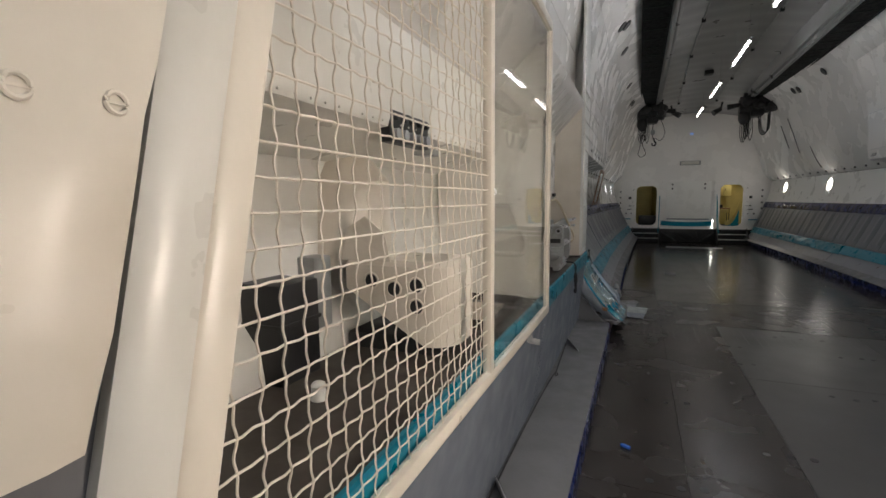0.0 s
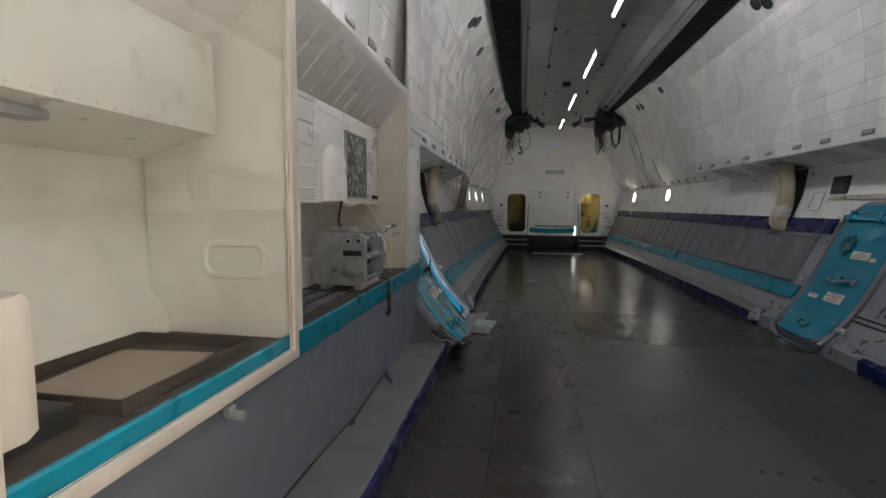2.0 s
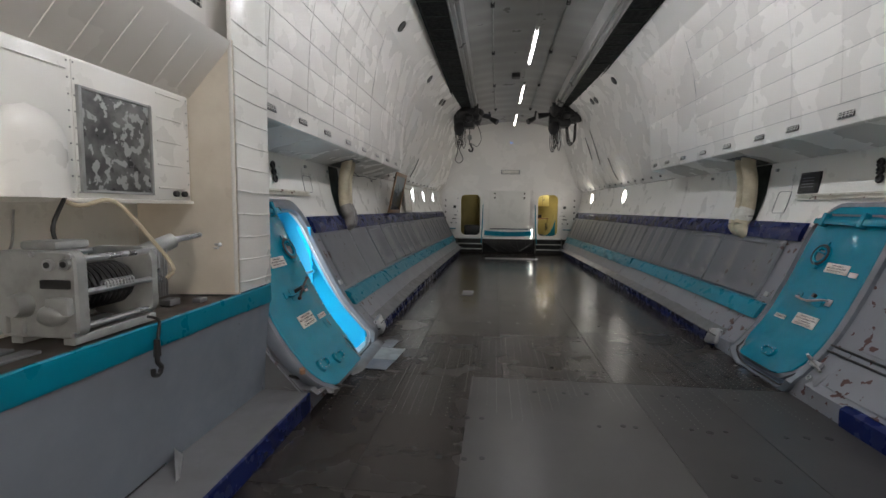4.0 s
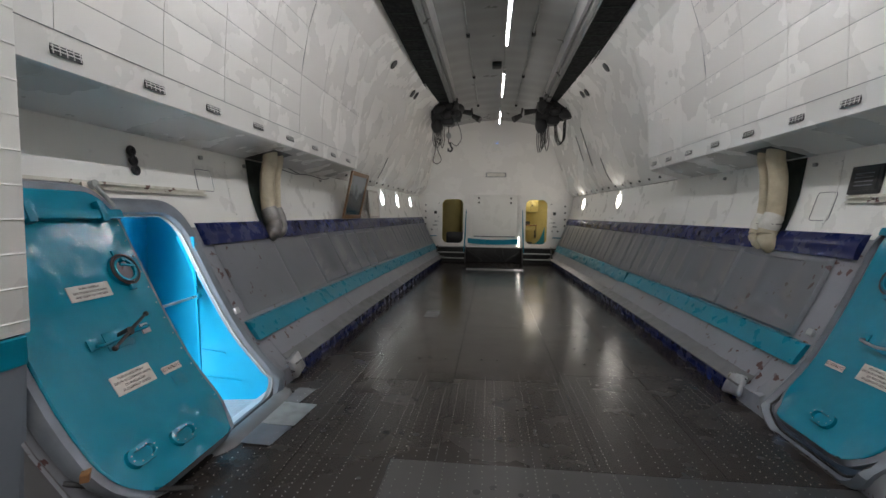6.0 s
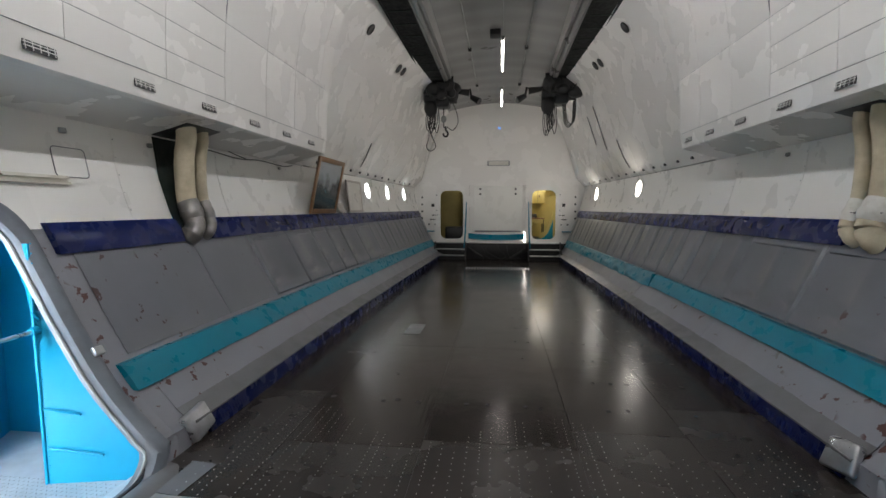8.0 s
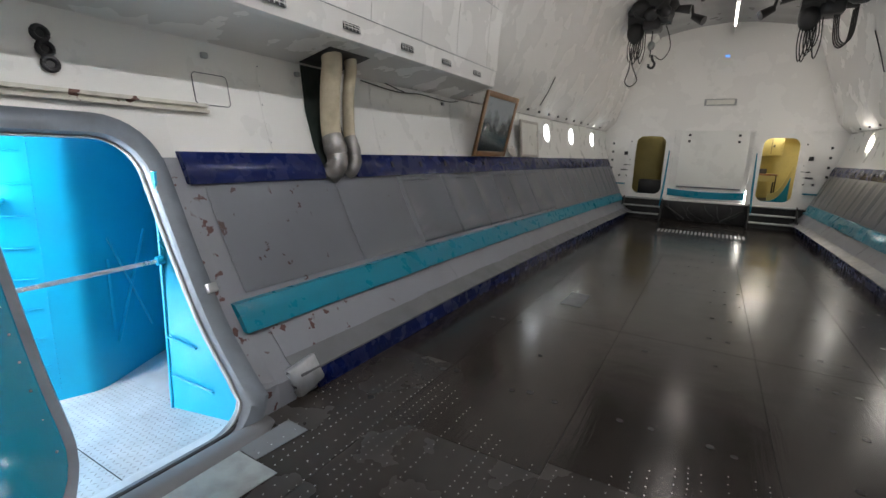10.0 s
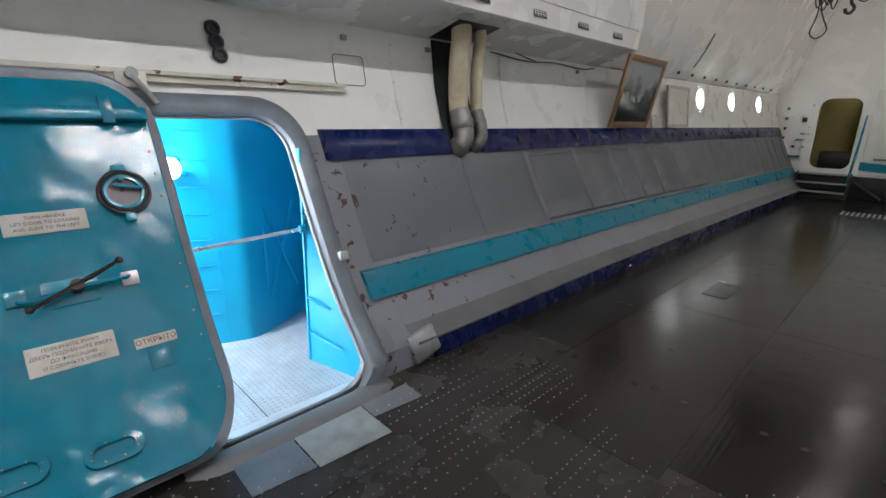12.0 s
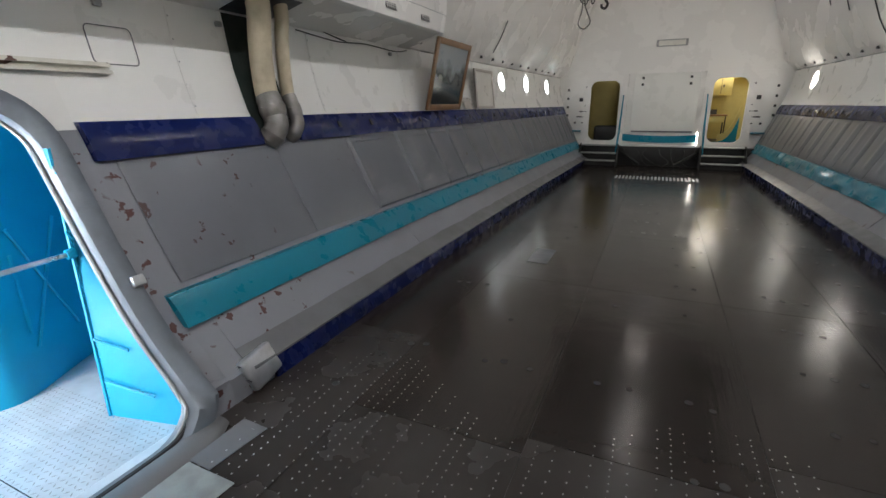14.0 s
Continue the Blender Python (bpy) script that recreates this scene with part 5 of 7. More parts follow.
for z in steps(1.12, 2.9, 0.165):
    add("rib", tube(bmesh.new(), [(-2.334, 5.905, z + 0.012), (-2.331, 6.15, z), (-2.334, 6.37, z)], 0.006, 6), WHITE, pillar)
lg = thing("lug", "small metal lug with a pin on the cream pillar", "lug", (-2.6, 5.95, 1.40))
bm = cyl(bmesh.new(), (-2.50, 5.905, 1.40), (-2.42, 5.82, 1.405), 0.010, seg=8)
cyl(bm, (-2.51, 5.905, 1.375), (-2.45, 5.85, 1.38), 0.008, seg=8)
ball(bm, (-2.42, 5.82, 1.405), 0.016, 8)
add("pin", bm, ALU, lg)

# partition between glass compartment and winch bay
bm = bmesh.new()
outline = ((-2.322, 1.03), (-3.0, 1.03), (-3.08, 1.25), (-3.08, 2.42), (-2.67, 2.40), (-2.33, 2.74))
rows = [[Vector((x, y, z)) for x, z in outline + outline[:1]] for y in (3.478, 3.60)]
grid_sheet(bm, rows)
for r in rows:
    bm.faces.new([bm.verts.new(p) for p in r[:-1]])
bmesh.ops.remove_doubles(bm, verts=bm.verts, dist=1e-5)
pt = tagged(link("bay_partition", bm, OFFWHITE, angle=25), "old white partition with a pressed oblong recess", "partition", kind="structure")
bm = bmesh.new()
rows = []
for hw, hh, o in ((0.175, 0.095, 0.0), (0.165, 0.085, 0.012), (0.15, 0.07, 0.012), (0.14, 0.06, 0.002)):
    row = [Vector((-2.61 + u, 3.4765 - o, 1.405 + v)) for u, v in round_rect(hw, hh, hh * 0.7, 6)]
    rows.append(row + [row[0]])
grid_sheet(bm, rows)
part("pressed_rim", bm, OFFWHITE, pt)
# overhead box in the glass compartment and its upstand
ob = thing("overhead_box", "white overhead box with a riveted lower flange", "box", (-2.8, 2.6, 1.95))
bm = bmesh.new()
y0, y1 = 0.9, 3.445
prof = [(-3.09, 1.88), (-2.71, 1.985), (-2.67, 1.99), (-2.66, 2.02), (-2.665, 2.40), (-3.09, 2.44)]
grid_sheet(bm, [[Vector((x, y, z)) for y in steps(y0, y1, 0.4)] for x, z in prof])
for y in (y0, y1):
    bm.faces.new([bm.verts.new((x, y, z)) for x, z in prof])
add("body", bm, OFFWHITE, ob)
bm = bmesh.new()
for y in steps(1.0, 3.4, 0.07):
    ball(bm, (-2.662, y, 2.005), 0.005, 6)
add("rivets", bm, OFFWHITE, ob)["kind"] = "stuff"
add("catch", box(bmesh.new(), -2.84, -2.74, 2.60, 2.74, 1.93, 1.965, 0.01), GREYMETAL, ob, "small grey catch under the box")
# sloped upstand along the back of the shelf
us = thing("back_upstand", "low white box along the back of the shelf", "box", (-3.05, 4.2, 0.98))
bm = bmesh.new()
prof = [(-2.88, 1.031), (-2.90, 1.19), (-2.95, 1.22), (-3.08, 1.22)]
grid_sheet(bm, [[Vector((x, y, z + 0.01 * noise.noise((y * 2, x, 0)))) for y in steps(3.53, 5.2, 0.15)] for x, z in prof])
add("sheet", bm, OFFWHITE, us)
# tray and cardboard on the shelf
tr = thing("tray", "shallow dark metal tray on the bay shelf", "tray", (-2.7, 3.0, 0.976))
bm = bmesh.new()
rows = [[Vector((x, y, z)) for x, y in ((-2.98, 2.75), (-2.42, 2.75), (-2.42, 3.42), (-2.98, 3.42), (-2.98, 2.75))] for z in (0.978, 1.025)]
grid_sheet(bm, rows)
bm.faces.new([bm.verts.new((x, y, 0.981)) for x, y in ((-2.98, 2.75), (-2.42, 2.75), (-2.42, 3.42), (-2.98, 3.42))])
solid(bm, 0.006)
add("tray_body", bm, BROWN, tr)
tr.location += Vector((0, -0.13, 0.055))
cb = thing("cardboard_sheet", "flat brown cardboard sheet lying in the tray", "cardboard", (-2.7, 3.0, 0.985))
add("sheet", box(bmesh.new(), -0.2, 0.2, -0.27, 0.25, 0.0, 0.008, 0.0, Matrix.Translation((-2.68, 3.02, 0.99)) @ Matrix.Rotation(0.1, 4, "Z")), CARD, cb)
cb.location += Vector((0, -0.13, 0.055))
rk = thing("shelf_rack", "rusty slotted metal rack with yellow marks on the shelf", "rack", (-2.6, 4.1, 0.976))
for k in range(4):
    add("slat", box(bmesh.new(), -2.95 + k * 0.13, -2.87 + k * 0.13, 3.75, 4.75, 0.978, 0.992, 0.003), LEDGE, rk)
for k in range(3):
    add("mark", box(bmesh.new(), -2.92 + k * 0.13, -2.89 + k * 0.13, 4.05, 4.1, 0.993, 0.997), YELLOW, rk, "yellow mark")

rk.location += Vector((0.0, -0.15, 0.055))

# ---- cabinet on the bay's back wall ----
cabinet = thing("electrical_cabinet", "white metal wall cabinet with ribs, domed cover and dark screen", "cabinet", (-2.98, 5.1, 1.69))
add("body", box(bmesh.new(), -3.28, -2.86, 3.65, 5.97, 1.69, 2.40, 0.01), WHITE, cabinet)
for k in range(5):
    z = 1.78 + k * 0.145
    add("rib", tube(bmesh.new(), [(-2.856, 3.80, z), (-2.852, 3.83, z), (-2.852, 4.49, z), (-2.856, 4.52, z)], 0.008, 6), WHITE, cabinet)
    add("rib", tube(bmesh.new(), [(-2.856, 5.66, z), (-2.852, 5.68, z), (-2.852, 5.86, z), (-2.856, 5.88, z)], 0.006, 6), WHITE, cabinet)
add("rib", tube(bmesh.new(), [(-2.852, 4.60, 2.33), (-2.852, 5.05, 2.33)], 0.006, 6), WHITE, cabinet)
for y0, y1 in ((3.67, 4.555), (4.575, 5.07), (5.085, 5.95)):
    add("front_sheet", box(bmesh.new(), -2.864, -2.855, y0, y1, 1.705, 2.385, 0.004), WHITE, cabinet)
bm = bmesh.new()
for y in (4.545, 4.585, 5.06, 5.095, 5.94):
    for z in steps(1.73, 2.37, 0.08):
        ball(bm, (-2.855, y, z), 0.005, 6)
add("screws", bm, GREYMETAL, cabinet)["kind"] = "stuff"
bm = bmesh.new()
rows = []
for k in range(15):
    a = math.pi * k / 14
    row = []
    for j in range(13):
        f = j / 12
        z = 1.70 + 0.42 * f
        r = 0.175 * math.sqrt(max(0.0, 1 - max(0.0, (f - 0.55) / 0.45) ** 2))
        row.append(Vector((-2.853 + 0.10 * math.sin(a) * (r / 0.175), 4.84 - r * math.cos(a), z)))
    rows.append(row)
grid_sheet(bm, rows)
add("dome_cover", bm, WHITE, cabinet, "domed white cover")
scr = add("screen", box(bmesh.new(), -2.862, -2.845, 5.12, 5.58, 1.745, 2.25, 0.004), SCREEN, cabinet, "dark mottled wire screen")
for a_, b_, c_, d_ in ((5.10, 5.12, 1.73, 2.265), (5.58, 5.60, 1.73, 2.265), (5.12, 5.58, 1.73, 1.745), (5.12, 5.58, 2.25, 2.265)):
    add("screen_frame", box(bmesh.new(), -2.86, -2.838, a_, b_, c_, d_, 0.003), GREYMETAL, cabinet, "thin grey screen frame")
for y in (5.80, 5.88):
    add("knob", cyl(bmesh.new(), (-2.86, y, 1.745), (-2.83, y, 1.745), 0.019, seg=10), BLACK, cabinet)
add("under_lip", box(bmesh.new(), -2.88, -2.84, 3.65, 5.97, 1.68, 1.70, 0.004), OFFWHITE, cabinet)

cabinet.location += Vector((0.205, -0.09, 0.0))

# ---- winch on the shelf ----
winch = thing("winch", "grey electric cable winch with gear housing standing on the shelf", "winch", (-2.68, 5.35, 0.976))
bm = bmesh.new()
rows = []
for o, s in ((0.0, 1.0), (0.05, 1.0), (0.06, 0.96)):
    rows.append([Vector((-2.745 + u * s, 5.05 - o, 1.205 + v * s)) for u, v in round_rect(0.205, 0.195, 0.05, 5)])
rows = [r + [r[0]] for r in rows]
grid_sheet(bm, rows)
bm.faces.new([bm.verts.new(p) for p in rows[-1][:-1]])
bm.faces.new([bm.verts.new(p) for p in rows[0][:-1]])
add("gear_housing", bm, GREYMETAL, winch)
for x, z in ((-2.66, 1.34), (-2.58, 1.345)):
    add("port", cyl(bmesh.new(), (x, 4.99, z), (x, 4.975, z), 0.026, seg=14), ALU, winch)
    add("port_eye", cyl(bmesh.new(), (x, 4.976, z), (x, 4.971, z), 0.014, seg=10), BLACK, winch)
add("boss", cyl(bmesh.new(), (-2.80, 4.99, 1.16), (-2.80, 4.93, 1.16), 0.058, 0.045, seg=18), GREYMETAL, winch)
add("cover_plate", box(bmesh.new(), -2.70, -2.56, 4.972, 4.99, 1.235, 1.275, 0.006), DARK, winch, "dark name plate")
add("bracket", box(bmesh.new(), -2.66, -2.55, 4.95, 4.99, 1.12, 1.20, 0.012), GREYMETAL, winch)
bm = cyl(bmesh.new(), (-2.74, 5.08, 1.20), (-2.74, 5.44, 1.20), 0.10, seg=20)
for k in range(10):
    y = 5.12 + k * 0.032
    tube(bm, [(-2.74 + 0.103 * math.cos(a), y, 1.20 + 0.103 * math.sin(a)) for a in [2 * math.pi * q / 18 for q in range(18)]], 0.012, 6, True)
add("cable_drum", bm, DARK, winch, "dark drum wound with steel cable")
for x, z in ((-2.90, 1.05), (-2.58, 1.05), (-2.90, 1.36), (-2.58, 1.36), (-2.56, 1.21)):
    add("tie_rod", cyl(bmesh.new(), (x, 5.04, z), (x, 5.47, z), 0.016, seg=8), ALU, winch)
bm = bmesh.new()
rows = []
for o in (0.0, 0.04):
    row = [Vector((-2.735 + u, 5.45 + o, 1.20 + v)) for u, v in round_rect(0.19, 0.185, 0.08, 5)]
    rows.append(row + [row[0]])
grid_sheet(bm, rows)
for r in rows:
    bm.faces.new([bm.verts.new(p) for p in r[:-1]])
add("end_plate", bm, GREYMETAL, winch)
add("motor", cyl(bmesh.new(), (-2.72, 5.48, 1.30), (-2.62, 5.72, 1.40), 0.055, 0.045, seg=16), GREYMETAL, winch)
bm = bmesh.new()
for k in range(9):
    tube(bm, [(-2.56 + 0.018 * math.cos(a), 5.16 + 0.02 * k, 1.23 + 0.018 * math.sin(a)) for a in [2 * math.pi * q / 10 for q in range(10)]], 0.005, 5, True)
add("spring", bm, ALU, winch)
for x in (-2.86, -2.60):
    add("foot_rail", box(bmesh.new(), x - 0.03, x + 0.03, 5.0, 5.5, 0.978, 1.02, 0.006), GREYMETAL, winch)
strap = add("strap", tube(bmesh.new(), smooth_path([(-2.86, 5.2, 1.66), (-2.76, 5.25, 1.60), (-2.66, 5.36, 1.62), (-2.58, 5.5, 1.42), (-2.52, 5.58, 1.26), (-2.54, 5.55, 1.20)], 6), 0.011, 8), HOSE, winch, "pale cloth strap")
add("cord", tube(bmesh.new(), smooth_path([(-2.80, 5.22, 1.64), (-2.80, 5.15, 1.50), (-2.78, 5.15, 1.40)], 5), 0.010, 6), ROPE, winch)
for k, x in enumerate((-2.88, -2.80)):
    add("housing_rib", box(bmesh.new(), x - 0.008, x + 0.008, 4.972, 4.992, 1.03, 1.11, 0.003), GREYMETAL, winch)
for x, z in ((-2.93, 1.38), (-2.56, 1.38), (-2.93, 1.03), (-2.56, 1.03), (-2.74, 1.385)):
    add("bolt", cyl(bmesh.new(), (x, 4.992, z), (x, 4.98, z), 0.013, seg=6), ALU, winch)
add("side_pod", ball(bmesh.new(), (-2.64, 4.97, 1.12), 0.06, 14, (1.2, 0.7, 0.8)), GREYMETAL, winch)
add("terminal_box", box(bmesh.new(), -2.84, -2.66, 5.02, 5.2, 1.40, 1.44, 0.012), GREYMETAL, winch)
add("brake_drum", cyl(bmesh.new(), (-2.73, 5.49, 1.22), (-2.73, 5.58, 1.22), 0.13, 0.11, seg=20), GREYMETAL, winch)
for k in range(5):
    add("fin", box(bmesh.new(), -2.62, -2.55, 5.49 + 0.02 * k, 5.497 + 0.02 * k, 1.10, 1.36, 0.002), ALU, winch)
add("motor_shaft", cyl(bmesh.new(), (-2.62, 5.72, 1.40), (-2.55, 5.88, 1.425), 0.02, 0.014, seg=10), ALU, winch)
winch.location += Vector((0.17, -0.32, 0.065))
wl = thing("wall_loop", "thin wire loop hanging on the white bay wall", "wire", (-3.06, 4.6, 1.4))
add("wire", tube(bmesh.new(), smooth_path([(-3.085, 4.35, 1.66), (-3.075, 4.4, 1.45), (-3.06, 4.55, 1.33), (-3.06, 4.8, 1.32), (-3.075, 5.0, 1.42), (-3.085, 5.05, 1.64)], 6), 0.006, 6), GREYMETAL, wl)
hk = thing("cargo_hook", "black steel cargo hook hanging over the shelf edge", "hook", (-2.29, 5.2, 0.78))
add("cable", tube(bmesh.new(), smooth_path([(-2.55, 5.3, 1.05), (-2.42, 5.28, 1.03), (-2.32, 5.25, 1.02), (-2.30, 5.22, 0.95), (-2.295, 5.2, 0.86)], 5), 0.008, 6), ROPE, hk)
bm = tube(bmesh.new(), smooth_path([(-2.295, 5.2, 0.87), (-2.295, 5.2, 0.81), (-2.295, 5.225, 0.775), (-2.295, 5.205, 0.742), (-2.295, 5.17, 0.75), (-2.295, 5.165, 0.78)], 6), 0.013, 8)
add("hook_body", bm, BLACK, hk)
add("thimble", cyl(bmesh.new(), (-2.296, 5.203, 0.93), (-2.294, 5.2, 0.84), 0.015, 0.019, seg=10), BLACK, hk)
hk.location += Vector((0.0, -0.16, 0.045))
md = thing("debris", "small grey blocks lying on the bay shelf", "blocks", (-2.6, 5.8, 0.976))
add("block", box(bmesh.new(), -2.66, -2.58, 5.68, 5.78, 0.977, 1.02, 0.008), LEDGE, md)
add("block", box(bmesh.new(), -2.52, -2.46, 5.80, 5.88, 0.977, 1.01, 0.008), LEDGE, md)

md.location += Vector((0, -0.15, 0.055))

# ---- cage: cream frame, wire mesh and glass ----
cage = thing("cage_screen", "cream painted frame with a crimped wire mesh panel", "screen", (-2.29, 1.6, 0.95))
FX = -2.295


def slant(z):
    return 0.668 + (z - 0.95) * 0.22


add("bottom_rail", box(bmesh.new(), FX - 0.018, FX + 0.018, slant(0.95), 3.475, 0.945, 0.995, 0.006), CREAM, cage)
add("post", box(bmesh.new(), FX - 0.018, FX + 0.018, 2.15, 2.2, 0.98, 2.85, 0.006), CREAM, cage)
add("post", box(bmesh.new(), FX - 0.018, FX + 0.018, 3.435, 3.475, 0.98, 2.78, 0.006), CREAM, cage)
add("top_rail", box(bmesh.new(), FX - 0.018, FX + 0.018, 1.2, 3.46, 2.74, 2.80, 0.006), CREAM, cage)
bm = bmesh.new()
grid_sheet(bm, [[Vector((x, slant(z) + dy, z)) for z in (0.94, 2.85)] for x, dy in ((FX - 0.03, 0.105), (FX + 0.018, 0.097), (FX + 0.024, 0.088), (FX + 0.024, 0.036), (FX + 0.018, 0.026), (FX - 0.03, 0.022))])
add("slanted_post", bm, CREAM, cage)
bm = bmesh.new()
P = 0.0565
random.seed(3)
k = 0
y = 0.776
while y < 2.13:
    zlo = 0.985
    zhi = min(2.74, 0.95 + (y - 0.668 - 0.09) / 0.22) if y < slant(2.74) + 0.1 else 2.74
    if zhi - zlo > 0.05:
        pts = []
        n = int((zhi - zlo) / (P / 8))
        for i in range(n + 1):
            q = math.pi * i / 4
            pts.append((FX + 0.0024 * math.sin(q / 2 + math.pi * (k % 2)), y + 0.0027 * math.sin(q * 1.0), zlo + i * P / 8))
        tube(bm, pts, 0.0025, 5)
    y += P
    k += 1
z = 1.0
k = 0
while z < 2.72:
    ya = slant(z) + 0.09
    n = int((2.15 - ya) / (P / 2))
    if n > 1:
        pts = []
        for i in range(n + 1):
            pts.append((FX - (0.0025 if (i + k) % 2 else -0.0025), ya + (2.15 - ya) * i / n, z + (0.0006 if i % 2 else -0.0006)))
        tube(bm, pts, 0.0026, 5)
    z += P
    k += 1
add("wire_mesh", bm, CREAM, cage, "crimped cream wire mesh")["kind"] = "stuff"
pane = thing("window_pane", "clear glass pane in the cream frame", "glass pane", (-2.3, 2.8, 0.985))
add("pane", box(bmesh.new(), FX - 0.004, FX + 0.002, 2.201, 3.434, 0.996, 2.74), GLASS, pane).visible_shadow = False
kn = thing("frame_clamp", "small grey clamp under the frame rail", "clamp", (FX, 3.1, 0.91))
bm = box(bmesh.new(), FX - 0.012, FX + 0.02, 3.07, 3.11, 0.89, 0.934, 0.006)
cyl(bm, (FX + 0.0, 3.09, 0.90), (FX + 0.06, 3.09, 0.895), 0.018, seg=10)
add("clamp_body", bm, GREYMETAL, kn)

# cream cover beside the cage
cover = thing("cream_cover", "cream padded metal cover with round fasteners beside the cage", "cover", (-2.26, 0.4, 0.95))
bm = bmesh.new()
rows = []
for i in range(25):
    z = 1.44 + 1.41 * i / 24
    row = []
    for j in range(33):
        f = j / 32
        end = slant(z) - 0.088 - 0.05 * max(0.0, 1.8 - z) ** 1.0 - 0.012 * math.exp(-((z - 1.775) / 0.05) ** 2)
        y = -1.2 + (end + 1.2) * f ** 0.6
        e = 0.034 - 0.006 * max(0.0, (f - 0.97) / 0.03) ** 2 + 0.004 * noise.noise((y * 3, z * 3, 4.0))
        e += 0.020 * max(0.0, 1 - abs(z - 1.70 - (y - 0.63) * 0.55) / 0.035) + 0.010 * max(0.0, 1 - abs(z - 1.60 + (y - 0.60) * 0.3) / 0.10)
        row.append(Vector((FX + e, y, z)))
    rows.append(row)
grid_sheet(bm, rows)
add("cover_sheet", solid(bm, 0.008), CREAM, cover)
bm = bmesh.new()
grid_sheet(bm, [[Vector((FX + 0.004, y, z)) for y in (-1.2, 0.0, slant(z) - 0.06)] for z in (0.9, 1.2, 1.46, 2.85)])
add("under_sheet", solid(bm, 0.006), LEDGE, cover, "dull grey sheet below the cover")
bm = bmesh.new()
grid_sheet(bm, [[Vector((x, slant(z) + dy, z)) for z in (0.94, 1.2, 1.5, 1.8, 2.2, 2.85)] for x, dy in ((FX, -0.082), (FX + 0.026, -0.08), (FX + 0.036, -0.06), (FX + 0.036, -0.02), (FX + 0.03, 0.018), (FX, 0.02))])
add("edge_strip", bm, OFFWHITE, cover)
for y, z in ((0.725, 1.80), (0.64, 1.80), (0.65, 1.58)):
    bm = bmesh.new()
    tube(bm, [(FX + 0.045, y + 0.011 * math.cos(a), z + 0.011 * math.sin(a)) for a in [2 * math.pi * k / 14 for k in range(14)]], 0.003, 6, True)
    box(bm, FX + 0.03, FX + 0.046, y - 0.01, y + 0.01, z - 0.0015, z + 0.0015)
    add("fastener", bm, CREAM, cover)

# ---- machine behind the mesh ----
mach = thing("blower_housing", "white rounded machine housing with round holes", "machine", (-2.65, 2.4, 0.976))
bm = bmesh.new()
plate = [(-2.93, 1.46), (-2.95, 1.36), (-2.60, 1.12), (-2.52, 1.105), (-2.44, 1.12)]
body_plan = [(-2.93, 2.24), (-2.55, 2.24)] + [(-2.55 + 0.12 * math.sin(a), 2.36 - 0.12 * math.cos(a)) for a in [math.pi / 2 * k / 6 for k in range(1, 7)]] + [(-2.43, 2.50), (-2.47, 2.56), (-2.93, 2.56)]


def low(x):
    return 1.105 if x > -2.56 else 1.105 + (-2.56 - x) * 0.62


rows = [[Vector((x, y, low(x))) for x, y in body_plan], [Vector((x, y, low(x) + 0.02)) for x, y in body_plan], [Vector((x, y, 1.44)) for x, y in body_plan],
        [Vector((x + (-2.68 - x) * 0.06, y + (2.46 - y) * 0.08, 1.465)) for x, y in body_plan]]
grid_sheet(bm, rows)
bm.faces.new([bm.verts.new(p) for p in rows[-1]])
bm.faces.new([bm.verts.new(p) for p in rows[0]])
add("housing", bm, CREAM, mach)
for x, z in ((-2.80, 1.375), (-2.69, 1.345), (-2.585, 1.365), (-2.585, 1.275)):
    bm = bmesh.new()
    tube(bm, [(x + 0.033 * math.cos(a), 2.238, z + 0.033 * math.sin(a)) for a in [2 * math.pi * k / 18 for k in range(18)]], 0.005, 6, True)
    rim = add("hole_rim", bm, CREAM, mach)
    add("hole", cyl(bmesh.new(), (x, 2.2395, z), (x, 2.236, z), 0.031, seg=18), BLACK, mach, "dark round hole")
bm = bmesh.new()
rows = []
for k in range(9):
    a = math.pi * k / 8
    rows.append([Vector((-3.10 + 0.22 * math.sin(a), 2.50 - 0.26 * math.cos(a) * (1 - 0.2 * f), 1.42 + 0.46 * f)) if f < 1 else Vector((-3.1 + 0.12 * math.sin(a), 2.50 - 0.14 * math.cos(a), 1.93)) for f in (0, 0.3, 0.6, 0.85, 1)])
grid_sheet(bm, rows)
add("upper_hump", bm, CREAM, mach, "smooth cream hump")
bm = bmesh.new()
bm.faces.new([bm.verts.new(p) for p in ((-2.95, 2.232, 1.46), (-2.70, 2.232, 1.46), (-2.74, 2.25, 1.58), (-2.84, 2.26, 1.65), (-2.93, 2.26, 1.60))])
add("shield", solid(bm, 0.006), CREAM, mach, "cream shield plate")
add("base", box(bmesh.new(), -2.98, -2.5, 2.3, 2.7, 0.976, 1.12, 0.02), DARK, mach, "dark base")
add("wire", tube(bmesh.new(), smooth_path([(-2.93, 2.45, 1.78), (-2.9, 2.5, 1.65), (-2.9, 2.55, 1.5)], 5), 0.005, 6), ROPE, mach)
mach.location += Vector((0.0, -0.14, -0.02))
pn = thing("connector_panel", "black connector panel on the bay's back wall", "panel", (-2.96, 2.69, 2.0))
bm = box(bmesh.new(), -2.99, -2.945, 2.51, 2.87, 2.0, 2.13, 0.004)
add("panel_plate", bm, BLACK, pn)
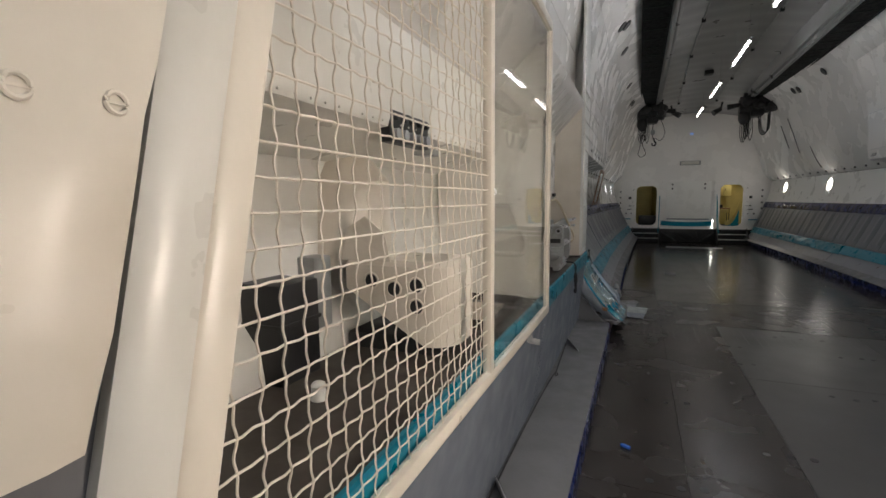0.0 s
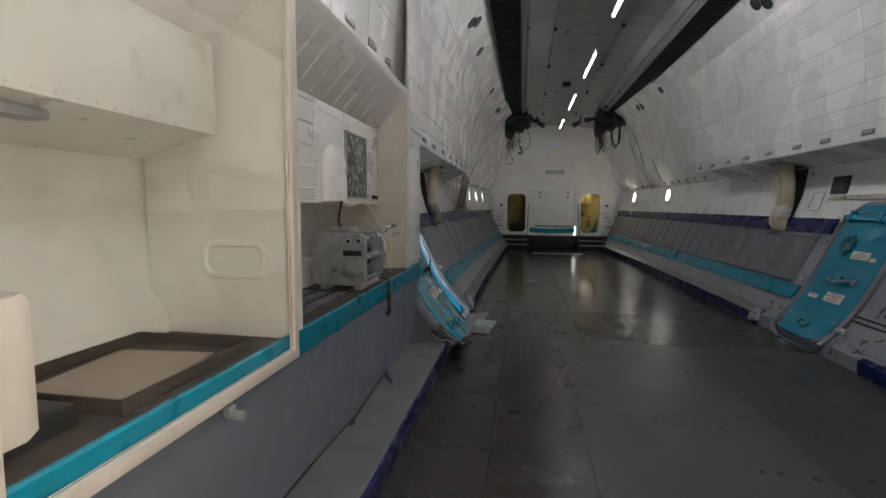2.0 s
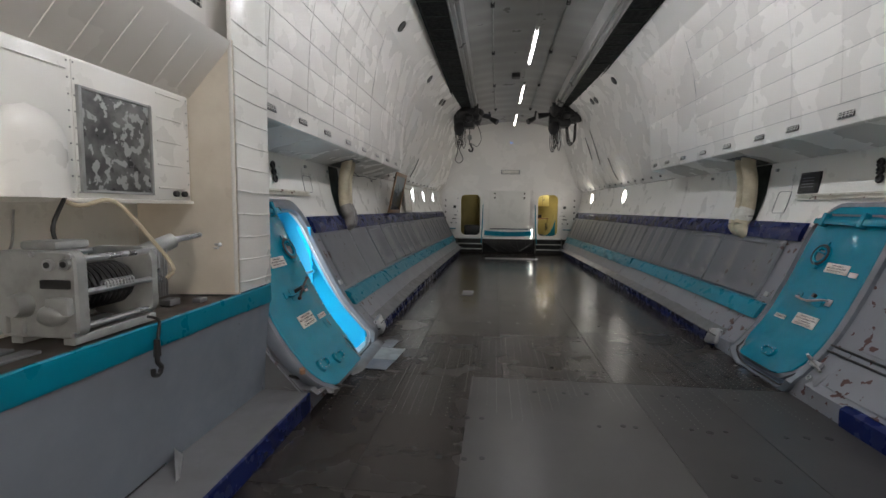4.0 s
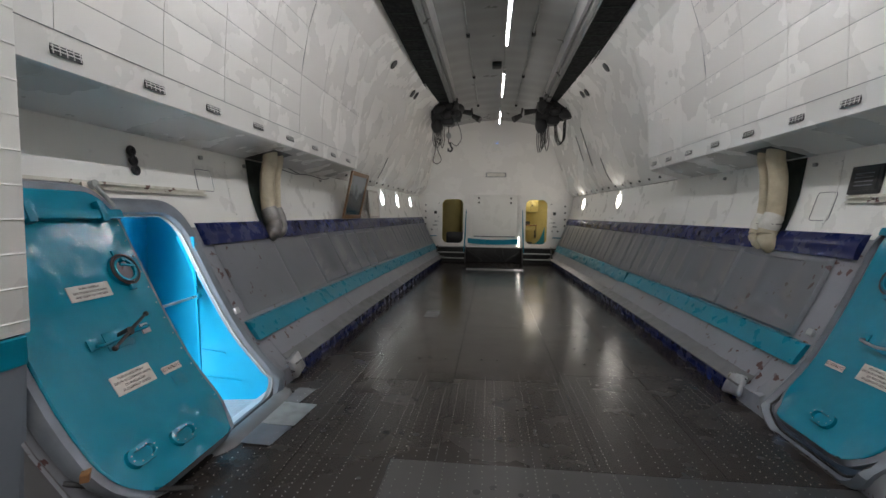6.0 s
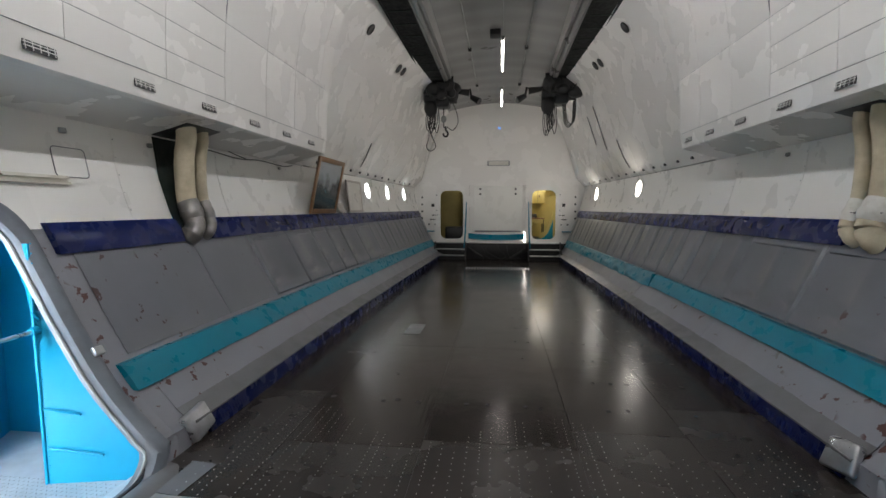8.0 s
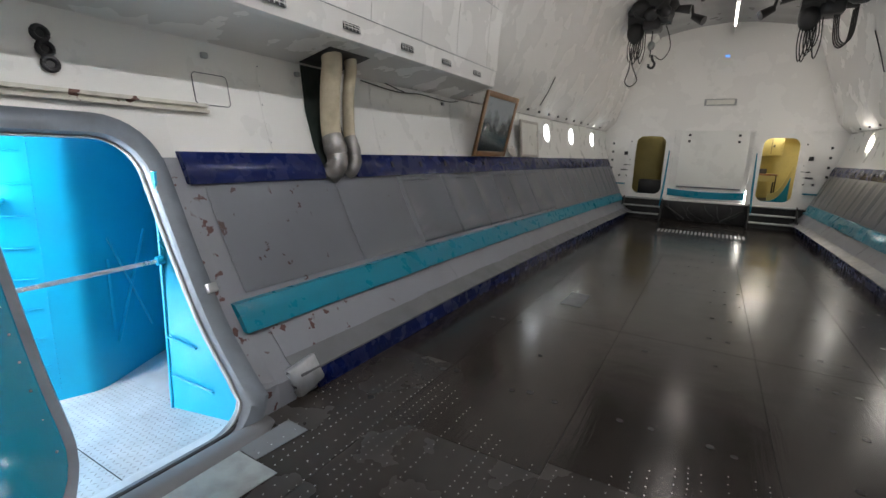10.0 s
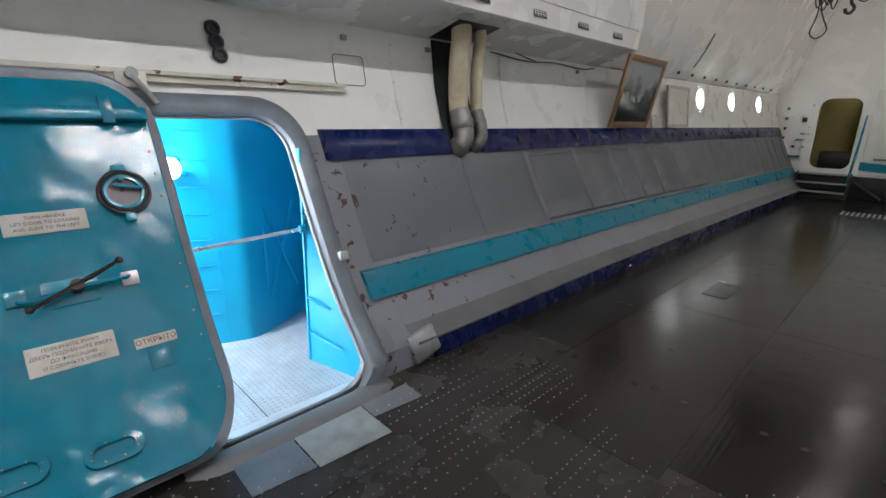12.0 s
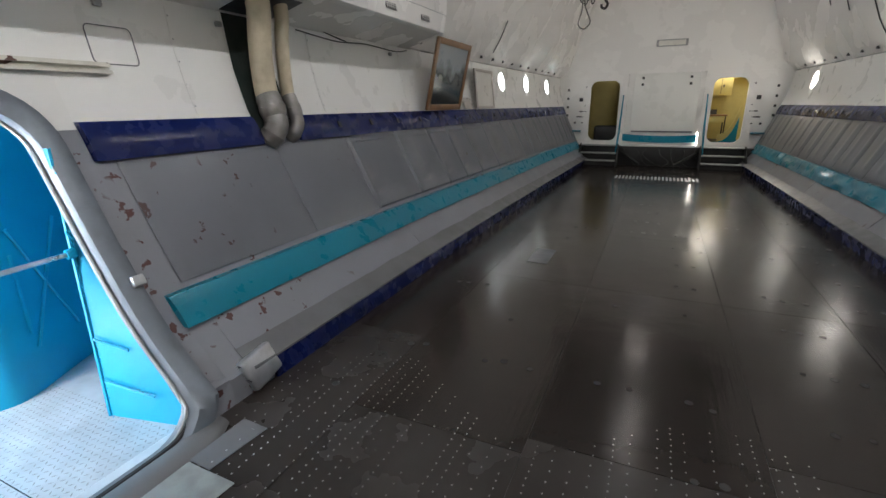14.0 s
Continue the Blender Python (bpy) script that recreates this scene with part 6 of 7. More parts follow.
for r in range(2):
    for c in range(5):
        add("socket", cyl(bmesh.new(), (-2.945, 2.55 + c * 0.07, 2.035 + r * 0.065), (-2.925, 2.55 + c * 0.07, 2.035 + r * 0.065), 0.022 if r == 0 else 0.014, seg=12), ALU if r == 0 else DARK, pn)
pn.location += Vector((0.285, -0.47, -0.07))
bb = thing("black_box", "black metal equipment box on the shelf", "box", (-3.0, 1.93, 0.976))
add("case", box(bmesh.new(), -3.12, -2.90, 1.80, 2.02, 0.978, 1.36, 0.012), BLACK, bb)
add("lid", box(bmesh.new(), -3.125, -2.895, 1.795, 2.025, 1.2, 1.215, 0.003), DARK, bb)
wk = thing("white_cap", "small white plastic cap lying on the dark shelf", "cap", (-2.72, 1.62, 1.03))
bm = cyl(bmesh.new(), (-2.72, 1.62, 1.031), (-2.72, 1.62, 1.075), 0.028, 0.024, seg=14)
ball(bm, (-2.72, 1.62, 1.08), 0.026, 12, (1, 1, 0.6))
add("cap_body", bm, PLACARD, wk)
jn = thing("junction_box", "grey box with stiffened front behind the mesh", "box", (-3.05, 1.3, 0.976))
add("case", box(bmesh.new(), -3.13, -3.0, 2.12, 2.24, 0.978, 1.42, 0.01), GREYMETAL, jn)

bb.location += Vector((0.0, -0.15, 0.04))
jn.location += Vector((0.0, -0.15, 0.04))
kn.location += Vector((0.0, -0.14, 0.0))

# ---- vents on the overhang lips ----
def vent(side, y, z, x, tilt=0.0):
    v = thing("vent_grille", "small dark slotted vent grille in the white lip", "vent", (side * x, y, z), "vent grilles")
    M = Matrix.Translation((side * x, y, z)) @ Matrix.Rotation(side * tilt, 4, "Y")
    add("recess", box(bmesh.new(), -0.004, 0.004, -0.10, 0.10, -0.034, 0.034, 0, M), BLACK, v)
    for k in range(5):
        yy = -0.088 + k * 0.044
        add("slat", box(bmesh.new(), -0.007, 0.007, yy - 0.002, yy + 0.002, -0.03, 0.03, 0, M), WHITE2, v)
    for zz in (-0.01, 0.01):
        add("slat", box(bmesh.new(), -0.007, 0.007, -0.098, 0.098, zz - 0.0025, zz + 0.0025, 0, M), WHITE2, v)


for y in (6.85, 7.55, 8.26, 9.05, 9.82, 10.61, 11.36, 12.11):
    vent(-1, y, 2.545, 2.542, 0.15)
for y in (6.7, 7.45, 8.2, 8.82, 9.59, 10.32, 11.07, 11.78, 12.4):
    vent(1, y, 2.54, 2.542, 0.15)
for y in (3.5, 4.15, 4.78, 5.3, 5.74):
    vent(-1, y, 3.0, 2.507, 0.0)


# ---- hoses, wall fittings, pictures ----
def hose(side, y, r, label):
    h = thing("duct_hose", label, "hose", surf(side, y, 1.45, 0.08), "duct hoses")
    d = -side
    pts = [Vector((side * 2.84, y - 0.03, 2.44)), Vector((side * 2.85, y, 2.30)), Vector((side * 2.90, y + 0.03, 2.14)), Vector((side * 2.91, y + 0.03, 1.95)), surf(side, y + 0.03, 1.72, 0.12), surf(side, y + 0.03, 1.62, 0.115)]
    add("cloth_hose", tube(bmesh.new(), smooth_path(pts, 6), r, 14), HOSE, h)
    pts = [surf(side, y + 0.03, 1.63, 0.115), surf(side, y + 0.03, 1.55, 0.11), surf(side, y + 0.02, 1.47, 0.10), surf(side, y - 0.02, 1.40, 0.06), surf(side, y - 0.04, 1.36, 0.0)]
    sp = smooth_path(pts, 5)
    add("taped_end", tube(bmesh.new(), sp, r, 14, radii=[r * (1.06 + 0.07 * noise.noise((i * 0.9, y, 1))) for i in range(len(sp))]), TAPE if side < 0 else HOSE, h, "end wrapped in silver tape" if side < 0 else "wrinkled cloth end")
    cp = [surf(side, y + 0.03, z, 0.118) for z in (1.70, 1.67, 1.64, 1.60, 1.56, 1.53)]
    add("wrapped_collar", tube(bmesh.new(), cp, r, 14, radii=[r * f for f in (1.03, 1.14, 1.10, 1.22, 1.16, 1.02)]), TAPE if side < 0 else PLACARD, h, "crumpled tape collar")
    bm = tube(bmesh.new(), [surf(side, y + 0.03, 1.60, 0.115) + Vector((r * 1.08 * math.cos(a) * 0.9, r * 1.08 * math.sin(a), 0)) for a in [2 * math.pi * k / 16 for k in range(16)]], 0.014, 6, True)
    add("clamp", bm, TAPE, h)


hose(-1, 9.92, 0.088, "cream cloth duct hose with a silver taped elbow")
hose(-1, 10.16, 0.055, "thin cream cloth duct hose beside the wall")
hose(1, 9.63, 0.088, "thick cream cloth duct hose bent into the wall")
hose(1, 9.86, 0.055, "thin cream cloth duct hose beside the wall")
for side, y0, y1 in ((-1, 9.80, 10.22), (1, 9.55, 9.92)):
    sl = thing("duct_slot", "dark green lined duct recess in the white wall", "recess", surf(side, (y0 + y1) / 2, 1.55), "duct recesses")
    bm = bmesh.new()
    grid_sheet(bm, [[surf(side, y, z, 0.006) for y in steps(y0, y1, 0.3)] for z in (1.36, 1.6, 1.9, 2.29)])
    add("lining", solid(bm, 0.004), DARKGREEN, sl)
    bm = bmesh.new()
    grid_sheet(bm, [[Vector((side * x, y, 2.29 + (3.14 - x) * 0.269 - 0.006)) for y in (y0 - 0.04, y1 + 0.05)] for x in (2.72, 3.08)])
    add("soffit_opening", solid(bm, 0.003), BLACK, sl, "black opening in the soffit")


def picture(y0, y1, z0, z1, off, lean, material, frame_mat, border, label, name):
    pc = thing(name, label, "picture", surf(-1, (y0 + y1) / 2, z0, off))
    h, w = z1 - z0, y1 - y0
    base = surf(-1, (y0 + y1) / 2, z0, off)
    M = Matrix.Translation(base) @ Matrix.Rotation(lean, 4, "Y")
    add("backing", box(bmesh.new(), -0.012, 0.004, -w / 2, w / 2, 0.0, h, 0, M), BACKBOARD, pc)
    add("photo", box(bmesh.new(), 0.004, 0.008, -w / 2 + border, w / 2 - border, border, h - border, 0, M), material, pc)
    for a, b, c, d in ((-w / 2, -w / 2 + border, 0, h), (w / 2 - border, w / 2, 0, h), (-w / 2 + border, w / 2 - border, 0, border), (-w / 2 + border, w / 2 - border, h - border, h)):
        add("frame_bar", box(bmesh.new(), -0.012, 0.022, a, b, c, d, 0.004, M), frame_mat, pc)


picture(12.66, 13.80, 1.55, 2.45, 0.06, 0.21, PHOTO, WOOD, 0.075, "wooden framed grey photograph leaning on the navy strip", "framed_photograph")
picture(14.5, 15.4, 1.55, 2.18, 0.03, -0.10, OFFWHITE, BACKBOARD, 0.04, "pale framed board leaning against the white wall", "framed_board")
sh = thing("paper_scrap", "crumpled pale paper between the two pictures", "paper", surf(-1, 14.5, 1.55, 0.06))
bm = bmesh.new()
grid_sheet(bm, [[surf(-1, 14.05 + 0.04 * j, 1.555 + 0.028 * i, 0.05 + 0.03 * noise.noise((i * 0.9, j * 0.7, 1))) for j in range(8)] for i in range(7)])
add("sheet", solid(bm, 0.003), BACKBOARD, sh)

for side, y in ((-1, 7.96), (1, 7.75)):
    cn = thing("cable_glands", "row of three black cable glands on the white wall", "cable glands", surf(side, y, 2.13), "cable glands")
    for k in range(3):
        M = wall_frame(side, y + 0.012 * k * -side, 2.14 - 0.077 * k, 0.0)
        bm = bmesh.new()
        tube(bm, [(0.034 * math.cos(a), 0.034 * math.sin(a), 0.02) for a in [2 * math.pi * q / 16 for q in range(16)]], 0.014, 8, True, M)
        cyl(bm, (0, 0, 0), (0, 0, 0.018), 0.03, seg=14, M=M)
        add("gland", bm, BLACK, cn)
bx = thing("wall_switch_box", "black framed switch box on the white wall", "switch box", surf(1, 8.72, 2.0))
M = wall_frame(1, 8.72, 2.0, 0.0)
add("case", box(bmesh.new(), -0.17, 0.17, -0.125, 0.125, 0, 0.03, 0.01, M), BLACK, bx)
add("face", box(bmesh.new(), -0.14, 0.14, -0.095, 0.095, 0.03, 0.034, 0.0, M), DARK, bx)
for k in range(4):
    add("label_line", box(bmesh.new(), -0.10, 0.10, 0.05 - k * 0.035, 0.058 - k * 0.035, 0.034, 0.037, 0, M), GREY, bx)
# hatches in the white wall
for side, y, z, hw, hh in ((-1, 8.93, 1.97, 0.135, 0.11), (1, 9.15, 1.78, 0.13, 0.14)):
    ht = thing("access_hatch", "small white access hatch flush in the wall", "hatch", surf(side, y, z), "access hatches")
    bm = bmesh.new()
    M = wall_frame(side, y, z, 0.004)
    grid_sheet(bm, [[M @ Vector((u, v, o)) for u, v in round_rect(a, b, 0.03, 4) + round_rect(a, b, 0.03, 4)[:1]] for a, b, o in ((hw, hh, -0.004), (hw, hh, 0.003), (hw - 0.006, hh - 0.006, 0.003), (hw - 0.008, hh - 0.008, 0.0), (0.002, 0.002, 0.001))])
    add("hatch_door", bm, WHITE, ht)
    bm = bmesh.new()
    tube(bm, [M @ Vector((u, v, 0.002)) for u, v in round_rect(hw, hh, 0.03, 4)], 0.004, 5, True)
    add("gap", bm, LEDGE, ht)
# torn wires along the soffit and panel seams in the white wall
for side, run in ((-1, ((10.6, 2.27), (11.2, 2.235), (11.7, 2.262), (12.3, 2.24), (12.6, 2.275))), (-1, ((11.0, 2.30), (11.25, 2.262), (11.35, 2.25)))):
    wr_ = thing("soffit_wire", "thin loose dark wire along the soffit edge", "wire", surf(side, run[0][0], run[0][1], 0.02), "soffit wires")
    add("wire", tube(bmesh.new(), smooth_path([surf(side, y, z, 0.018) for y, z in run], 5), 0.006, 6), ROPE, wr_)
for side, ys in ((-1, (9.35, 10.75, 12.4)), (1, (9.05, 10.9, 12.2, 14.4))):
    for y in ys:
        sm = thing("wall_seam", "narrow raised seam strip on the white wall", "seam", surf(side, y, 1.56, 0.0), "wall seams")
        bm = bmesh.new()
        grid_sheet(bm, [[surf(side, y + d, z, 0.0035) for d in (-0.012, 0.012)] for z in steps(1.56, 2.26, 0.14)])
        add("strip", solid(bm, 0.003), WHITE, sm)
        bm = bmesh.new()
        for z in steps(1.62, 2.2, 0.145):
            ball(bm, surf(side, y, z, 0.006), 0.006, 6)
        add("rivets", bm, GREYMETAL, sm)["kind"] = "stuff"
# small clips on the upper part of the white wall
for side, y in ((-1, 8.9), (-1, 9.75), (-1, 12.2), (1, 9.4), (1, 11.2)):
    cp = thing("wall_clip", "small metal clip on the white wall", "clip", surf(side, y, 2.2), "wall clips")
    add("clip_body", box(bmesh.new(), -0.025, 0.025, -0.02, 0.02, 0, 0.03, 0.008, wall_frame(side, y, 2.2, 0)), GREYMETAL, cp)

# ---- hoists at the end of the crane rails ----
def hoist(side, hook):
    h = thing("crane_hoist", "black oily overhead hoist trolley hanging from the rail", "hoist", (side * 1.5, 18.2, 4.75), "crane hoists")
    x = side * 1.5 + 0.02
    bm = bmesh.new()
    box(bm, x - 0.38, x + 0.38, 17.7, 18.5, 4.52, 4.90, 0.12, seg=3)
    for v in bm.verts:
        v.co += noise.noise_vector(v.co * 4) * 0.05
    add("trolley_body", bm, DARK, h)
    rl_ = random.Random(21 + side)
    for k in range(7):
        c = (x + rl_.uniform(-0.42, 0.42), 18.0 + rl_.uniform(-0.3, 0.2), 4.62 + rl_.uniform(-0.16, 0.16))
        add("gear_lump", ball(bmesh.new(), c, rl_.uniform(0.12, 0.19), 12, (1.1, 1.0, rl_.uniform(0.7, 1.2))), rl_.choice((DARK, BLACK)), h)
    for k in range(4):
        px = x + rl_.uniform(-0.45, 0.45)
        add("conduit", tube(bmesh.new(), smooth_path([(px, 17.75, 4.85), (px + 0.08, 17.62, 4.7), (px - 0.06, 17.64, 4.5), (px + 0.1, 17.7, 4.38)], 5), 0.02, 6), ROPE, h)
    add("motor", cyl(bmesh.new(), (x - 0.42, 18.1, 4.50), (x + 0.42, 18.1, 4.50), 0.16, seg=18), DARK, h)
    for s in (-1, 1):
        for yy in (17.8, 18.4):
            add("wheel", cyl(bmesh.new(), (x + s * 0.26, yy, 4.86), (x + s * 0.36, yy, 4.86), 0.09, seg=16), BLACK, h)
    add("gear_case", box(bmesh.new(), x - 0.12, x + 0.24, 17.9, 18.4, 4.24, 4.50, 0.07, seg=3), BLACK, h)
    add("cable_box", ball(bmesh.new(), (x - side * -0.0 - 0.26, 18.1, 4.25), 0.2, 14, (0.9, 0.8, 1.25)), BLACK, h)
    add("side_arm", cyl(bmesh.new(), (x - side * 0.3, 18.1, 4.66), (x - side * 0.75, 18.1, 4.60), 0.05, 0.09, seg=12), DARK, h)
    rnd = random.Random(5 + side)
    for k in range(6):
        dx = -0.36 + k * 0.045
        L = rnd.uniform(0.5, 0.8)
        pts = smooth_path([(x + dx, 18.05, 4.2), (x + dx - 0.02, 18.02, 4.2 - L * 0.6), (x + dx + 0.04, 18.0, 4.2 - L), (x + dx + 0.1, 18.02, 4.2 - L * 0.6), (x + dx + 0.08, 18.06, 4.22)], 5)
        add("cable_loop", tube(bmesh.new(), pts, 0.011, 6), ROPE, h)
    if hook:
        pts = smooth_path([(x - 0.30, 18.0, 3.9), (x - 0.30, 18.0, 3.5), (x - 0.36, 18.0, 3.22), (x - 0.24, 18.0, 3.12), (x - 0.12, 18.0, 3.24), (x - 0.2, 18.0, 3.45), (x - 0.27, 18.0, 3.62)], 6)
        add("cable_loop", tube(bmesh.new(), pts, 0.012, 6), ROPE, h)
        add("chain", cyl(bmesh.new(), (x + 0.08, 18.1, 4.3), (x + 0.08, 18.1, 3.72), 0.014, seg=6), ROPE, h)
        add("pulley_block", ball(bmesh.new(), (x + 0.08, 18.1, 3.95), 0.075, 12, (1, 0.7, 1.3)), GREYMETAL, h)
        bm = tube(bmesh.new(), smooth_path([(x + 0.12, 18.1, 3.76), (x + 0.14, 18.1, 3.66), (x + 0.19, 18.1, 3.58), (x + 0.15, 18.1, 3.50), (x + 0.08, 18.1, 3.52), (x + 0.07, 18.1, 3.58)], 5), 0.026, 8)
        add("hook", bm, BLACK, h)
        pts = smooth_path([(x + 0.3, 18.1, 4.4), (x + 0.42, 18.1, 4.1), (x + 0.45, 18.1, 3.85), (x + 0.32, 18.1, 3.66), (x + 0.16, 18.1, 3.75)], 5)
        add("cable_loop", tube(bmesh.new(), pts, 0.010, 6), ROPE, h)
    else:
        pts = smooth_path([(x + 0.1, 18.05, 4.25), (x + 0.14, 18.0, 3.8), (x + 0.24, 18.0, 3.66), (x + 0.34, 18.0, 3.8), (x + 0.36, 18.05, 4.3)], 6)
        for k in range(4):
            add("cable_loop", tube(bmesh.new(), [p + Vector((0.025 * k, 0.02 * k, 0.03 * k)) for p in pts], 0.011, 6), ROPE, h)


hoist(-1, True)
hoist(1, False)

# ceiling fittings
hb = thing("ceiling_box", "black square box on the ceiling beside the lamps", "box", (0.03, 15.8, 5.25))
cz = blend(CEIL_A, CEIL_B, far_f(15.8))[-1][1]
add("case", box(bmesh.new(), -0.16, 0.06, 15.66, 15.94, cz - 0.10, cz + 0.01, 0.012), BLACK, hb)
for s in (-1, 1):
    pipe = thing("ceiling_pipe", "thin grey pipe along the ceiling with dark clips", "pipe", (s * 0.66, 9, 5.25), "ceiling pipes")
    pts = [Vector((s * (0.66 - 0.12 * far_f(y)), y, lerp_table(sorted((x, z) for x, z in blend(CEIL_A, CEIL_B, far_f(y))), 0.66 - 0.12 * far_f(y)) - 0.03)) for y in steps(0.0, 19.5, 0.5)]
    add("pipe_run", tube(bmesh.new(), pts, 0.014, 6), GREYMETAL, pipe)
    for p in pts[3::5]:
        add("pipe_clip", box(bmesh.new(), p.x - 0.035, p.x + 0.035, p.y - 0.04, p.y + 0.04, p.z - 0.05, p.z + 0.02, 0.01), DARK, pipe)
    fl = thing("flood_lamp", "small dark unlit flood lamp under the ceiling", "lamp", (s * 0.62, 19.4, 4.72), "flood lamps")
    add("lamp_body", cyl(bmesh.new(), (s * 0.75, 19.3, 4.76), (s * 0.52, 19.2, 4.62), 0.07, 0.10, seg=14), BLACK, fl)
    add("arm", cyl(bmesh.new(), (s * 0.75, 19.3, 4.74), (s * 0.8, 19.35, 5.02), 0.03, seg=8), DARK, fl)
# round holes in the cove
for side, y, f in ((-1, 13.6, 0.55), (-1, 15.6, 0.5), (-1, 15.9, 0.62), (1, 14.0, 0.55), (1, 15.7, 0.5), (1, 16.0, 0.66), (-1, 10.5, 0.5), (1, 9.0, 0.5), (1, 9.2, 0.75), (-1, 9.1, 0.5), (-1, 9.3, 0.8)):
    pr = blend(FAR_A, FAR_B, far_f(y)) if y > OVER_END else UPPER
    (xa, za), (xb, zb) = (pr[5], pr[6])
    x, z = xa + (xb - xa) * f, za + (zb - za) * f
    n = Vector((-(zb - za) * side, 0, (xb - xa) * 1.0))
    n = Vector((-side * abs(zb - za), 0, -abs(xb - xa))).normalized()
    ph = thing("cove_port", "round dark port in the white cove", "port", (side * x, y, z), "cove ports")
    p = Vector((side * x, y, z))
    add("port_disc", cyl(bmesh.new(), p, p + n * 0.012, 0.085, seg=18), BLACK, ph)
    q = n.to_track_quat("Z", "Y").to_matrix().to_4x4()
    add("rim", tube(bmesh.new(), [p + n * 0.01 + (q @ Vector((0.09 * math.cos(a), 0.09 * math.sin(a), 0))) for a in [2 * math.pi * k / 20 for k in range(20)]], 0.01, 6, True), DARK, ph)
# dark cords down the upper walls
for side, y, z0, z1 in ((1, 17.2, 3.0, 4.0), (1, 17.9, 3.2, 3.9), (1, 16.3, 2.5, 3.1), (-1, 15.5, 2.5, 3.0)):
    cd = thing("hanging_cord", "thin dark cord hanging on the white upper wall", "cord", (side * 2.4, y, z0), "wall cords")
    tabf = sorted((z, x) for x, z in blend(FAR_A, FAR_B, far_f(y)))
    pts = [Vector((side * (lerp_table(tabf, z) - 0.012), y + 0.05 * (z - z0), z)) for z in steps(z0, z1, 0.12)]
    add("cord", tube(bmesh.new(), pts, 0.009, 6), ROPE, cd)

# ---- tail end: steps, rails, panel ----
pl = thing("removable_panel", "large white removable panel in the tail bulkhead", "panel", (0.02, YE, 0.82))
add("panel_sheet", box(bmesh.new(), -0.75, 0.79, YE - 0.035, YE - 0.003, 0.84, 2.38, 0.008), WHITE, pl)
add("top_strip", box(bmesh.new(), -0.78, 0.82, YE - 0.045, YE - 0.004, 2.385, 2.41, 0.004), LEDGE, pl)
add("slot_strip", box(bmesh.new(), -0.72, 0.76, YE - 0.05, YE - 0.034, 0.86, 0.90, 0.004), GREY, pl)
for x in (-0.55, 0.58):
    for z in (2.24, 2.08):
        add("catch", box(bmesh.new(), x - 0.03, x + 0.03, YE - 0.05, YE - 0.034, z - 0.03, z + 0.03, 0.006), DARK, pl)
ts = thing("teal_strip", "bowed teal strip below the white panel", "strip", (0.0, YE - 0.04, 0.57))
bm = bmesh.new()
xs = steps(-0.93, 0.87, 0.15)
grid_sheet(bm, [[Vector((x, YE - 0.06 + dy, z - 0.05 * (1 - (x / 1.0) ** 2))) for x in xs] for dy, z in ((0.05, 0.64), (0, 0.64), (0, 0.82), (0.05, 0.82))])
add("board", bm, TEAL, ts)
# added glowing patch, for the bright light on the wall by the right doorway
bm = bmesh.new()
box(bm, 0.885, 1.035, YE - 0.012, YE - 0.004, 0.545, 0.86, 0.002)
tagged(link("added_glow_patch", bm, GLOW_PATCH, False), "glowing patch standing for bright daylight on the wall beside the doorway", "sky", kind="structure")
fx = thing("wall_fixture", "grey oblong lamp fixture on the bulkhead, unlit", "lamp", (0.03, YE, 3.05))
add("case", box(bmesh.new(), -0.33, 0.39, YE - 0.09, YE - 0.002, 2.98, 3.14, 0.02), GREYMETAL, fx)
add("lens", box(bmesh.new(), -0.28, 0.34, YE - 0.10, YE - 0.085, 3.0, 3.12, 0.01), OFFWHITE, fx)
bd = thing("indicator", "small blue glowing indicator on the bulkhead", "indicator", (0.03, YE, 4.28))
add("lens", box(bmesh.new(), -0.03, 0.11, YE - 0.05, YE - 0.005, 4.12, 4.21, 0.02), BLUETAG, bd)
bm = bmesh.new()
box(bm, -2.6, 2.6, 20.72, YE - 0.004, 0.0, 0.5, 0.01)
sill = tagged(link("bulkhead_sill", bm, DARK), "dark grey metal sill at the foot of the bulkhead", "sill", kind="structure")
lip = thing("bulkhead_lip", "pale painted lip along the top of the dark sill", "lip", (0.0, 20.8, 0.5))
add("lip_board", box(bmesh.new(), -0.93, 0.93, 20.70, YE - 0.006, 0.502, 0.54, 0.012), WHITE, lip)
rnd = random.Random(5)
for k in range(7):
    x = -0.85 + k * 0.29
    cb = thing("sill_cable", "dark loose cable hanging below the bulkhead lip", "cable", (x, 20.68, 0.2), "sill cables")
    add("cable_run", tube(bmesh.new(), smooth_path([(x, 20.69, 0.46), (x + rnd.uniform(-0.1, 0.15), 20.62, 0.3), (x + rnd.uniform(0, 0.3), 20.6, 0.12), (x + rnd.uniform(0.1, 0.4), 20.5, 0.016)], 5), 0.014, 6), ROPE, cb)
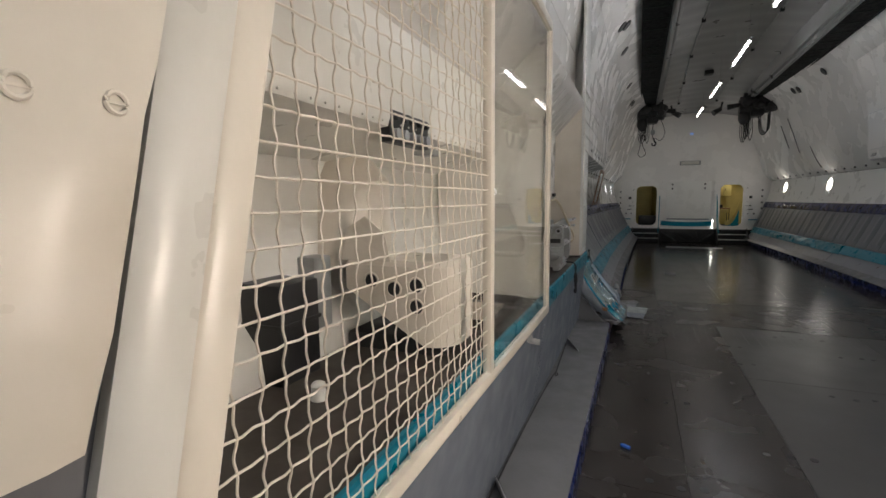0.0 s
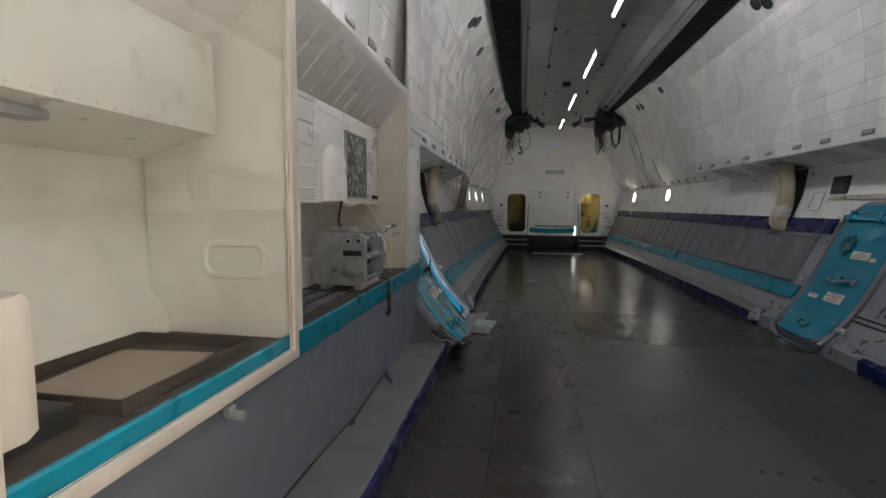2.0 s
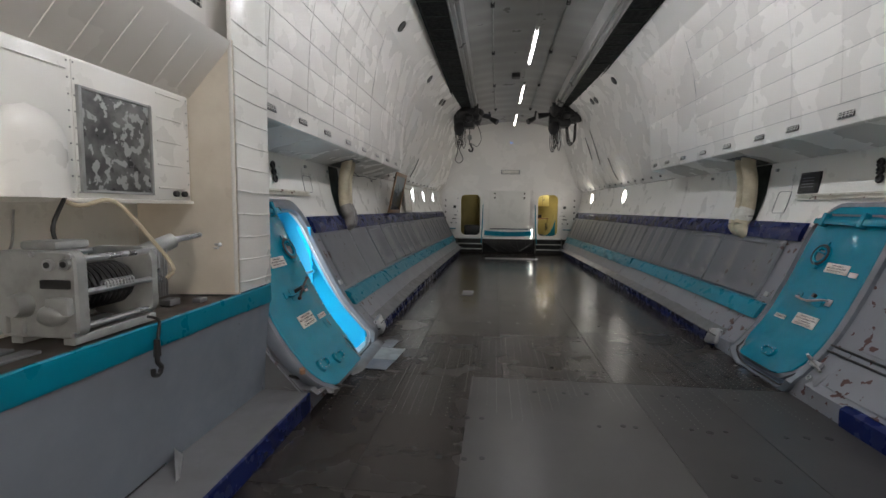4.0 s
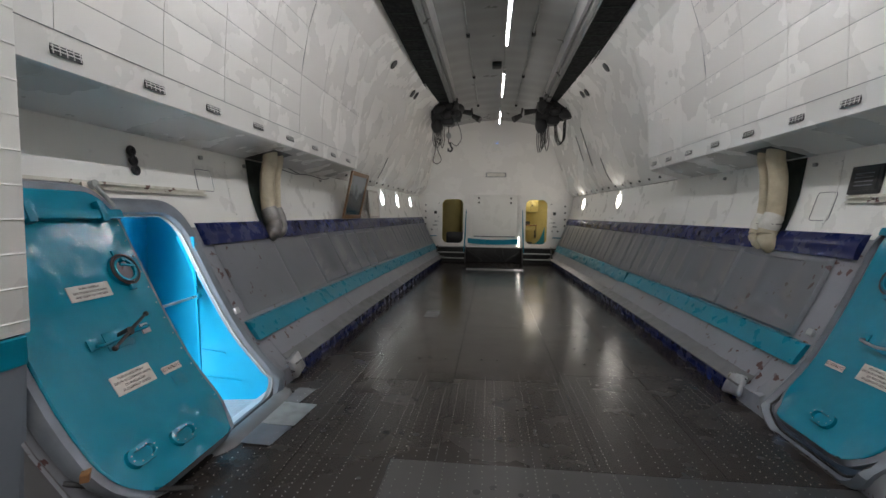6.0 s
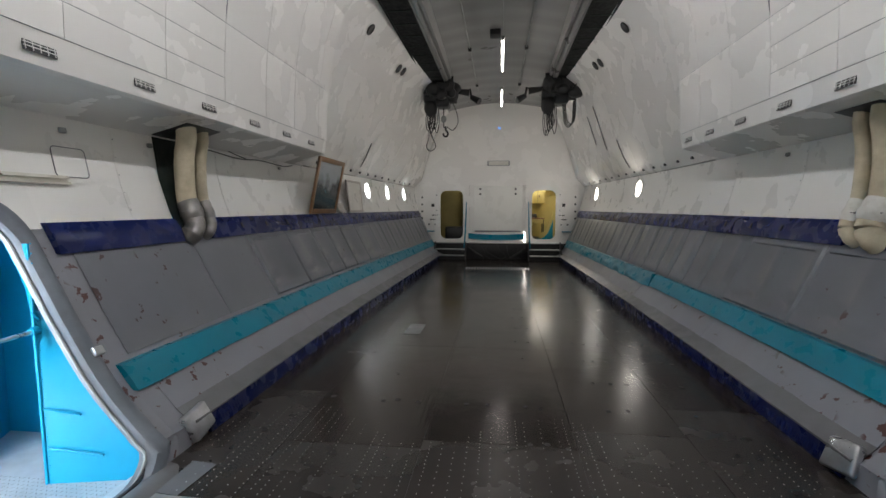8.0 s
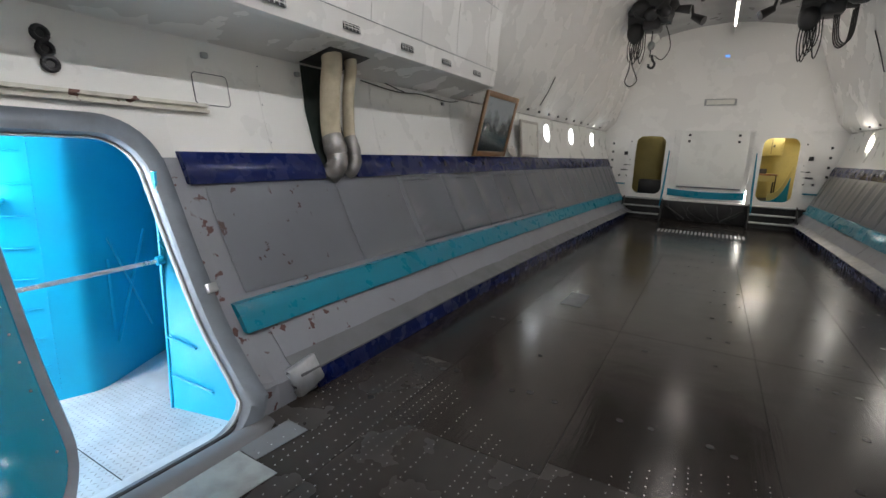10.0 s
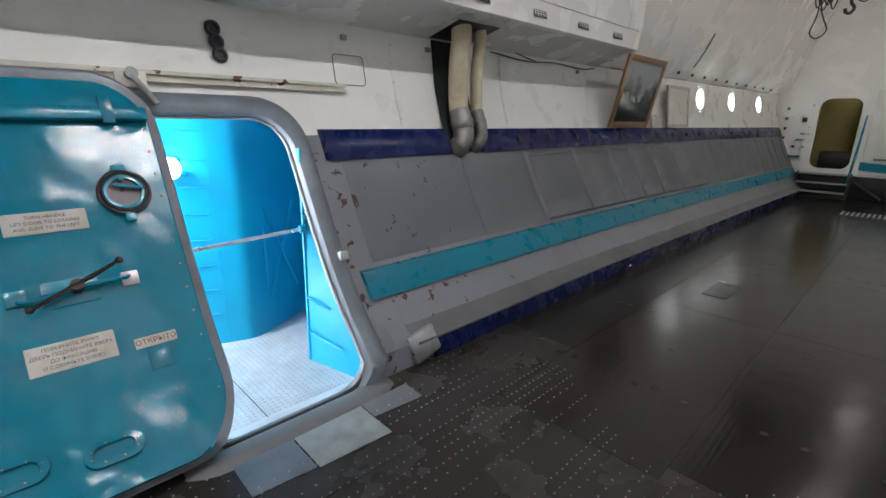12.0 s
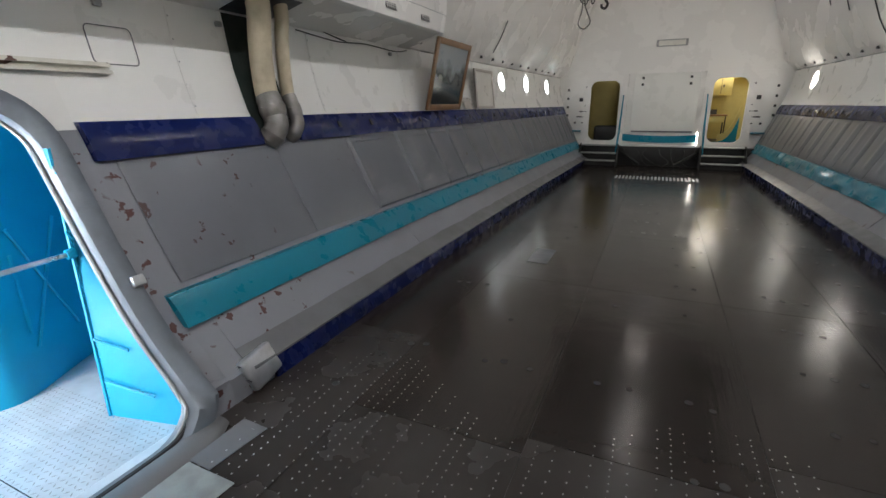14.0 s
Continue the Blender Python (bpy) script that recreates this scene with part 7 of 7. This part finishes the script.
for s in (-1, 1):
    st = thing("boarding_steps", "dark metal boarding steps with two treads below the doorway", "steps", (s * 1.47, 20.5, 0.0), "boarding steps")
    for k, z in enumerate((0.16, 0.34, 0.53)):
        add("tread", box(bmesh.new(), s * 1.47 - 0.48, s * 1.47 + 0.48, 20.15 + k * 0.2, 20.42 + k * 0.2, z - 0.025, z, 0.006), GREYMETAL, st)
        add("riser", box(bmesh.new(), s * 1.47 - 0.46, s * 1.47 + 0.46, 20.38 + k * 0.2, 20.40 + k * 0.2, z - 0.17, z - 0.026), BLACK, st)
    for e in (-0.49, 0.49):
        bm = bmesh.new()
        vs = [(20.12, 0.0), (20.12, 0.17), (20.6, 0.56), (20.71, 0.56), (20.71, 0.0)]
        bm.faces.new([bm.verts.new((s * 1.47 + e, y, z)) for y, z in vs])
        add("side_plate", solid(bm, 0.02), DARK, st)
    hr_ = thing("hand_rail", "teal tubular hand rail beside the doorway steps", "hand rail", (s * 1.0, 20.5, 0.0), "hand rails")
    add("rail_tube", tube(bmesh.new(), [(s * 1.03, 20.42, 0.30), (s * 1.03, 20.44, 0.42), (s * 0.995, 20.93, 1.80), (s * 0.995, 20.99, 1.84)], 0.014, 8), TEAL, hr_)
    add("rear_tube", tube(bmesh.new(), [(s * 1.03, 20.70, 0.45), (s * 1.0, 20.76, 0.9), (s * 0.995, 20.93, 1.76)], 0.012, 8), TEAL, hr_)
    add("cross_tube", tube(bmesh.new(), [(s * 1.02, 20.57, 0.79), (s * 1.005, 20.745, 0.78)], 0.010, 8), TEAL, hr_)
    # pipes and ramp fittings between the steps
    rp = thing("ramp_strut", "grey slanting ramp strut at the foot of the bulkhead", "strut", (s * 0.6, 20.5, 0.0), "ramp struts")
    add("strut_tube", tube(bmesh.new(), [(s * 0.92, 20.66, 0.36), (s * 0.42, 20.5, 0.05)], 0.035, 8), DARK, rp)
    # fittings on the bulkhead beside the doors
    rnd = random.Random(11)
    for k, (dx, z, w, h) in enumerate(((0.5, 2.05, 0.05, 0.05), (0.62, 1.72, 0.10, 0.10), (0.55, 1.40, 0.2, 0.03), (0.62, 1.26, 0.2, 0.03), (0.55, 1.10, 0.05, 0.05), (0.75, 1.10, 0.05, 0.05), (0.5, 1.55, 0.05, 0.03), (0.98, 1.98, 0.05, 0.06), (0.98, 1.75, 0.05, 0.06), (0.98, 1.52, 0.05, 0.06), (0.98, 1.30, 0.05, 0.06), (0.98, 1.08, 0.05, 0.06))):
        ft = thing("wall_fitting", "small dark fitting screwed to the white bulkhead", "fitting", (s * (1.48 + dx), YE, z), "bulkhead fittings")
        add("fitting_body", box(bmesh.new(), s * (1.48 + dx) - w / 2, s * (1.48 + dx) + w / 2, YE - 0.05, YE - 0.003, z - h / 2, z + h / 2, 0.008), DARK, ft)
    sf = thing("small_shelf", "small teal fold-down shelf on the bulkhead", "shelf", (s * 2.25, YE - 0.1, 0.88), "small shelves")
    add("board", box(bmesh.new(), s * 2.05, s * 2.5, YE - 0.16, YE - 0.003, 0.86, 0.89, 0.006), TEAL, sf)
    bm = bmesh.new()
    rows = []
    for hw, hz, r, o in ((0.43, 0.84, 0.23, 0.0), (0.425, 0.835, 0.23, 0.02), (0.385, 0.795, 0.2, 0.02), (0.375, 0.785, 0.19, -0.05)):
        row = [Vector((s * 1.48 + u, YE - 0.003 - o, 1.41 + v)) for u, v in round_rect(hw, hz, r, 8)]
        rows.append(row + [row[0]])
    grid_sheet(bm, rows)
    tagged(link("doorway_trim", bm, WHITE), "rounded white doorway rim", "trim", kind="structure")
# things seen through the doorways
cyl_ob = thing("round_tank", "yellow rounded tank wall behind the doorway", "tank", (-1.9, 22.2, 0.6))
bm = cyl(bmesh.new(), (-1.75, 22.4, 0.6), (-1.75, 22.4, 2.5), 0.5, seg=28)
add("tank_body", bm, YELLOW, cyl_ob)
sd = thing("bench", "dark low seat behind the doorway", "seat", (-1.35, 21.6, 0.6))
add("seat_body", box(bmesh.new(), -1.75, -1.05, 21.4, 21.8, 0.6, 1.0, 0.05), BLACK, sd)
dk = thing("dark_curtain", "dark brown curtain at the side of the doorway", "curtain", (-0.95, 21.5, 0.6))
bm = bmesh.new()
grid_sheet(bm, [[Vector((-1.02 - 0.03 * math.sin(9 * y), y, z)) for y in steps(21.12, 22.2, 0.06)] for z in (0.6, 1.5, 2.5)])
add("cloth", solid(bm, 0.008), BROWN, dk)
lk = thing("upper_locker", "yellow locker high in the lit compartment", "locker", (1.5, 22.3, 1.75))
add("body", box(bmesh.new(), 1.12, 1.62, 22.0, 22.85, 1.78, 2.32, 0.02), YELLOW, lk)
add("door_gap", box(bmesh.new(), 1.36, 1.372, 21.993, 22.0, 1.82, 2.28), BROWN, lk)
add("handle", box(bmesh.new(), 1.40, 1.44, 21.98, 22.0, 2.0, 2.06, 0.005), DARK, lk)
wt = thing("work_table", "small brown table with a drawer in the compartment", "table", (1.35, 22.2, 0.6))
add("tabletop", box(bmesh.new(), 1.08, 1.58, 21.7, 22.3, 1.26, 1.30, 0.008), WOOD, wt)
add("drawer", box(bmesh.new(), 1.12, 1.54, 21.74, 22.2, 1.10, 1.25, 0.008), YELLOW, wt)
for px in (1.11, 1.53):
    for py in (21.74, 22.24):
        add("leg", box(bmesh.new(), px, px + 0.03, py, py + 0.03, 0.6, 1.26, 0.004), DARK, wt)
gb = thing("gear_box", "small dark box standing on the table", "box", (1.25, 22.0, 1.30))
add("case", box(bmesh.new(), 1.14, 1.34, 21.9, 22.1, 1.30, 1.43, 0.012), DARK, gb)
sx = thing("inner_stairs", "teal and yellow curved stair side behind the doorway", "stairs", (1.7, 21.6, 0.6))
bm = bmesh.new()
grid_sheet(bm, [[Vector((1.30 + 0.52 * f ** 0.7, 21.35 + 0.1 * f, 0.6)), Vector((1.30 + 0.52 * f ** 0.7, 21.35 + 0.1 * f, 0.62 + 0.62 * f ** 2.2))] for f in [k / 10 for k in range(11)]])
add("stringer", solid(bm, 0.03), TEAL, sx)
bm = bmesh.new()
grid_sheet(bm, [[Vector((1.40 + 0.44 * f ** 0.7, 21.55 + 0.1 * f, 0.6)), Vector((1.40 + 0.44 * f ** 0.7, 21.55 + 0.1 * f, 0.80 + 0.72 * f ** 1.8))] for f in [k / 10 for k in range(11)]])
add("panel", solid(bm, 0.02), YELLOW, sx)

# ---- floor fittings ----
rg = thing("blue_scrap", "small blue plastic scrap on the floor", "scrap", (-1.776, 3.654, 0.0))
bm = box(bmesh.new(), -0.035, 0.035, -0.014, 0.014, 0.0, 0.022, 0.008, Matrix.Translation((-1.776, 3.654, 0.0)) @ Matrix.Rotation(-0.5, 4, "Z"))
for v in bm.verts:
    v.co.x += 0.006 * noise.noise(v.co * 40)
add("scrap_body", bm, BLUEBIT, rg)
fp = thing("floor_cover", "small dull metal cover plate in the floor", "cover plate", (-1.05, 11.86, 0.0))
add("plate", box(bmesh.new(), -0.11, 0.11, -0.26, 0.26, 0.0, 0.005, 0.002, Matrix.Translation((-1.05, 11.9, 0.0))), LEDGE, fp)
rm = thing("ridged_strip", "bright ridged metal hinge strip across the floor", "hinge strip", (0.05, 18.4, 0.0))
bm = bmesh.new()
for x in steps(-0.8, 0.85, 0.075):
    box(bm, x - 0.022, x + 0.022, 18.1, 18.55, 0.0, 0.012, 0.005, seg=1)
add("ridges", bm, ALU, rm)["kind"] = "stuff"

# floor plates, one by one
random.seed(12)
cols = [-2.1, -1.42, -0.45, 0.615, 1.42, 2.24]
cols_near = [-2.1, -1.42, -0.755, 0.715, 1.45, 2.24]
rowsy = [Y0, -1.6, 0.9, 3.2, 5.4, 7.35, 9.25]
while rowsy[-1] < 20.6:
    rowsy.append(rowsy[-1] + random.choice((1.5, 1.9, 2.3)))
for a, b in zip(rowsy, rowsy[1:]):
    b2 = min(b, 20.9)
    for x0, x1 in zip(cols_near, cols_near[1:]) if b < 7.4 else zip(cols, cols[1:]):
        bm = bmesh.new()
        g = 0.0022
        # the plates' ends are staggered beyond the doorways
        jog = 0.45 * math.sin(x0 * 5.3)
        box(bm, x0 + g, x1 - g, a + g + (jog if a == 9.25 else 0.0), b2 - g + (jog if b == 9.25 else 0.0), -0.008, 0.0, 0.001, seg=1)
        part("floor_plate", bm, FLOOR_C if b < 7.4 and -0.8 < x0 < 0.7 else FLOOR_E if b < 7.4 and x0 > 0.7 else FLOOR_D if b < 9.3 else random.choice((FLOOR, FLOOR, FLOOR_B)), floor)
# raised anti-slip dots, in lanes
bm = bmesh.new()
lanes = []
x = -1.95
while x < 2.05:
    lanes.append((x, random.choice((0.07, 0.07, 0.045))))
    x += random.choice((0.06, 0.075, 0.085, 0.12))
verts, faces = [], []
for x, step in lanes:
    ya, yb = 6.75 + (0.3 * math.sin(x * 5) if x > -0.8 else -0.3), 9.15 + 0.25 * math.sin(x * 3.3)
    y = ya
    while y < yb:
        if random.random() > 0.06:
            i = len(verts)
            r = 0.0044
            verts += [(x + r * math.cos(q) + 0.002 * math.sin(y * 31), y + r * 1.35 * math.sin(q), 0.0005) for q in [math.pi * k / 3 for k in range(6)]]
            verts += [(x + 0.6 * r * math.cos(q) + 0.002 * math.sin(y * 31), y + 0.8 * r * math.sin(q), 0.0035) for q in [math.pi * k / 3 for k in range(6)]]
            faces += [(i + k, i + (k + 1) % 6, i + 6 + (k + 1) % 6, i + 6 + k) for k in range(6)] + [tuple(i + 6 + k for k in range(6))]
        y += step
me = bpy.data.meshes.new("floor_dots")
me.from_pydata(verts, [], faces)
me.materials.append(STUD)
bm.free()
dots = new("floor_dots", me)
dots.parent = floor
dots["kind"] = "stuff"
# dark bolts and tie-down slots in rows
bm = bmesh.new()
for y in steps(0.8, 19.6, 0.62):
    for x in (-1.62, -0.9, -0.18, 0.30, 0.95, 1.62):
        if random.random() < 0.25:
            continue
        for k in range(random.choice((1, 2, 3, 3))):
            xx, yy = x + k * 0.14 + random.uniform(-0.03, 0.03), y + random.uniform(-0.03, 0.03)
            cyl(bm, (xx, yy, -0.002), (xx, yy, 0.0022), random.uniform(0.018, 0.028), seg=8)
bo = part("floor_bolts", bm, BLACK, floor)
bo["kind"] = "stuff"

# pipes and a latch on the near right slope
for k, z in enumerate((0.44, 0.49)):
    wp = thing("wall_pipe", "thin dark pipe along the chipped grey slope", "pipe", surf(1, 6, z, 0.03), "slope pipes")
    add("pipe_run", tube(bmesh.new(), [surf(1, y, z - 0.02 * (7.25 - y) / 4, 0.028) for y in steps(2.5, 7.25, 0.4)], 0.011, 6), DARK, wp)
lt = thing("door_latch", "bare metal latch lever at the foot of the closed door", "latch", surf(1, 7.26, 0.3, 0.04))
M = wall_frame(1, 7.24, 0.30, 0.02)
add("base", box(bmesh.new(), -0.06, 0.09, -0.03, 0.03, -0.01, 0.02, 0.008, M), ALU, lt)
add("pin", cyl(bmesh.new(), (-0.05, 0.02, 0.0), (-0.02, 0.03, 0.09), 0.02, 0.012, seg=12, M=M), ALU, lt)
add("lever", tube(bmesh.new(), [(0.0, 0.0, 0.03), (0.08, -0.02, 0.04), (0.16, -0.05, 0.03)], 0.014, 8, M=M), GREYMETAL, lt)
add("eyelet", tube(bmesh.new(), [(0.1 + 0.022 * math.cos(a), -0.14 + 0.022 * math.sin(a), 0.02) for a in [2 * math.pi * k / 12 for k in range(12)]], 0.007, 6, True, M), ALU, lt)
